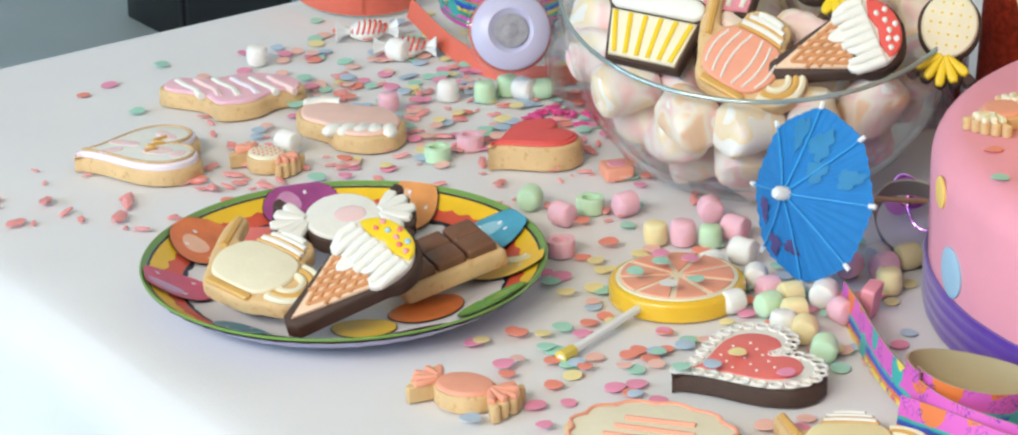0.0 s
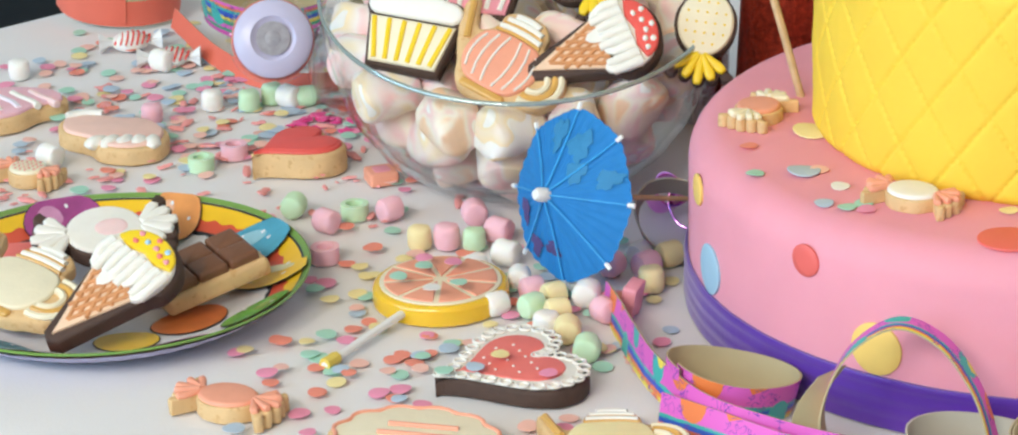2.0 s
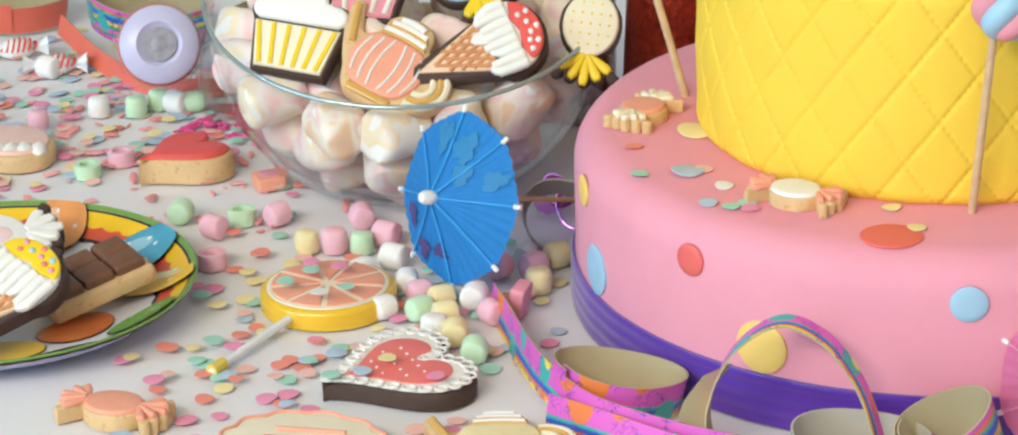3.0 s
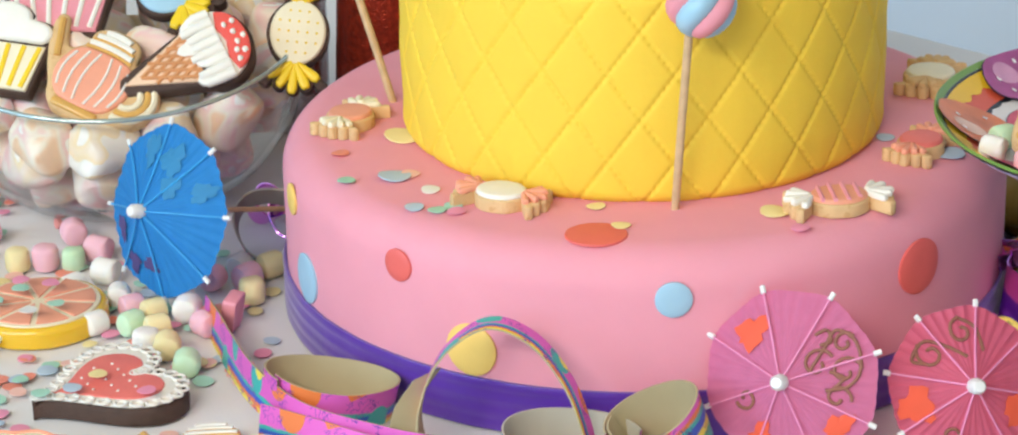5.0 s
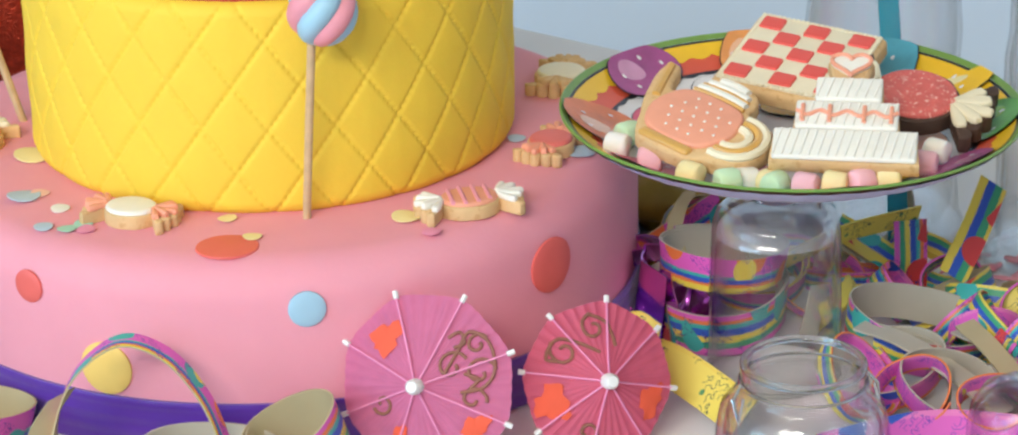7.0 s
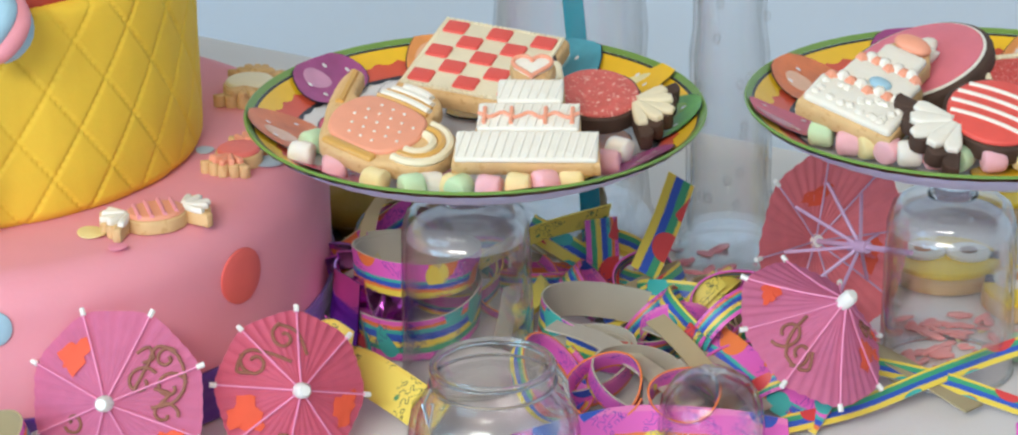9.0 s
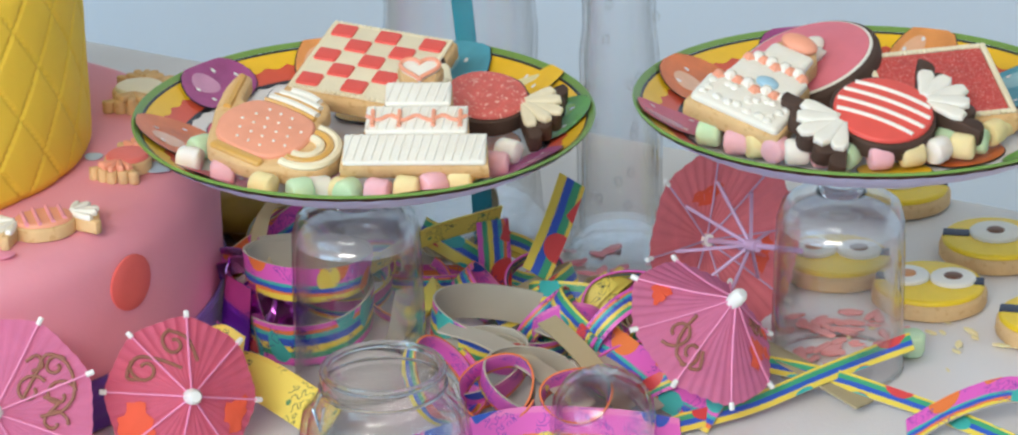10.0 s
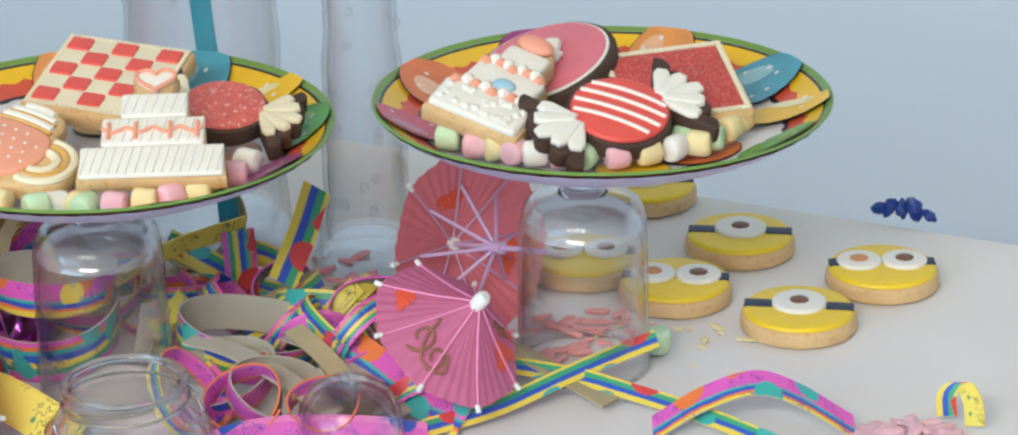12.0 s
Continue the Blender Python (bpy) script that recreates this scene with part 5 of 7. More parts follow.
for key, x, y, ry, rz in tiles:
    sq = thing("square_sweet", pose(x, y, 0.0005 if ry > -40 else 0.0095, 0, ry if abs(ry) > 40 else 0, rz), "small square pink chalky sweet", "sweet")
    part("body", slab(box_pts(0.018, 0.018, 0.002), 0.008, 0.0015), ROSE if y < 1.8 else PEACH, sq)
    part("hollow", slab(box_pts(0.010, 0.010, 0.002), 0.0005, 0.0002, 0.0079), PEACH if y < 1.8 else ROSE, sq)
for x, y, k in ((0.1457, 1.6177, "white"), (0.160, 1.603, "pink"), (0.1536, 1.6436, "green"), (0.1931, 1.5685, "green"), (0.2140, 1.5700, "yellow"), (0.2155, 1.5655, "green"), (0.2290, 1.560, "pink"), (0.2430, 1.5595, "yellow"), (0.2555, 1.5595, "pink"), (0.2690, 1.5620, "yellow"), (0.2905, 1.583, "pink"), (0.177, 1.5797, "yellow"), (0.300, 1.602, "white"), (0.203, 1.575, "white"),
                (0.4078, 1.573, "pink"), (0.4165, 1.560, "yellow"), (0.4325, 1.547, "white"), (0.4440, 1.5405, "pink"), (0.4545, 1.536, "green"), (0.4692, 1.531, "pink"), (0.4850, 1.531, "yellow"), (0.4990, 1.533, "white"), (0.5120, 1.5345, "yellow"), (0.5210, 1.541, "green"), (0.5330, 1.5500, "yellow"), (0.5420, 1.560, "yellow"), (0.4135, 1.630, "white"), (0.397, 1.5842, "green"), (0.4035, 1.600, "pink"), (0.424, 1.553, "pink"), (0.508, 1.545, "green"), (0.447, 1.552, "white")):
    cx, cy = (0.234, 1.647) if x < 0.35 else (0.481, 1.602)
    r = math.hypot(x - cx, y - cy)
    y += 0.007 if x > 0.35 and y < cy - 0.03 else 0
    mallow(x, y, k, STAND_Z + plate_height(r) + (0.0004 if x < 0.35 else 0.006 + (cy - y) * 0.019), True, random.uniform(40, 140), False, 0.88)

# ---- glass bowl with marshmallows and cookies ----
BX, BY = -0.337, 1.918


def slanted(bm):
    """Leans the mouth of the bowl towards the front: higher at the back, lower before."""
    for v in bm.verts:
        away = -0.16 * v.co.x + 0.987 * v.co.y
        v.co.z = v.co.z * 1.36 + 0.26 * away * min(1.0, v.co.z / 0.087)
    return bm


def glass_bowl(m, label):
    b = thing("glass_bowl", m, label, "bowl")
    inner = [(0, 0.005), (0.044, 0.005), (0.067, 0.010), (0.086, 0.020), (0.104, 0.040), (0.114, 0.064), (0.1185, 0.086)]
    outer = [(0.1198, 0.0875), (0.1210, 0.086), (0.1166, 0.063), (0.1067, 0.038), (0.088, 0.017), (0.069, 0.0055), (0.048, 0.0), (0, 0.0)]
    shell = lathe(inner + outer, 96)
    edge = tube([(0.1198 * math.cos(a), 0.1198 * math.sin(a), 0.0868) for a in [2 * math.pi * k / 96 for k in range(96)]], 0.0012, 8, closed=True)
    part("bowl", slanted(shell), BOWL_GLASS, b)
    part("rim", slanted(edge), EDGE, b, "greenish glass rim")
    part("foot", lathe([(0, 0.0008), (0.044, 0.0008), (0.0445, 0.003), (0.040, 0.0045), (0, 0.0045)], 64), BASE_GLASS, b, "thick glass foot")


glass_bowl(pose(BX, BY, 0.0005), "large clear glass bowl heaped with marshmallows and cookies")


def blend_mat(name, colours):
    """Marshmallow foam whose pastel colours run softly into one another, different on each piece."""
    m = mat(name, colours[0], 0.9, 0.05, 120, 0.3, 900, sss=0.10)
    nt = m.node_tree
    b = nt.nodes["Principled BSDF"]
    tc, info, add = nt.nodes.new("ShaderNodeTexCoord"), nt.nodes.new("ShaderNodeObjectInfo"), nt.nodes.new("ShaderNodeVectorMath")
    wide = nt.nodes.new("ShaderNodeMath")
    wide.operation = "MULTIPLY"
    nt.links.new(info.outputs["Random"], wide.inputs[0])
    wide.inputs[1].default_value = 7.0
    nt.links.new(tc.outputs["Object"], add.inputs[0])
    nt.links.new(wide.outputs[0], add.inputs[1])
    n = nt.nodes.new("ShaderNodeTexNoise")
    n.inputs["Scale"].default_value, n.inputs["Detail"].default_value, n.inputs["Distortion"].default_value = 34, 1, 1.2
    nt.links.new(add.outputs[0], n.inputs["Vector"])
    ramp = nt.nodes.new("ShaderNodeValToRGB")
    els = ramp.color_ramp.elements
    for k, c in enumerate(colours):
        e = els[k] if k < 2 else els.new(0.5)
        e.position, e.color = 0.34 + 0.32 * k / (len(colours) - 1), (*c, 1)
    nt.links.new(n.outputs["Fac"], ramp.inputs["Fac"])
    nt.links.new(ramp.outputs["Color"], b.inputs["Base Color"])
    return m


FOAM_A = blend_mat("pink_and_white_foam", [(0.93, 0.58, 0.56), (0.93, 0.82, 0.76), (0.94, 0.90, 0.84), (0.94, 0.76, 0.46)])
FOAM_B = blend_mat("peach_and_white_foam", [(0.94, 0.64, 0.42), (0.94, 0.84, 0.70), (0.94, 0.90, 0.84), (0.93, 0.60, 0.58)])


def twist_mallow(x, y, z, rx, ry, rz, foam, l=0.037, r=0.0158):
    t = thing("large_marshmallow", pose(x, y, z, rx, ry, rz), "large twisted marshmallow in pastel pink, white and yellow", "marshmallow", "large marshmallows")
    prof = [(0, -l / 2), (r * 0.6, -l / 2), (r * 0.86, -l / 2 + r * 0.1), (r * 0.97, -l / 2 + r * 0.3), (r, -l / 2 + r * 0.55), (r * 1.02, 0), (r, l / 2 - r * 0.55), (r * 0.97, l / 2 - r * 0.3), (r * 0.86, l / 2 - r * 0.1), (r * 0.6, l / 2), (0, l / 2)]
    bm = lathe(prof, 32, 0.045, 4)
    for v in bm.verts:
        q = Matrix.Rotation(v.co.z * 30, 3, "Z") @ v.co
        v.co = q * (1 + 0.07 * noise.noise(q * 70 + Vector((x * 40, y * 30, 0))))
    part("body", bm, foam, t)


random.seed(21)
# heaped in rings from the bottom of the bowl upwards, each lying its own way
for height, ring, count, turn in ((0.024, 0.000, 1, 0), (0.026, 0.050, 8, 10), (0.050, 0.030, 5, 40), (0.053, 0.078, 12, 4), (0.080, 0.025, 4, 15), (0.082, 0.062, 9, 30), (0.086, 0.096, 15, 12), (0.108, 0.050, 7, 5)):
    for k in range(count):
        a = radians(turn + 360 * k / count + random.uniform(-4, 4))
        dx, dy = ring * math.cos(a), ring * math.sin(a)
        away = -0.16 * dx + 0.987 * dy
        twist_mallow(BX + dx, BY + dy, height + 0.24 * away * min(1.0, height / 0.09), random.choice((10, 35, 60, 85, 100)), random.choice((0, 25, 50, 80)), random.uniform(0, 180), random.choice((FOAM_A, FOAM_B)))
cupcake_cookie(laid(-0.389, 1.862, 0.107, 50, -4, -7), "cupcake cookie with yellow striped cup and white frosting", 0.062, CHOC, CREAM, ICE_YELLOW, WHITE)
teapot_cookie(laid(-0.3350, 1.842, 0.093, 42, 8, -32), "peach striped teapot cookie resting in the bowl", 0.078, PEACH, GOLD, WHITE)
cone_cookie(laid(-0.283, 1.852, 0.100, 46, 4, -66), "ice-cream cone cookie with white scoop and red top", 0.084, 0.048, CHOC, WHITE, RED)
cupcake_cookie(pose(-0.362, 1.892, 0.130, 40, 5, 6), "cupcake cookie with piped white and pink frosting", 0.07, CHOC, ROSE, WHITE, WHITE)
candy_cookie(laid(-0.223, 1.885, 0.108, 58, 6, 82), "chocolate sweet-shaped cookie with yellow dotted icing", 0.072, 0.036, CHOC, CREAM, ICE_YELLOW, None, ICE_YELLOW)
candy_cookie(laid(-0.300, 1.905, 0.128, 45, 0, -50), "dark sweet-shaped cookie with yellow frills", 0.066, 0.04, CHOC, ICE_BLUE, ICE_YELLOW)

# ---- paper umbrellas ----
def smooth(points, n=10):
    P = [Vector(p) for p in points]
    P = [P[0] * 2 - P[1]] + P + [P[-1] * 2 - P[-2]]
    out = []
    for i in range(1, len(P) - 2):
        for k in range(n):
            t = k / n
            out.append(0.5 * ((2 * P[i]) + (P[i + 1] - P[i - 1]) * t + (2 * P[i - 1] - 5 * P[i] + 4 * P[i + 1] - P[i + 2]) * t * t + (3 * P[i] - P[i - 1] - 3 * P[i + 1] + P[i + 2]) * t ** 3))
    return out + [P[-2]]


def paper_mat(name, colour):
    m = bpy.data.materials.new(name)
    m.use_nodes = True
    nt = m.node_tree
    b = nt.nodes["Principled BSDF"]
    tc, n = nt.nodes.new("ShaderNodeTexCoord"), nt.nodes.new("ShaderNodeTexNoise")
    n.inputs["Scale"].default_value, n.inputs["Detail"].default_value = 120, 6
    nt.links.new(tc.outputs["Object"], n.inputs["Vector"])
    mx = nt.nodes.new("ShaderNodeMix")
    mx.data_type = "RGBA"
    mx.inputs["A"].default_value = (*[c * 0.86 for c in colour], 1)
    mx.inputs["B"].default_value = (*[min(1, c * 1.1) for c in colour], 1)
    nt.links.new(n.outputs["Fac"], mx.inputs["Factor"])
    nt.links.new(mx.outputs["Result"], b.inputs["Base Color"])
    b.inputs["Roughness"].default_value = 0.75
    tr = nt.nodes.new("ShaderNodeBsdfTranslucent")
    nt.links.new(mx.outputs["Result"], tr.inputs["Color"])
    ms = nt.nodes.new("ShaderNodeMixShader")
    ms.inputs["Fac"].default_value = 0.42
    nt.links.new(b.outputs["BSDF"], ms.inputs[1])
    nt.links.new(tr.outputs["BSDF"], ms.inputs[2])
    nt.links.new(ms.outputs["Shader"], nt.nodes["Material Output"].inputs["Surface"])
    return m


def canopy_z(r, a, R, depth, pleats):
    fold = 0.0006 * math.cos(pleats * a) * (r / R)
    return depth * (1 - r / R) - 0.05 * depth * math.sin(math.pi * r / R) + fold


def umbrella(label, centre, axis, R, depth, canopy, prints, rib_mat, spin=0.0, stick=0.085, inside=False, scrolls=()):
    """A cocktail umbrella: pleated paper canopy, eight ribs with pale tips, hub and stick. Its axis points from the stick to the hub."""
    q = Vector(axis).normalized().to_track_quat("Z", "Y").to_matrix().to_4x4()
    u = thing("cocktail_umbrella", Matrix.Translation(centre) @ q @ pose(0, 0, 0, 0, 0, spin), label, "umbrella", "cocktail umbrellas")
    seg, pl = 160, 40
    bm = bmesh.new()
    rings = []
    for j in range(13):
        r = R * (0.03 + 0.97 * j / 12)
        ring = []
        for i in range(seg):
            a = 2 * math.pi * i / seg
            sag = 1 - 0.035 * (0.5 - 0.5 * math.cos(8 * a)) * (j / 12)
            ring.append(bm.verts.new((r * sag * math.cos(a), r * sag * math.sin(a), canopy_z(r, a, R, depth, pl))))
        rings.append(ring)
    for a, b in zip(rings, rings[1:]):
        for i in range(seg):
            bm.faces.new((a[i], a[(i + 1) % seg], b[(i + 1) % seg], b[i]))
    part("canopy", bm, canopy, u)
    for k in range(8):
        a = 2 * math.pi * k / 8
        d = Vector((math.cos(a), math.sin(a), 0))
        lift = -0.0016 if inside else 0.0011
        rib = part("rib", tube([d * (R * t) + Vector((0, 0, canopy_z(R * t, a, R, depth, 0) + lift)) for t in (0.05, 0.4, 0.75, 1.0)], 0.00055, 6), rib_mat, u)
        z = canopy_z(R, a, R, depth, 0) + lift
        part("tip", tube([d * (R * 0.985) + Vector((0, 0, z)), d * (R * 1.07) + Vector((0, 0, z - 0.0012))], 0.0014, 6), TIP, rib)
        if inside:
            part("stay", tube([d * (R * 0.62) + Vector((0, 0, canopy_z(R * 0.62, a, R, depth, 0) - 0.003)), Vector((0, 0, -0.018)) + d * 0.003], 0.0010, 6), rib_mat, u)
    part("hub", lathe([(0, -0.004), (0.0034, -0.004), (0.0040, 0.0), (0.0038, 0.0045), (0.0026, 0.0065), (0, 0.0068)], 18), TIP, u, m=pose(0, 0, depth))
    part("stick", tube([(0, 0, depth - 0.002), (0, 0, -stick * 0.5), (0, 0, -stick)], 0.0015, 8), rib_mat if inside else STICK, u)
    if inside:
        part("collar", tube([(0, 0, -0.026), (0, 0, -0.012)], 0.0034, 10), rib_mat, u)
    for r, a, sx, sy, mm in prints:
        if mm is PR_OLIVE:
            size = 0.5 * (sx + sy)
            curl = []
            for i in range(16):
                k = 0.42 * i + radians(a)
                q = size * (1.1 - 0.055 * i)
                px, py = r * math.cos(radians(a)) + q * math.cos(k), r * math.sin(radians(a)) + q * math.sin(k)
                curl.append((px, py, canopy_z(min(R, math.hypot(px, py)), math.atan2(py, px), R, depth, pl) + 0.0005))
            part("printed_scroll", tube(curl, 0.0009, 6), mm, u)
            continue
        b2 = bmesh.new()
        ca, sa = math.cos(radians(a)), math.sin(radians(a))
        for lift2 in ((-0.0007,) if inside else (0.0009,)):
            ringv = []
            n = 20
            c0 = None
            for i in range(n):
                k = 2 * math.pi * i / n
                w = 1 + 0.20 * math.cos(3 * k + a) + 0.16 * math.cos(7 * k + 2 * a)
                x, y = sx * w * math.cos(k), sy * w * math.sin(k)
                px, py = (r + y) * ca - x * sa, (r + y) * sa + x * ca
                rr = math.hypot(px, py)
                ringv.append(b2.verts.new((px, py, canopy_z(rr, math.atan2(py, px), R, depth, pl) + lift2)))
            mid = b2.verts.new((r * ca, r * sa, canopy_z(r, radians(a), R, depth, 0) + lift2 + 0.0003))
            for i in range(n):
                b2.faces.new((mid, ringv[i], ringv[(i + 1) % n]))
        part("printed_flower", b2, mm, u)
    for path, mm in scrolls:
        pts = smooth([(r * math.cos(radians(a)), r * math.sin(radians(a)), 0) for r, a in path], 6)
        pts = [Vector((q.x, q.y, canopy_z(math.hypot(q.x, q.y), math.atan2(q.y, q.x), R, depth, pl) + 0.0006)) for q in pts]
        part("printed_vine", tube(pts, 0.0009, 6), mm, u)
    return u


U_BLUE, U_PINK, U_RED = paper_mat("blue_tissue", (0.03, 0.30, 0.75)), paper_mat("pink_tissue", (0.80, 0.23, 0.42)), paper_mat("red_tissue", (0.88, 0.22, 0.25))
U_ROSE = paper_mat("rose_tissue", (0.84, 0.17, 0.28))
PR_TEAL, PR_PLUM, PR_ORANGE, PR_OLIVE = mat("teal_ink", (0.03, 0.22, 0.44), 0.7), mat("plum_ink", (0.08, 0.06, 0.20), 0.7), mat("orange_ink", (0.85, 0.11, 0.05), 0.7), mat("olive_ink", (0.30, 0.12, 0.08), 0.7)
RIB_BLUE, RIB_PINK, RIB_LILAC = mat("blue_rib", (0.04, 0.38, 0.80), 0.5), mat("pink_rib", (0.88, 0.30, 0.52), 0.5), mat("lilac_rib", (0.60, 0.40, 0.60), 0.5)
umbrella("bright blue paper cocktail umbrella lying open on the cloth", (-0.2805, 1.748, 0.0550), (-0.66, -0.72, 0.28), 0.0475, 0.021, U_BLUE,
         ((0.030, 70, 0.008, 0.008, PR_TEAL), (0.034, 105, 0.006, 0.009, PR_TEAL), (0.020, 45, 0.006, 0.006, PR_TEAL), (0.033, 200, 0.007, 0.005, PR_PLUM), (0.036, 235, 0.006, 0.006, PR_PLUM), (0.030, 262, 0.006, 0.004, PR_PLUM), (0.036, 20, 0.005, 0.008, PR_TEAL)), RIB_BLUE, 10)
umbrella("pink paper cocktail umbrella standing open before the cake", (0.0480, 1.562, 0.0425), (-0.36, -0.88, 0.34), 0.0440, 0.017, U_PINK,
         ((0.029, 110, 0.009, 0.007, PR_ORANGE), (0.018, 10, 0.004, 0.010, PR_OLIVE), (0.029, -8, 0.003, 0.011, PR_OLIVE), (0.033, 16, 0.004, 0.006, PR_OLIVE), (0.026, -35, 0.008, 0.004, PR_OLIVE), (0.022, 185, 0.005, 0.006, PR_OLIVE), (0.032, 225, 0.006, 0.009, PR_ORANGE), (0.033, 300, 0.009, 0.005, PR_ORANGE)), RIB_PINK, 26, scrolls=((((0.014, 5), (0.024, 22), (0.034, 28), (0.038, 12), (0.036, -8), (0.030, -22), (0.020, -30)), PR_OLIVE), (((0.026, 40), (0.031, 34), (0.029, 24), (0.024, 28)), PR_OLIVE), (((0.022, -5), (0.028, -14), (0.024, -24)), PR_OLIVE)))
umbrella("deep rose paper cocktail umbrella leaning beside a pink one", (0.1310, 1.574, 0.0345), (0.26, -0.88, 0.36), 0.0385, 0.016, U_ROSE,
         ((0.024, 105, 0.008, 0.005, PR_OLIVE), (0.026, 60, 0.004, 0.008, PR_OLIVE), (0.027, 165, 0.009, 0.008, PR_ORANGE), (0.026, 215, 0.007, 0.004, PR_OLIVE), (0.028, 300, 0.009, 0.006, PR_ORANGE)), RIB_PINK, 30, scrolls=((((0.014, 60), (0.022, 85), (0.030, 100), (0.030, 120), (0.023, 118)), PR_OLIVE), (((0.018, 30), (0.028, 45), (0.033, 62)), PR_OLIVE)))
umbrella("pink paper cocktail umbrella tilted over the streamers", (0.3880, 1.562, 0.0465), (0.42, -0.48, 0.74), 0.0420, 0.030, U_PINK,
         ((0.030, 100, 0.007, 0.004, PR_ORANGE), (0.026, 150, 0.004, 0.010, PR_OLIVE), (0.028, 175, 0.008, 0.003, PR_OLIVE), (0.027, 275, 0.008, 0.006, PR_ORANGE), (0.025, 305, 0.004, 0.009, PR_OLIVE), (0.035, 290, 0.003, 0.003, PR_ORANGE), (0.036, 310, 0.003, 0.003, PR_ORANGE)), RIB_PINK, 20, scrolls=((((0.016, 140), (0.026, 155), (0.033, 170), (0.032, 190), (0.024, 186)), PR_OLIVE), (((0.018, 300), (0.028, 312), (0.036, 318)), PR_OLIVE)))
umbrella("red paper cocktail umbrella open with its ribs showing", (0.4300, 1.672, 0.0460), (-0.40, 0.82, -0.22), 0.0520, 0.018, U_RED,
         ((0.026, 80, 0.010, 0.005, PR_ORANGE), (0.030, 200, 0.009, 0.006, PR_ORANGE)), RIB_LILAC, 5, 0.060, True)

# ---- paper streamers ----
def streamer(label, pts, widths, outer, inner, dip=0.0):
    bm = strip(pts, widths)
    ob = new("streamer", mesh_of("streamer", bm, [outer, inner]))
    return tagged(ob, label, "streamer", "paper streamers")


def coil(label, x, y, r, width, turns, outer, inner, tilt=(0, 0), squash=1.0, rise=0.0, grow=0.0, start=0.0, z=0.0):
    """A loose curl of streamer standing on its edge."""
    n = int(40 * turns) + 1
    rot = Euler((radians(tilt[0]), radians(tilt[1]), 0)).to_matrix()
    pts, wd = [], []
    for i in range(n):
        t = i / (n - 1)
        a = radians(start) + 2 * math.pi * turns * t
        q = r * (1 + grow * t) * (1 + 0.05 * math.sin(3 * a))
        pts.append(rot @ Vector((q * math.cos(a), squash * q * math.sin(a), rise * t)))
        wd.append(rot @ Vector((0.12 * math.cos(a), 0.12 * math.sin(a), 1)).normalized() * width / 2)
    low = min(min((p - w).z, (p + w).z) for p, w in zip(pts, wd))
    pts = [p + Vector((x, y, z - low + 0.0007)) for p in pts]
    return streamer(label, pts, wd, outer, inner)


def flat_streamer(label, points, width, outer, inner, side=(0, 0, 0), twist=0.0):
    pts = smooth(points)
    wd = []
    for i, p in enumerate(pts):
        t = (pts[min(i + 1, len(pts) - 1)] - pts[max(0, i - 1)]).normalized()
        if Vector(side).length > 0:
            w = Vector(side).normalized()
        else:
            w = t.cross(Vector((0, 0, 1))).normalized()
        wd.append(Matrix.Rotation(twist * i / len(pts), 3, t) @ (w * width / 2))
    return streamer(label, pts, wd, outer, inner)


# in front of the cake
flat_streamer("rainbow-striped paper streamer running past the cake", [(-0.2600, 1.722, 0.006), (-0.2480, 1.688, 0.010), (-0.2370, 1.655, 0.013), (-0.2180, 1.608, 0.016), (-0.1900, 1.572, 0.014), (-0.150, 1.553, 0.011), (-0.115, 1.540, 0.0105), (-0.08, 1.528, 0.0105)], 0.021, S_RAINBOW, PAPER_BACK, (0.10, 0.12, 1))
flat_streamer("second rainbow-striped paper streamer lying along the first", [(-0.213, 1.585, 0.008), (-0.185, 1.565, 0.010), (-0.155, 1.548, 0.009), (-0.12, 1.535, 0.006)], 0.019, S_RAINBOW, PAPER_BACK, (0.10, 0.25, 1))
coil("rainbow-striped paper streamer curled beside the cake", -0.179, 1.603, 0.030, 0.020, 1.05, S_RAINBOW, PAPER_BACK, (-4, 8), 0.75, 0.0, 0.12, 200)
arch = [(-0.128, 1.553, 0.004), (-0.131, 1.556, 0.028), (-0.120, 1.560, 0.056), (-0.098, 1.562, 0.072), (-0.076, 1.560, 0.065), (-0.059, 1.556, 0.044), (-0.050, 1.552, 0.020), (-0.047, 1.549, 0.002)]
flat_streamer("paper streamer looped upright before the cake", arch, 0.011, S_RAINBOW, PAPER_BACK, (0.15, 1, 0.05), 0.25)
flat_streamer("tan back of a paper streamer twisting down", [(-0.127, 1.563, 0.045), (-0.137, 1.560, 0.030), (-0.138, 1.557, 0.016), (-0.126, 1.552, 0.004)], 0.015, PAPER_BACK, PAPER_BACK, (0.8, 0.3, 0.3))
coil("open paper curl showing its pale tan inside", -0.056, 1.546, 0.031, 0.017, 0.9, S_RAINBOW, PAPER_PALE, (6, 4), 0.75, 0.0, 0.2, 20)
coil("small striped paper curl before the cake", -0.014, 1.548, 0.021, 0.026, 1.1, S_MIX, PAPER_BACK, (10, -24), 0.9, 0.0, 0.1, 150)
coil("striped paper curl lying by the bowl", -0.2320, 1.805, 0.022, 0.018, 1.4, S_MIX, PAPER_PALE, (50, 10), 0.9, 0.003)

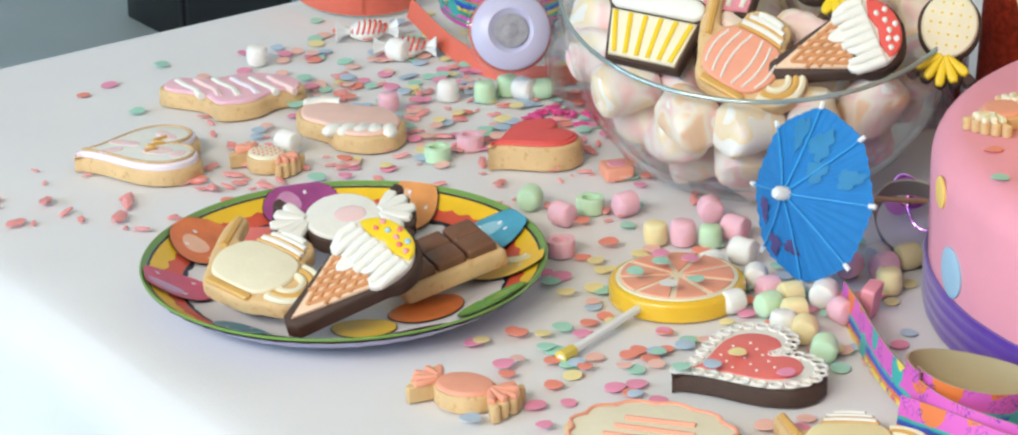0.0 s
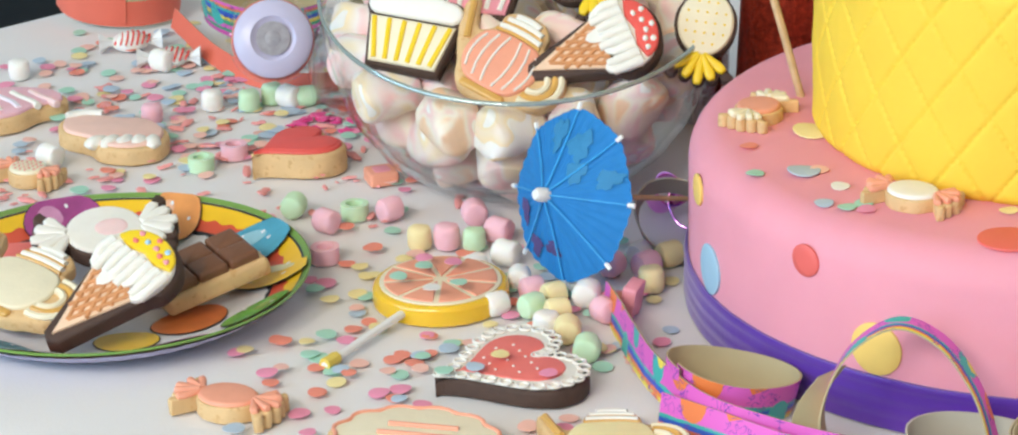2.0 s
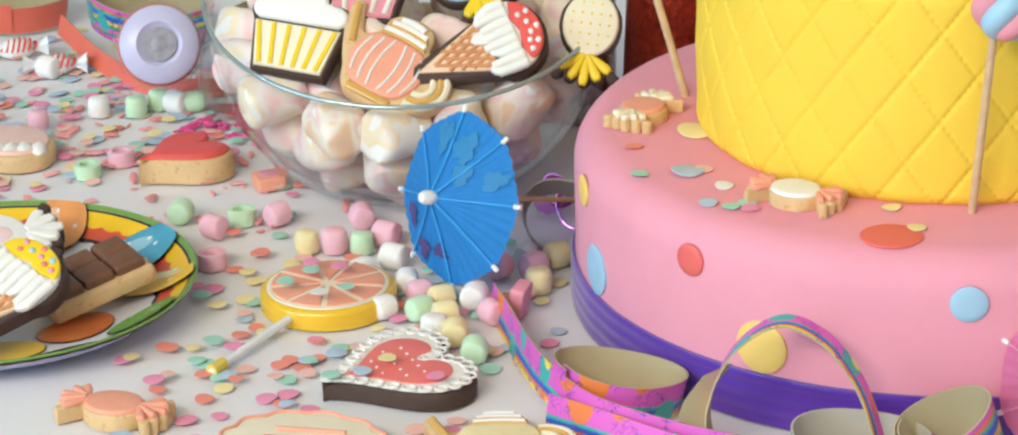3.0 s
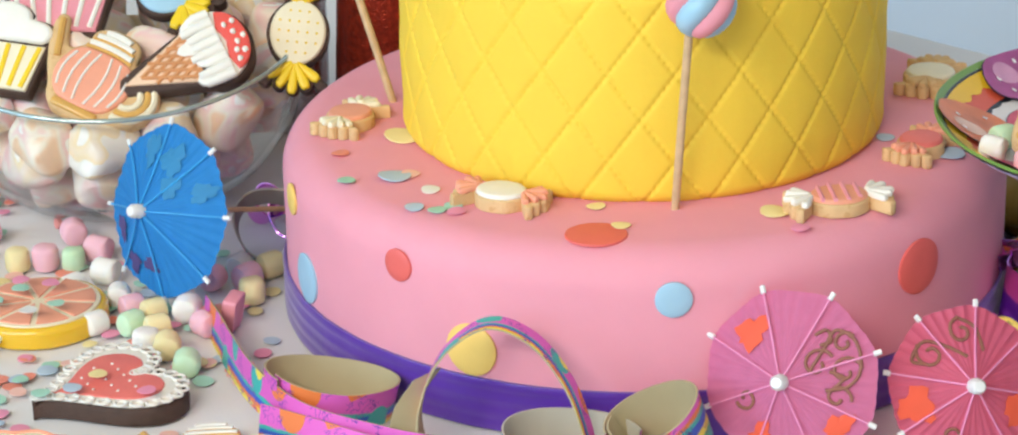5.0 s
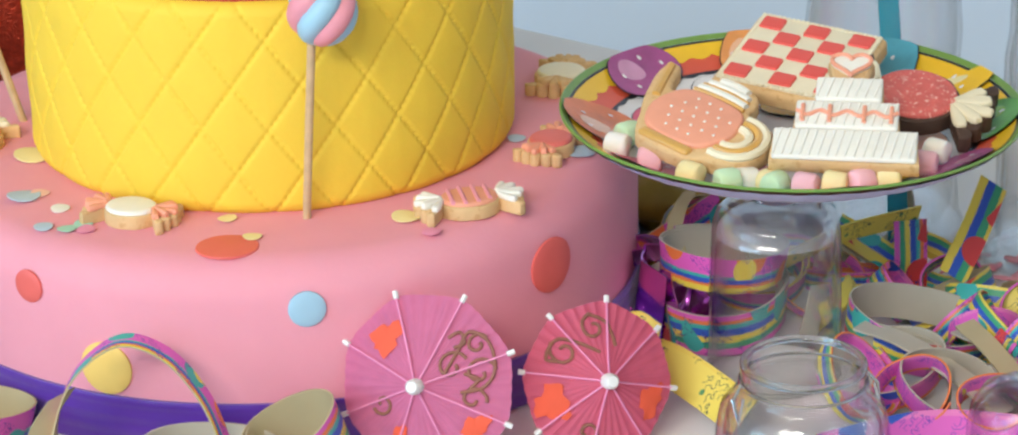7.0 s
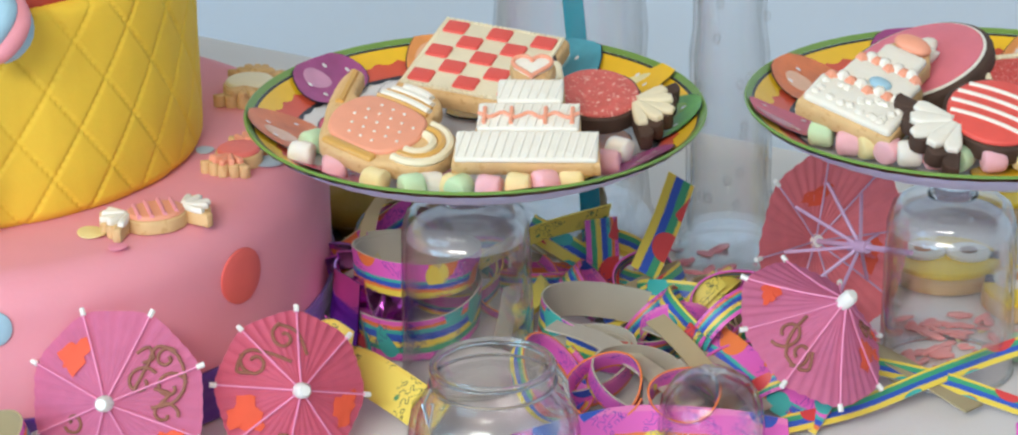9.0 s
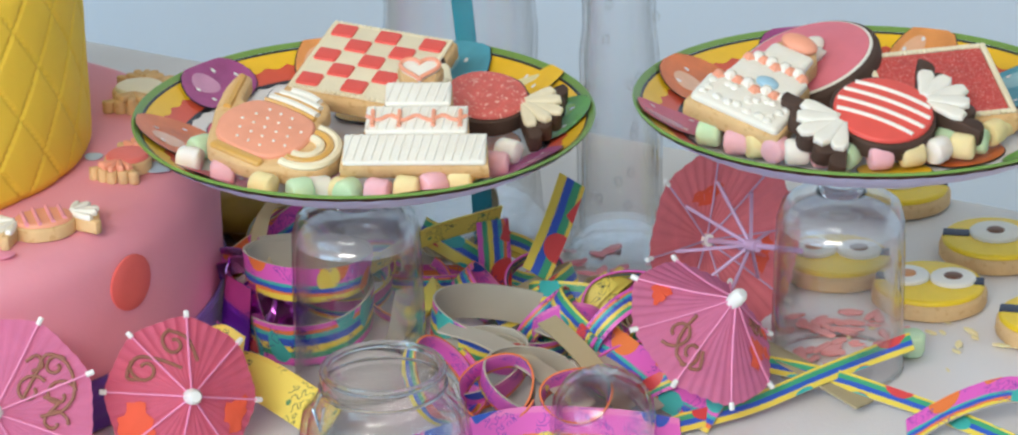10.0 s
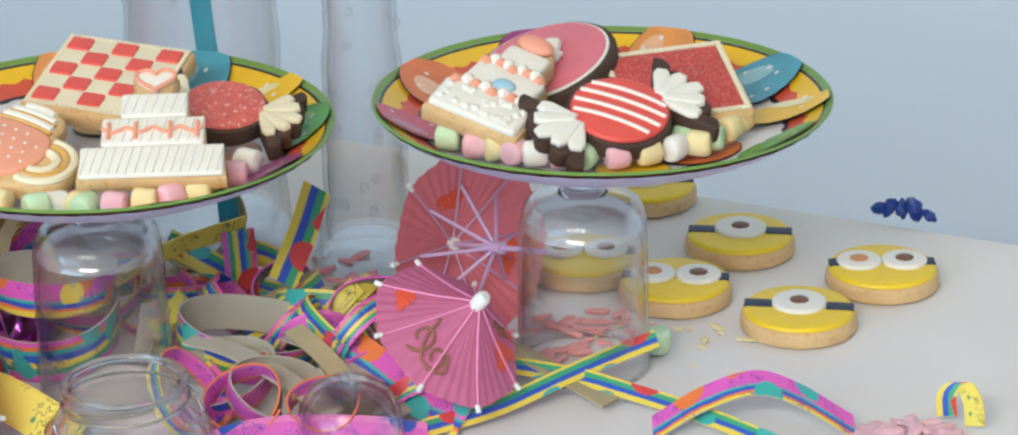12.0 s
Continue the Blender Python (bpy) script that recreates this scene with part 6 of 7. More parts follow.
# round the raised plates
flat_streamer("yellow printed paper strip standing in a curl", [(0.156, 1.630, 0.022), (0.170, 1.616, 0.022), (0.184, 1.602, 0.017), (0.196, 1.588, 0.012), (0.203, 1.570, 0.012)], 0.022, S_YELLOW, PAPER_PALE, (0.55, 0.25, 0.6))
flat_streamer("yellow printed paper strip lying beside an umbrella", [(0.150, 1.640, 0.034), (0.158, 1.632, 0.038), (0.167, 1.624, 0.034)], 0.011, S_YELLOW, PAPER_PALE, (0.2, 0.3, 0.8))
coil("rolled multicoloured paper streamer under the raised plate", 0.2070, 1.700, 0.034, 0.024, 2.6, S_MIX, PAPER_PALE, (3, -3), 1.0, 0.004, 0.10)
coil("second roll of multicoloured paper streamer lying on the first", 0.2100, 1.702, 0.031, 0.018, 2.2, S_RAINBOW, PAPER_PALE, (-6, 4), 0.95, 0.003, 0.08, 60, 0.026)
flat_streamer("tan paper strip curving down beside the roll", [(0.197, 1.738, 0.066), (0.190, 1.735, 0.056), (0.187, 1.728, 0.042), (0.193, 1.720, 0.030), (0.206, 1.712, 0.024)], 0.009, PAPER_BACK, PAPER_BACK, (1, 0.2, 0.1))
flat_streamer("purple and blue paper strip slanting behind the roll", [(0.160, 1.738, 0.022), (0.185, 1.745, 0.036), (0.215, 1.752, 0.052)], 0.020, S_RAINBOW, PAPER_BACK, (-0.3, -0.3, 0.9))
flat_streamer("pale-backed paper strip hanging inside the curls", [(0.258, 1.682, 0.032), (0.255, 1.680, 0.018), (0.251, 1.678, 0.003)], 0.010, PAPER_PALE, PAPER_PALE, (1, 0.1, 0))
coil("rolled striped streamer standing behind the glass", 0.2080, 1.755, 0.026, 0.020, 1.2, S_BLUE, PAPER_BACK, (70, 20), 1.0)
coil("pale-backed paper streamer in a wide loop", 0.3050, 1.648, 0.036, 0.020, 1.3, S_MIX, PAPER_PALE, (10, 12), 0.7, 0.004, 0.1, 200)
coil("pink printed paper streamer in a loop", 0.2780, 1.612, 0.030, 0.014, 1.2, S_PINK, PAPER_PALE, (16, -8), 0.7, 0.004, 0.1)
coil("pink printed paper streamer in a low loop", 0.3050, 1.585, 0.024, 0.014, 1.1, S_PINK, PAPER_PALE, (30, 12), 0.8, 0.002)
random.seed(33)
LABELS = {0: "rainbow-striped paper streamer in a loose tangle", 1: "blue and yellow paper streamer in a loose tangle", 2: "pink printed paper streamer in a loose tangle", 3: "multicoloured paper streamer in a loose tangle", 4: "yellow printed paper streamer in a loose tangle"}
spots = [(0.350, 1.676), (0.372, 1.650), (0.338, 1.640), (0.362, 1.618), (0.330, 1.690), (0.395, 1.672), (0.268, 1.690), (0.282, 1.730), (0.325, 1.735), (0.250, 1.760), (0.190, 1.780), (0.358, 1.590), (0.260, 1.590), (0.232, 1.742), (0.376, 1.700), (0.300, 1.700), (0.388, 1.630), (0.215, 1.800), (0.262, 1.720), (0.330, 1.655), (0.345, 1.660), (0.375, 1.690), (0.360, 1.665), (0.335, 1.712), (0.300, 1.745), (0.290, 1.580), (0.325, 1.565), (0.375, 1.575), (0.350, 1.640), (0.400, 1.650)]
for k, (x, y) in enumerate(spots):
    s = (1, 3, 2, 3, 1, 0, 4, 3)[k % 8]
    coil(LABELS[s], x, y, random.uniform(0.014, 0.026), random.uniform(0.009, 0.014), random.uniform(0.8, 1.8), STREAMERS[s], (STREAMERS[(s + 3) % 4], STREAMERS[s], STREAMERS[(s + 1) % 4], STREAMERS[s], PAPER_BACK)[k % 5], (random.uniform(-60, 60), random.uniform(-50, 50)), random.uniform(0.7, 1.0), 0.004, random.uniform(0, 0.3), random.uniform(0, 360))
flat_streamer("striped paper streamer standing slanted by the tall vase", [(0.330, 1.690, 0.030), (0.345, 1.706, 0.050), (0.357, 1.720, 0.070)], 0.016, S_BLUE, S_BLUE, (0.8, -0.3, -0.5))
flat_streamer("yellow printed paper strip bridging the curls", [(0.236, 1.712, 0.030), (0.275, 1.716, 0.046), (0.318, 1.724, 0.052)], 0.014, S_YELLOW, S_YELLOW, (0.1, -0.4, 0.9))
flat_streamer("striped streamer hanging upright by the raised plate", [(0.312, 1.712, 0.003), (0.313, 1.716, 0.028), (0.313, 1.722, 0.050)], 0.018, S_MIX, S_MIX, (1, 0.1, 0))
flat_streamer("pale-backed paper strip across the curls", [(0.322, 1.632, 0.026), (0.336, 1.612, 0.025), (0.352, 1.584, 0.018), (0.366, 1.560, 0.008)], 0.014, PAPER_PALE, PAPER_PALE)
flat_streamer("tan-backed paper strip lying across the curls", [(0.270, 1.630, 0.032), (0.290, 1.612, 0.030), (0.312, 1.586, 0.022), (0.330, 1.562, 0.012)], 0.014, PAPER_PALE, PAPER_PALE)
flat_streamer("long tan-backed paper strip fanning over the curls", [(0.322, 1.622, 0.034), (0.332, 1.602, 0.028), (0.342, 1.580, 0.018), (0.350, 1.562, 0.008)], 0.011, PAPER_BACK, PAPER_BACK, (0.9, 0.3, 0.2))
flat_streamer("pink, orange and blue paper strip running under an umbrella", [(0.340, 1.612, 0.030), (0.354, 1.596, 0.024), (0.372, 1.568, 0.014), (0.392, 1.545, 0.008)], 0.020, S_RAINBOW, PAPER_PALE, (0.55, 0.35, 0.6))
flat_streamer("orange and blue paper strip on edge", [(0.342, 1.638, 0.030), (0.348, 1.616, 0.018), (0.352, 1.596, 0.006)], 0.012, S_MIX, PAPER_PALE, (0.8, 0.2, 0.4))
flat_streamer("blue, yellow and green paper streamer lying crosswise", [(0.370, 1.545, 0.006), (0.410, 1.552, 0.009), (0.450, 1.566, 0.014), (0.480, 1.575, 0.018), (0.503, 1.579, 0.022)], 0.0095, S_BLUE, PAPER_PALE, (-0.1, 0.6, 0.65))
flat_streamer("blue and yellow paper streamer crossing another", [(0.385, 1.622, 0.012), (0.450, 1.574, 0.012), (0.480, 1.545, 0.010), (0.510, 1.508, 0.008), (0.535, 1.470, 0.006)], 0.0095, S_BLUE, PAPER_PALE, (0.35, 0.5, 0.5))
flat_streamer("tan paper strip under the umbrella", [(0.428, 1.610, 0.016), (0.448, 1.578, 0.012), (0.468, 1.545, 0.006)], 0.013, PAPER_BACK, PAPER_BACK)
flat_streamer("wavy purple and pink paper streamer on the cloth", [(0.480, 1.515, 0.004), (0.505, 1.512, 0.018), (0.530, 1.506, 0.026), (0.550, 1.498, 0.020), (0.575, 1.486, 0.004)], 0.015, S_RAINBOW, PAPER_PALE, (0.2, 0.8, 0.45))
flat_streamer("yellow and blue paper curl at the end of the cloth", [(0.634, 1.474, 0.002), (0.633, 1.476, 0.015), (0.628, 1.480, 0.024), (0.622, 1.482, 0.018), (0.622, 1.481, 0.006)], 0.010, S_BLUE, S_YELLOW, (0.6, -0.4, 0.1))
flat_streamer("magenta printed paper strip in front of the jars", [(0.235, 1.548, 0.004), (0.290, 1.556, 0.010), (0.340, 1.548, 0.008), (0.372, 1.540, 0.003)], 0.016, S_PINK, PAPER_PALE, (0.05, 0.5, 0.6))

# behind, towards the far corner of the table
coil("coral paper garland in a loose loop", -0.672, 2.178, 0.042, 0.020, 1.8, RUBBER, PAPER_BACK, (4, 4), 0.6, 0.006, 0.1)
coil("multicoloured paper streamer rolled beside a jar", -0.560, 2.150, 0.040, 0.020, 2.0, S_MIX, PAPER_BACK, (6, 8), 0.7, 0.012, 0.1)
coil("multicoloured streamer rolled behind the glass bowl", -0.440, 2.060, 0.038, 0.022, 1.8, S_RAINBOW, PAPER_BACK, (30, 8), 0.8, 0.02, 0.2)
flat_streamer("coral paper strip curving round the jar lid", [(-0.620, 2.140, 0.016), (-0.575, 2.085, 0.008), (-0.535, 2.052, 0.006), (-0.495, 2.046, 0.006), (-0.465, 2.060, 0.010)], 0.014, RUBBER, PAPER_BACK, (0.1, 0.5, 0.8))

# ---- metallic foil curls ----
for x, y, r, tl in ((0.170, 1.706, 0.024, (40, -20)), (0.172, 1.726, 0.022, (50, 20)), (0.184, 1.698, 0.018, (20, 60)), (0.196, 1.735, 0.020, (70, 40)), (-0.226, 1.842, 0.013, (60, 10)), (-0.245, 1.862, 0.010, (30, 40))):
    ob = coil("shiny magenta foil curl catching the light", x, y, r, 0.014, 1.2, FOIL, FOIL, tl, 1.0, 0.004)
    ob.name = "foil_curl"
    tagged(ob, "", "foil", "foil curls")

wrap = [(0.2070 + 0.041 * math.cos(radians(a)), 1.700 + 0.041 * math.sin(radians(a)), 0.0) for a in range(158, 222, 4)]
fw = strip([Vector(p) + Vector((0, 0, 0.024)) for i, p in enumerate(wrap)], [(0.003, 0.004, 0.017)] * len(wrap))
for v in fw.verts:
    v.co += Vector((noise.noise(v.co * 45), noise.noise(v.co * 45 + Vector((9, 0, 0))), 0)) * 0.004
foil_sheet = new("foil_curl", mesh_of("foil_curl", fw, [FOIL, FOIL]))
tagged(foil_sheet, "crumpled sheet of magenta foil wrapped round a roll", "foil", "foil curls")

# ---- jars and vases ----
def swing_jar(x, y, label, turn=0.0, s=1.0, lid=None):
    j = thing("swing_top_jar", pose(x, y, 0.0005, 0, 0, turn) @ Matrix.Scale(s, 4), label, "jar")
    outer = [(0, 0), (0.046, 0), (0.050, 0.004), (0.051, 0.045), (0.048, 0.060), (0.039, 0.070), (0.0355, 0.074), (0.0365, 0.079), (0.0370, 0.086), (0.0345, 0.088)]
    inner = [(0.0320, 0.086), (0.0318, 0.074), (0.036, 0.066), (0.0445, 0.057), (0.0470, 0.044), (0.0465, 0.008), (0.040, 0.005), (0, 0.005)]
    part("jar", lathe(outer + inner, 64), GLASS, j)
    part("lip", tube([(0.0348 * math.cos(a), 0.0348 * math.sin(a), 0.0868) for a in [2 * math.pi * k / 48 for k in range(48)]], 0.0024, 10, closed=True), SOLID, j, "thick rolled glass lip")
    part("wire", tube([(0.0372 * math.cos(a), 0.0372 * math.sin(a), 0.0765) for a in [2 * math.pi * k / 48 for k in range(48)]], 0.0010, 6, closed=True), CHROME, j)
    for sd in (1, -1):
        part("clasp", tube([(sd * 0.038, 0.0, 0.078), (sd * 0.044, -0.004, 0.071), (sd * 0.043, -0.012, 0.060), (sd * 0.040, -0.010, 0.074)], 0.0011, 6), CHROME, j)
    if lid:
        lm = pose(*lid)
        part("lid", lathe([(0, 0), (0.036, 0), (0.038, 0.003), (0.038, 0.008), (0.034, 0.012), (0.022, 0.0135), (0.018, 0.010), (0, 0.009)], 56), LAV_PLASTIC, j, "lavender lid swung open", lm)
        part("lid_knob", lathe([(0, 0.0135), (0.006, 0.0135), (0.010, 0.0115), (0.016, 0.0115), (0.0165, 0.0125), (0, 0.0126)], 40), mat("grey_lid_print", (0.35, 0.33, 0.36), 0.4, 0.3, 200), j, "", lm)
        part("lid_rim", tube([(0.041 * math.cos(a), 0.041 * math.sin(a), 0.002) for a in [2 * math.pi * k / 48 for k in range(48)]], 0.0028, 8, closed=True), GLASS, j, "clear glass edge of the lid", lm)
        part("seal", tube([(0.038 * math.cos(a), 0.038 * math.sin(a), -0.002) for a in [2 * math.pi * k / 48 for k in range(48)]], 0.0022, 8, closed=True), RUBBER, j, "coral rubber seal", lm)
    return j


swing_jar(0.2210, 1.507, "clear glass swing-top jar standing empty among the streamers", 10, 0.80)
swing_jar(-0.463, 2.030, "clear glass jar with its lavender lid swung open", 0, 0.66, (-0.0745, -0.0455, 0.0770, 66, -8, 20))


def dome_glass(x, y):
    g = thing("upturned_tumbler", pose(x, y, 0.0005), "small clear rounded glass upturned among the streamers", "glass")
    out = [(0.0260, 0.0), (0.0262, 0.014), (0.0245, 0.026), (0.019, 0.035), (0.010, 0.040), (0, 0.0412)]
    inn = [(0, 0.037), (0.009, 0.0362), (0.017, 0.0315), (0.0222, 0.0245), (0.0240, 0.014), (0.0240, 0.0)]
    part("bowl", lathe(inn + out, 56), GLASS, g)
    part("base", lathe([(0, 0.0365), (0.008, 0.0358), (0.014, 0.0335), (0.0135, 0.0372), (0.008, 0.0398), (0, 0.0405)], 40), GLASS, g, "thick glass base")


dome_glass(0.3330, 1.540)


def tall_vase(x, y, label, h, r0, r1, bubbles=0):
    v = thing("tall_vase", pose(x, y, 0.0005), label, "vase", "tall glass vases")
    n = 16
    out = [(r0 + 0.004, 0.0), (r0 + 0.005, 0.004), (r0 + 0.002, 0.010)] + [(r0 + (r1 - r0) * k / n + 0.0008 * math.sin(k * 2.1), 0.012 + (h - 0.012) * k / n) for k in range(1, n + 1)]
    inn = [(r - 0.0028, z) for r, z in out[:2:-1]] + [(r0 - 0.003, 0.016), (0, 0.014)]
    part("vase", lathe([(0, 0)] + out + inn, 56), GLASS, v)
    part("foot", lathe([(0, 0.001), (r0 + 0.003, 0.001), (r0 + 0.0035, 0.004), (r0 - 0.002, 0.010), (r0 - 0.006, 0.0125), (0, 0.012)], 56), GLASS, v, "thick glass foot")
    random.seed(4)
    for k in range(bubbles):
        a, z = random.uniform(-2.9, -0.2), random.uniform(0.02, h * 0.9)
        r = r0 + (r1 - r0) * (z - 0.012) / (h - 0.012)
        part("bubble", moved(blob(0.0022, 0.0022, 0.0030, 0.2, k, 2), pose(r * math.cos(a), r * math.sin(a), z)), GLASS, v)
    return v


tall_vase(0.3960, 1.776, "tall slender clear glass vase with small bubbles", 0.26, 0.026, 0.016, 26)
tall_vase(0.3180, 1.838, "wide tall clear glass vase behind the raised plate", 0.26, 0.044, 0.043, 14)
rb = thing("turquoise_ribbon", pose(0.318, 1.795, 0), "turquoise satin ribbon hanging upright behind the raised plate", "ribbon")
part("band", strip(smooth([(0.004, 0, 0.001), (0.000, 0.002, 0.08), (-0.006, 0.006, 0.16), (-0.012, 0.010, 0.25)]), [(0.0058, 0.001, 0)] * 31, 0.0006), [mat("turquoise_satin", (0.02, 0.34, 0.46), 0.35, 0.1, 60, 0.1)] * 2, rb)
gd = mat("gold_cord", (0.45, 0.30, 0.04), 0.35, 0.3, 90, 0.4, metal=0.6)
for x, y, r in ((0.192, 1.812, 0.030), (0.302, 1.800, 0.026), (0.150, 1.86, 0.04)):
    ob = coil("golden paper band standing in a loop behind the cake", x, y, r, 0.012, 1.0, gd, PAPER_BACK, (78, 20), 1.0)
    ob.name = "golden_band"
    tagged(ob, "", "band", "golden bands")
gp = thing("gold_paper", pose(0.192, 1.856, 0.0005, 0, 0, 20), "crumpled mustard-gold paper lying behind the cake", "paper")
part("sheet", moved(blob(0.055, 0.030, 0.030, 0.6, 2, 4), pose(0, 0, 0.024)), mat("mustard_paper", (0.42, 0.27, 0.03), 0.4, 0.25, 60, 0.8, 150), gp)
glit = mat("red_glitter", (0.50, 0.05, 0.02), 0.3, 0.7, 260, 1.0, 600, metal=0.7)
gb = thing("glitter_cone", pose(-0.185, 2.02, 0.0005), "red glittering paper cone standing behind the cake", "decoration")
part("cone", lathe([(0.034, 0), (0.0335, 0.03), (0.030, 0.10), (0.026, 0.18), (0, 0.185)], 40), glit, gb)
sv = mat("silver_tinsel", (0.6, 0.58, 0.62), 0.25, 0.5, 300, 1.0, 500, metal=1.0)
tb = thing("tinsel_tube", pose(-0.245, 2.03, 0.0005), "silver tinsel tube standing behind the glass bowl", "decoration")
part("tube", lathe([(0, 0), (0.020, 0), (0.021, 0.05), (0.0205, 0.20), (0, 0.201)], 36, 0.03, 9), sv, tb)

# small wrapped sweets with striped foil
def wrapped_sweet(x, y, a, label):
    w = thing("wrapped_sweet", pose(x, y, 0.0005, 0, 0, a) @ Matrix.Scale(0.85, 4), label, "sweet")
    part("body", moved(blob(0.015, 0.010, 0.008, 0.12, x * 9), pose(0, 0, 0.008)), M_WHITE, w)
    for k in range(-3, 4):
        pts = [(0.0043 * k + 0.003 * math.sin(t), 0.0102 * math.cos(t) * math.sqrt(max(0.05, 1 - (k / 3.6) ** 2)), 0.008 + 0.0083 * math.sin(t) * math.sqrt(max(0.05, 1 - (k / 3.6) ** 2))) for t in [j * math.pi / 8 for j in range(9)]]
        part("stripe", tube(pts, 0.0009, 6), RED, w)
    for s in (1, -1):
        part("twist", lathe([(0.002, 0), (0.004, 0.006), (0.008, 0.012)], 20, 0.15, 7), TIP, w, "", pose(s * 0.013, 0, 0.008, 0, 90 * s, 0))


wrapped_sweet(-0.643, 2.112, 20, "red and white striped wrapped sweet")
wrapped_sweet(-0.607, 2.082, 12, "red and white striped wrapped sweet")

# pink sugar crumbs and shreds
def crumbs(label, x0, y0, rx, ry, n, material, seed, size=0.004):
    random.seed(seed)
    bm = bmesh.new()
    for k in range(n):
        a, q = random.uniform(0, 6.28), math.sqrt(random.random())
        s = random.uniform(0.4, 1.3) * size
        x, y = x0 + rx * q * math.cos(a), y0 + ry * q * math.sin(a)
        m = pose(x, y, s * 0.45, random.uniform(-12, 12), random.uniform(-12, 12), random.uniform(0, 360))
        ret = bmesh.ops.create_icosphere(bm, subdivisions=1, radius=1)
        for v in ret["verts"]:
            c = v.co * (1 + 0.35 * noise.noise(v.co * 2 + Vector((k, 0, 0))))
            v.co = m @ Vector((c.x * s * 1.7, c.y * s * 0.75, c.z * s * 0.32))
    ob = new("sugar_crumbs", mesh_of("sugar_crumbs", bm, material, False))
    tagged(ob, label, "crumbs", "", "stuff")


PETAL = mat("pink_sugar", (0.86, 0.34, 0.32), 0.6, 0.1, 200, 0.2)
crumbs("broken pink sugar crumbs on the cloth under the glass", 0.478, 1.636, 0.045, 0.035, 60, PETAL, 3)
crumbs("pale biscuit crumbs scattered near the yellow cookies", 0.53, 1.620, 0.05, 0.035, 16, M_YELLOW, 4, 0.003)
crumbs("heap of pink sugar crumbs at the end of the cloth", 0.592, 1.474, 0.030, 0.016, 70, M_PINK, 5, 0.0045)
crumbs("coral sugar shreds scattered over the cloth", -0.52, 1.93, 0.19, 0.14, 190, PETAL, 6, 0.0036)
crumbs("coral sugar shreds in small heaps by the plate", -0.685, 1.805, 0.11, 0.07, 46, PETAL, 7, 0.0046)
crumbs("bright pink tinsel shreds by the jar", -0.455, 1.985, 0.045, 0.018, 50, mat("magenta_shreds", (0.75, 0.06, 0.25), 0.4), 8, 0.004)
crumbs("sheer pink shreds behind the raised plates", 0.36, 1.735, 0.07, 0.05, 60, ROSE, 9, 0.004)

# a small blue bow at the far edge of the cloth
bow = thing("blue_bow", pose(0.706, 1.740, 0.0005, 0, 0, -40), "small bright blue ribbon bow at the cloth's far edge", "bow")
bl = mat("blue_satin", (0.01, 0.04, 0.26), 0.4, 0.1, 60, 0.1)
for k, (dx, dz, a, s) in enumerate(((-0.007, 0.006, 30, 0.6), (0.007, 0.007, -30, 0.7), (0, 0.006, 0, 0.6), (-0.015, 0.004, 60, 0.45), (0.016, 0.004, -60, 0.45))):
    part("loop", moved(blob(0.007 * s, 0.006 * s, 0.010 * s, 0.5, k), pose(dx, 0, dz, 0, a, 0)), bl, bow)

# dark low cabinet by the far wall
cab = thing("low_cabinet", Matrix.Translation((-1.575, 4.30, -0.75)) @ Matrix.Rotation(math.atan2(-0.656, 0.755), 4, "Z"), "low black cabinet standing on the floor by the wall", "cabinet")
blk = mat("black_lacquer", (0.015, 0.016, 0.017), 0.4, 0.2, 20, 0.1)
part("body", slab(box_pts(0.17, 0.20, 0.01), 0.35, 0.006), blk, cab)
part("door", moved(slab(box_pts(0.012, 0.18, 0.004), 0.31, 0.003), pose(0.088, 0, 0.02)), blk, cab)

# ---- confetti ----
CONF = [mat("confetti_" + n, c, 0.7, 0.06, 200, 0.1) for n, c in (("pink", (0.84, 0.30, 0.44)), ("mint", (0.38, 0.66, 0.52)), ("blue", (0.46, 0.57, 0.68)), ("coral", (0.86, 0.28, 0.20)), ("yellow", (0.86, 0.72, 0.34)), ("peach", (0.88, 0.52, 0.44)), ("white", (0.80, 0.78, 0.74)))]
CNAMES = ("bright pink", "mint green", "pale blue", "coral red", "soft yellow", "peach", "white")
CMESH = []
for cm in CONF:
    bm = slab(ellipse(0.0054, 0.0054, 16), 0.0004, 0.0001)
    for v in bm.verts:
        v.co.z += 0.0006 * (v.co.x / 0.0054) ** 2
    CMESH.append(mesh_of("confetti", bm, cm))


def confetti(x, y, k, z=0.0006, s=1.0):
    ob = new("confetti", CMESH[k])
    ob.matrix_basis = pose(x, y, z, random.uniform(-4, 4), random.uniform(-4, 4), random.uniform(0, 360)) @ Matrix.Scale(s, 4)
    tagged(ob, CNAMES[k] + " round paper confetti lying flat", "confetti", "round confetti")


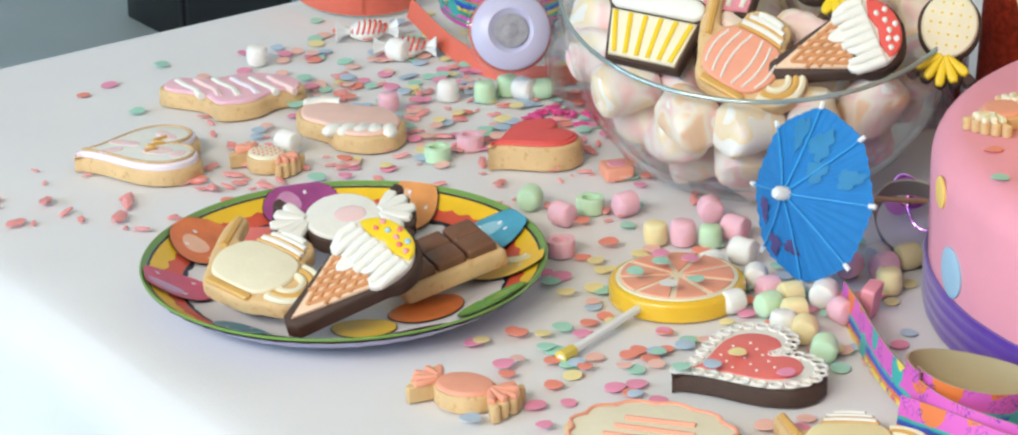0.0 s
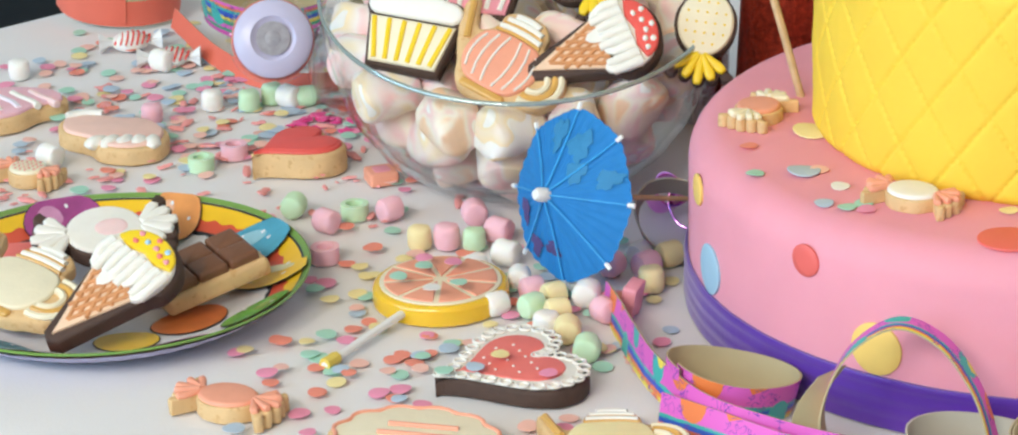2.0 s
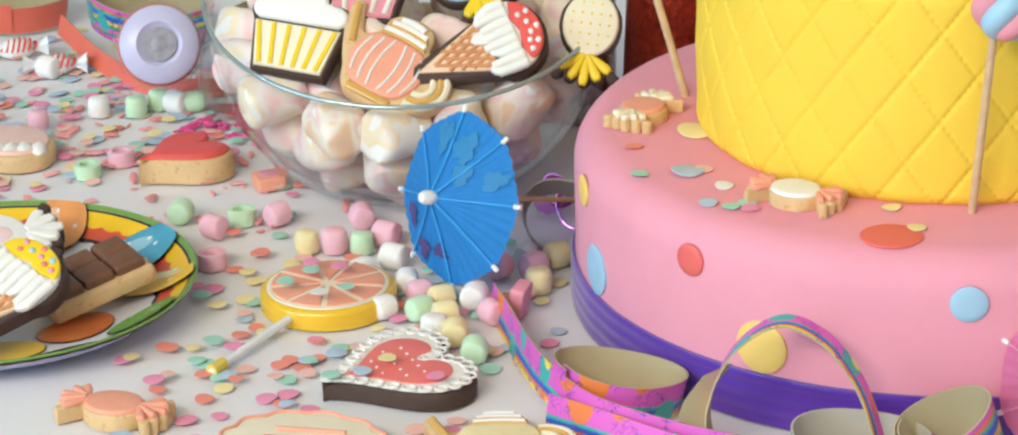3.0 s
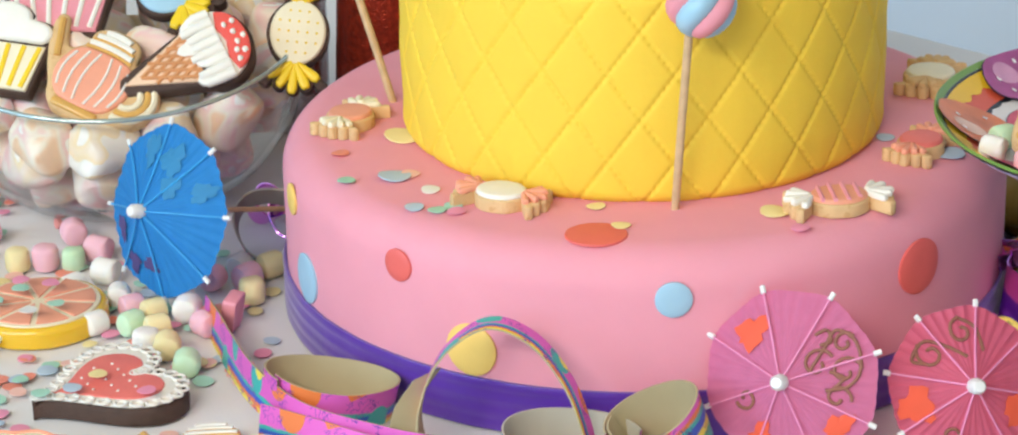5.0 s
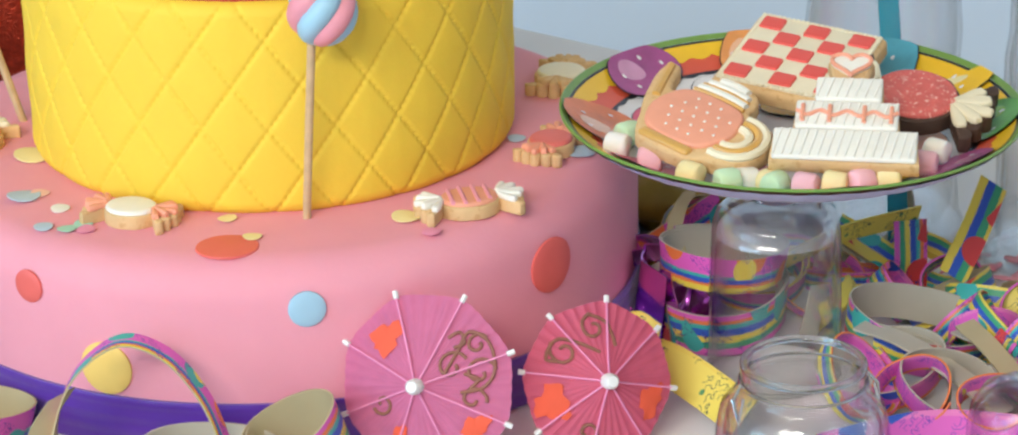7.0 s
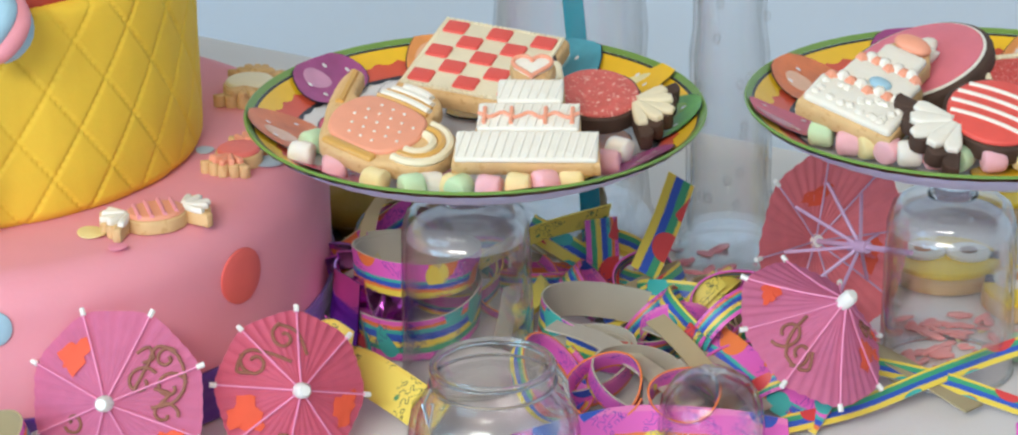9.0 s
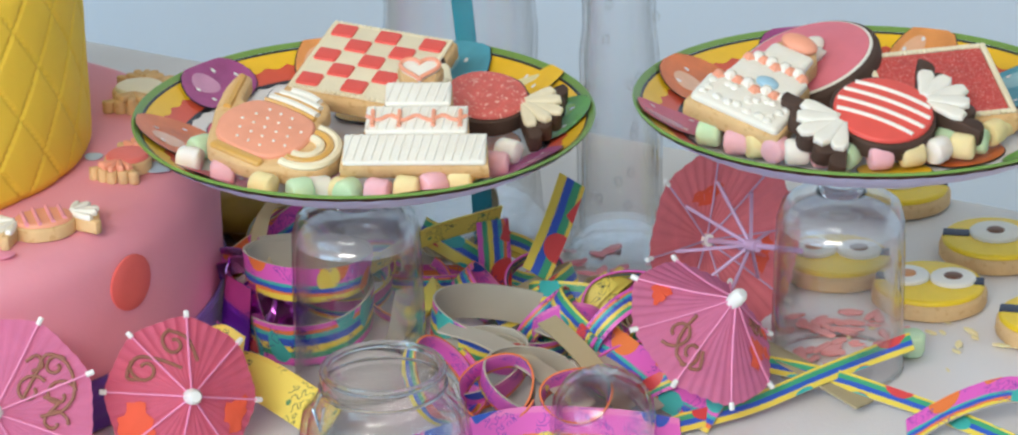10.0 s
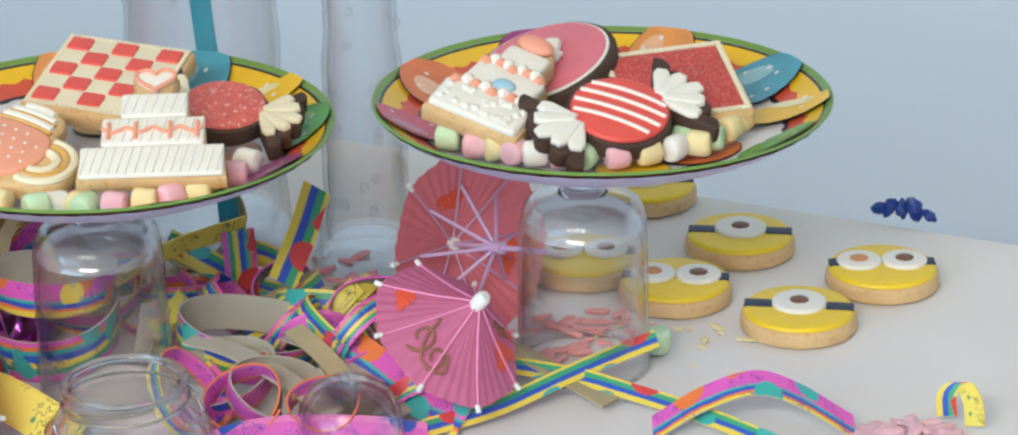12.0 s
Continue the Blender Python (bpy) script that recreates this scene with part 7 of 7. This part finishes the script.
random.seed(77)
blocked = [(-0.533, 1.699, 0.108), (CX, CY, 0.205), (BX, BY, 0.060), (-0.3515, 1.712, 0.040), (-0.294, 1.61, 0.04), (-0.326, 1.532, 0.04), (-0.7125, 1.852, 0.04), (-0.692, 1.968, 0.04), (-0.601, 1.93, 0.038), (-0.482, 1.905, 0.026), (-0.43, 1.571, 0.024), (-0.634, 1.866, 0.02)]
count = 0
tries = 0
while count < 285 and tries < 5000:
    tries += 1
    if random.random() < 0.46:
        x, y = random.gauss(-0.36, 0.075), random.gauss(1.69, 0.085)
        k = random.choice((0, 1, 1, 1, 2, 3, 3, 0, 4, 5))
    else:
        x, y = random.gauss(-0.57, 0.09), random.gauss(2.02, 0.085)
        k = random.choice((0, 1, 1, 2, 2, 3, 0, 4, 5, 5))
    rel = Vector((x, y, 0)) - CORNER
    if rel.dot(ALONG) < 0.03 or rel.dot(ACROSS) < 0.03 or rel.dot(ACROSS) > 0.92:
        continue
    if any(math.hypot(x - a, y - b) < r for a, b, r in blocked):
        continue
    confetti(x, y, k, 0.0006 + 0.00001 * count, random.uniform(0.75, 1.08))
    count += 1
for x, y, k, s in ((-0.1823, 1.7168, 3, 0.9), (-0.1753, 1.6778, 1, 0.9), (-0.1509, 1.6834, 2, 1.6), (-0.143, 1.687, 5, 0.9), (-0.1376, 1.6414, 2, 0.9), (-0.1259, 1.6376, 1, 0.9), (-0.1161, 1.6356, 0, 0.9), (-0.118, 1.642, 1, 0.9), (-0.0468, 1.6421, 4, 0.9), (-0.034, 1.617, 4, 0.9), (0.0538, 1.6137, 0, 0.9), (0.042, 1.634, 4, 1.4),
                   (0.1039, 1.7379, 2, 0.9), (0.1358, 1.7129, 2, 1.4), (-0.1506, 1.7417, 4, 2.0), (-0.19, 1.755, 6, 0.9), (-0.108, 1.69, 6, 0.9), (-0.13, 1.86, 1, 1.2), (-0.15, 1.84, 3, 0.9), (0.14, 1.79, 1, 0.9), (0.135, 1.85, 2, 0.9), (-0.131, 1.665, 6, 0.9)):
    confetti(x, y, k, H1 + 0.0008, s)
for x, y, k in ((-0.36, 1.724, 1), (-0.371, 1.708, 1), (-0.345, 1.731, 0), (-0.337, 1.704, 1), (-0.350, 1.695, 6), (-0.362, 1.735, 0)):
    confetti(x, y, k, 0.0195, 0.9)
for x, y, k in ((-0.300, 1.622, 4), (-0.31, 1.606, 2), (-0.325, 1.60, 1), (-0.272, 1.603, 0)):
    confetti(x, y, k, 0.0165, 0.9)


def confetti_drift(k, seed, n, x0, y0, sx, sy):
    """Paper dots of one colour strewn thickly over the far part of the cloth."""
    random.seed(seed)
    bm = bmesh.new()
    for q in range(n):
        x, y = random.gauss(x0, sx), random.gauss(y0, sy)
        rel = Vector((x, y, 0)) - CORNER
        if rel.dot(ALONG) < 0.03 or not 0.03 < rel.dot(ACROSS) < 0.92 or any(math.hypot(x - a, y - b) < r for a, b, r in blocked):
            continue
        m = pose(x, y, 0.0012 + 0.00001 * q, random.uniform(-7, 7), random.uniform(-7, 7), 0)
        r = random.uniform(0.0040, 0.0056)
        top = [bm.verts.new(m @ Vector((r * math.cos(i * math.pi / 6), r * math.sin(i * math.pi / 6), 0.0003))) for i in range(12)]
        low = [bm.verts.new(m @ Vector((r * math.cos(i * math.pi / 6), r * math.sin(i * math.pi / 6), 0))) for i in range(12)]
        bm.faces.new(top)
        for i in range(12):
            bm.faces.new((low[i], low[(i + 1) % 12], top[(i + 1) % 12], top[i]))
    ob = new("confetti_drift", mesh_of("confetti_drift", bm, CONF[k], False))
    tagged(ob, CNAMES[k] + " paper confetti strewn thickly over the cloth", "confetti", "", "stuff")


for k, n in ((0, 30), (1, 22), (2, 28), (3, 18), (4, 16), (5, 34)):
    confetti_drift(k, 200 + k, n, -0.55, 2.06, 0.085, 0.085)
    confetti_drift(k, 300 + k, n // 3, -0.27, 1.68, 0.05, 0.07)
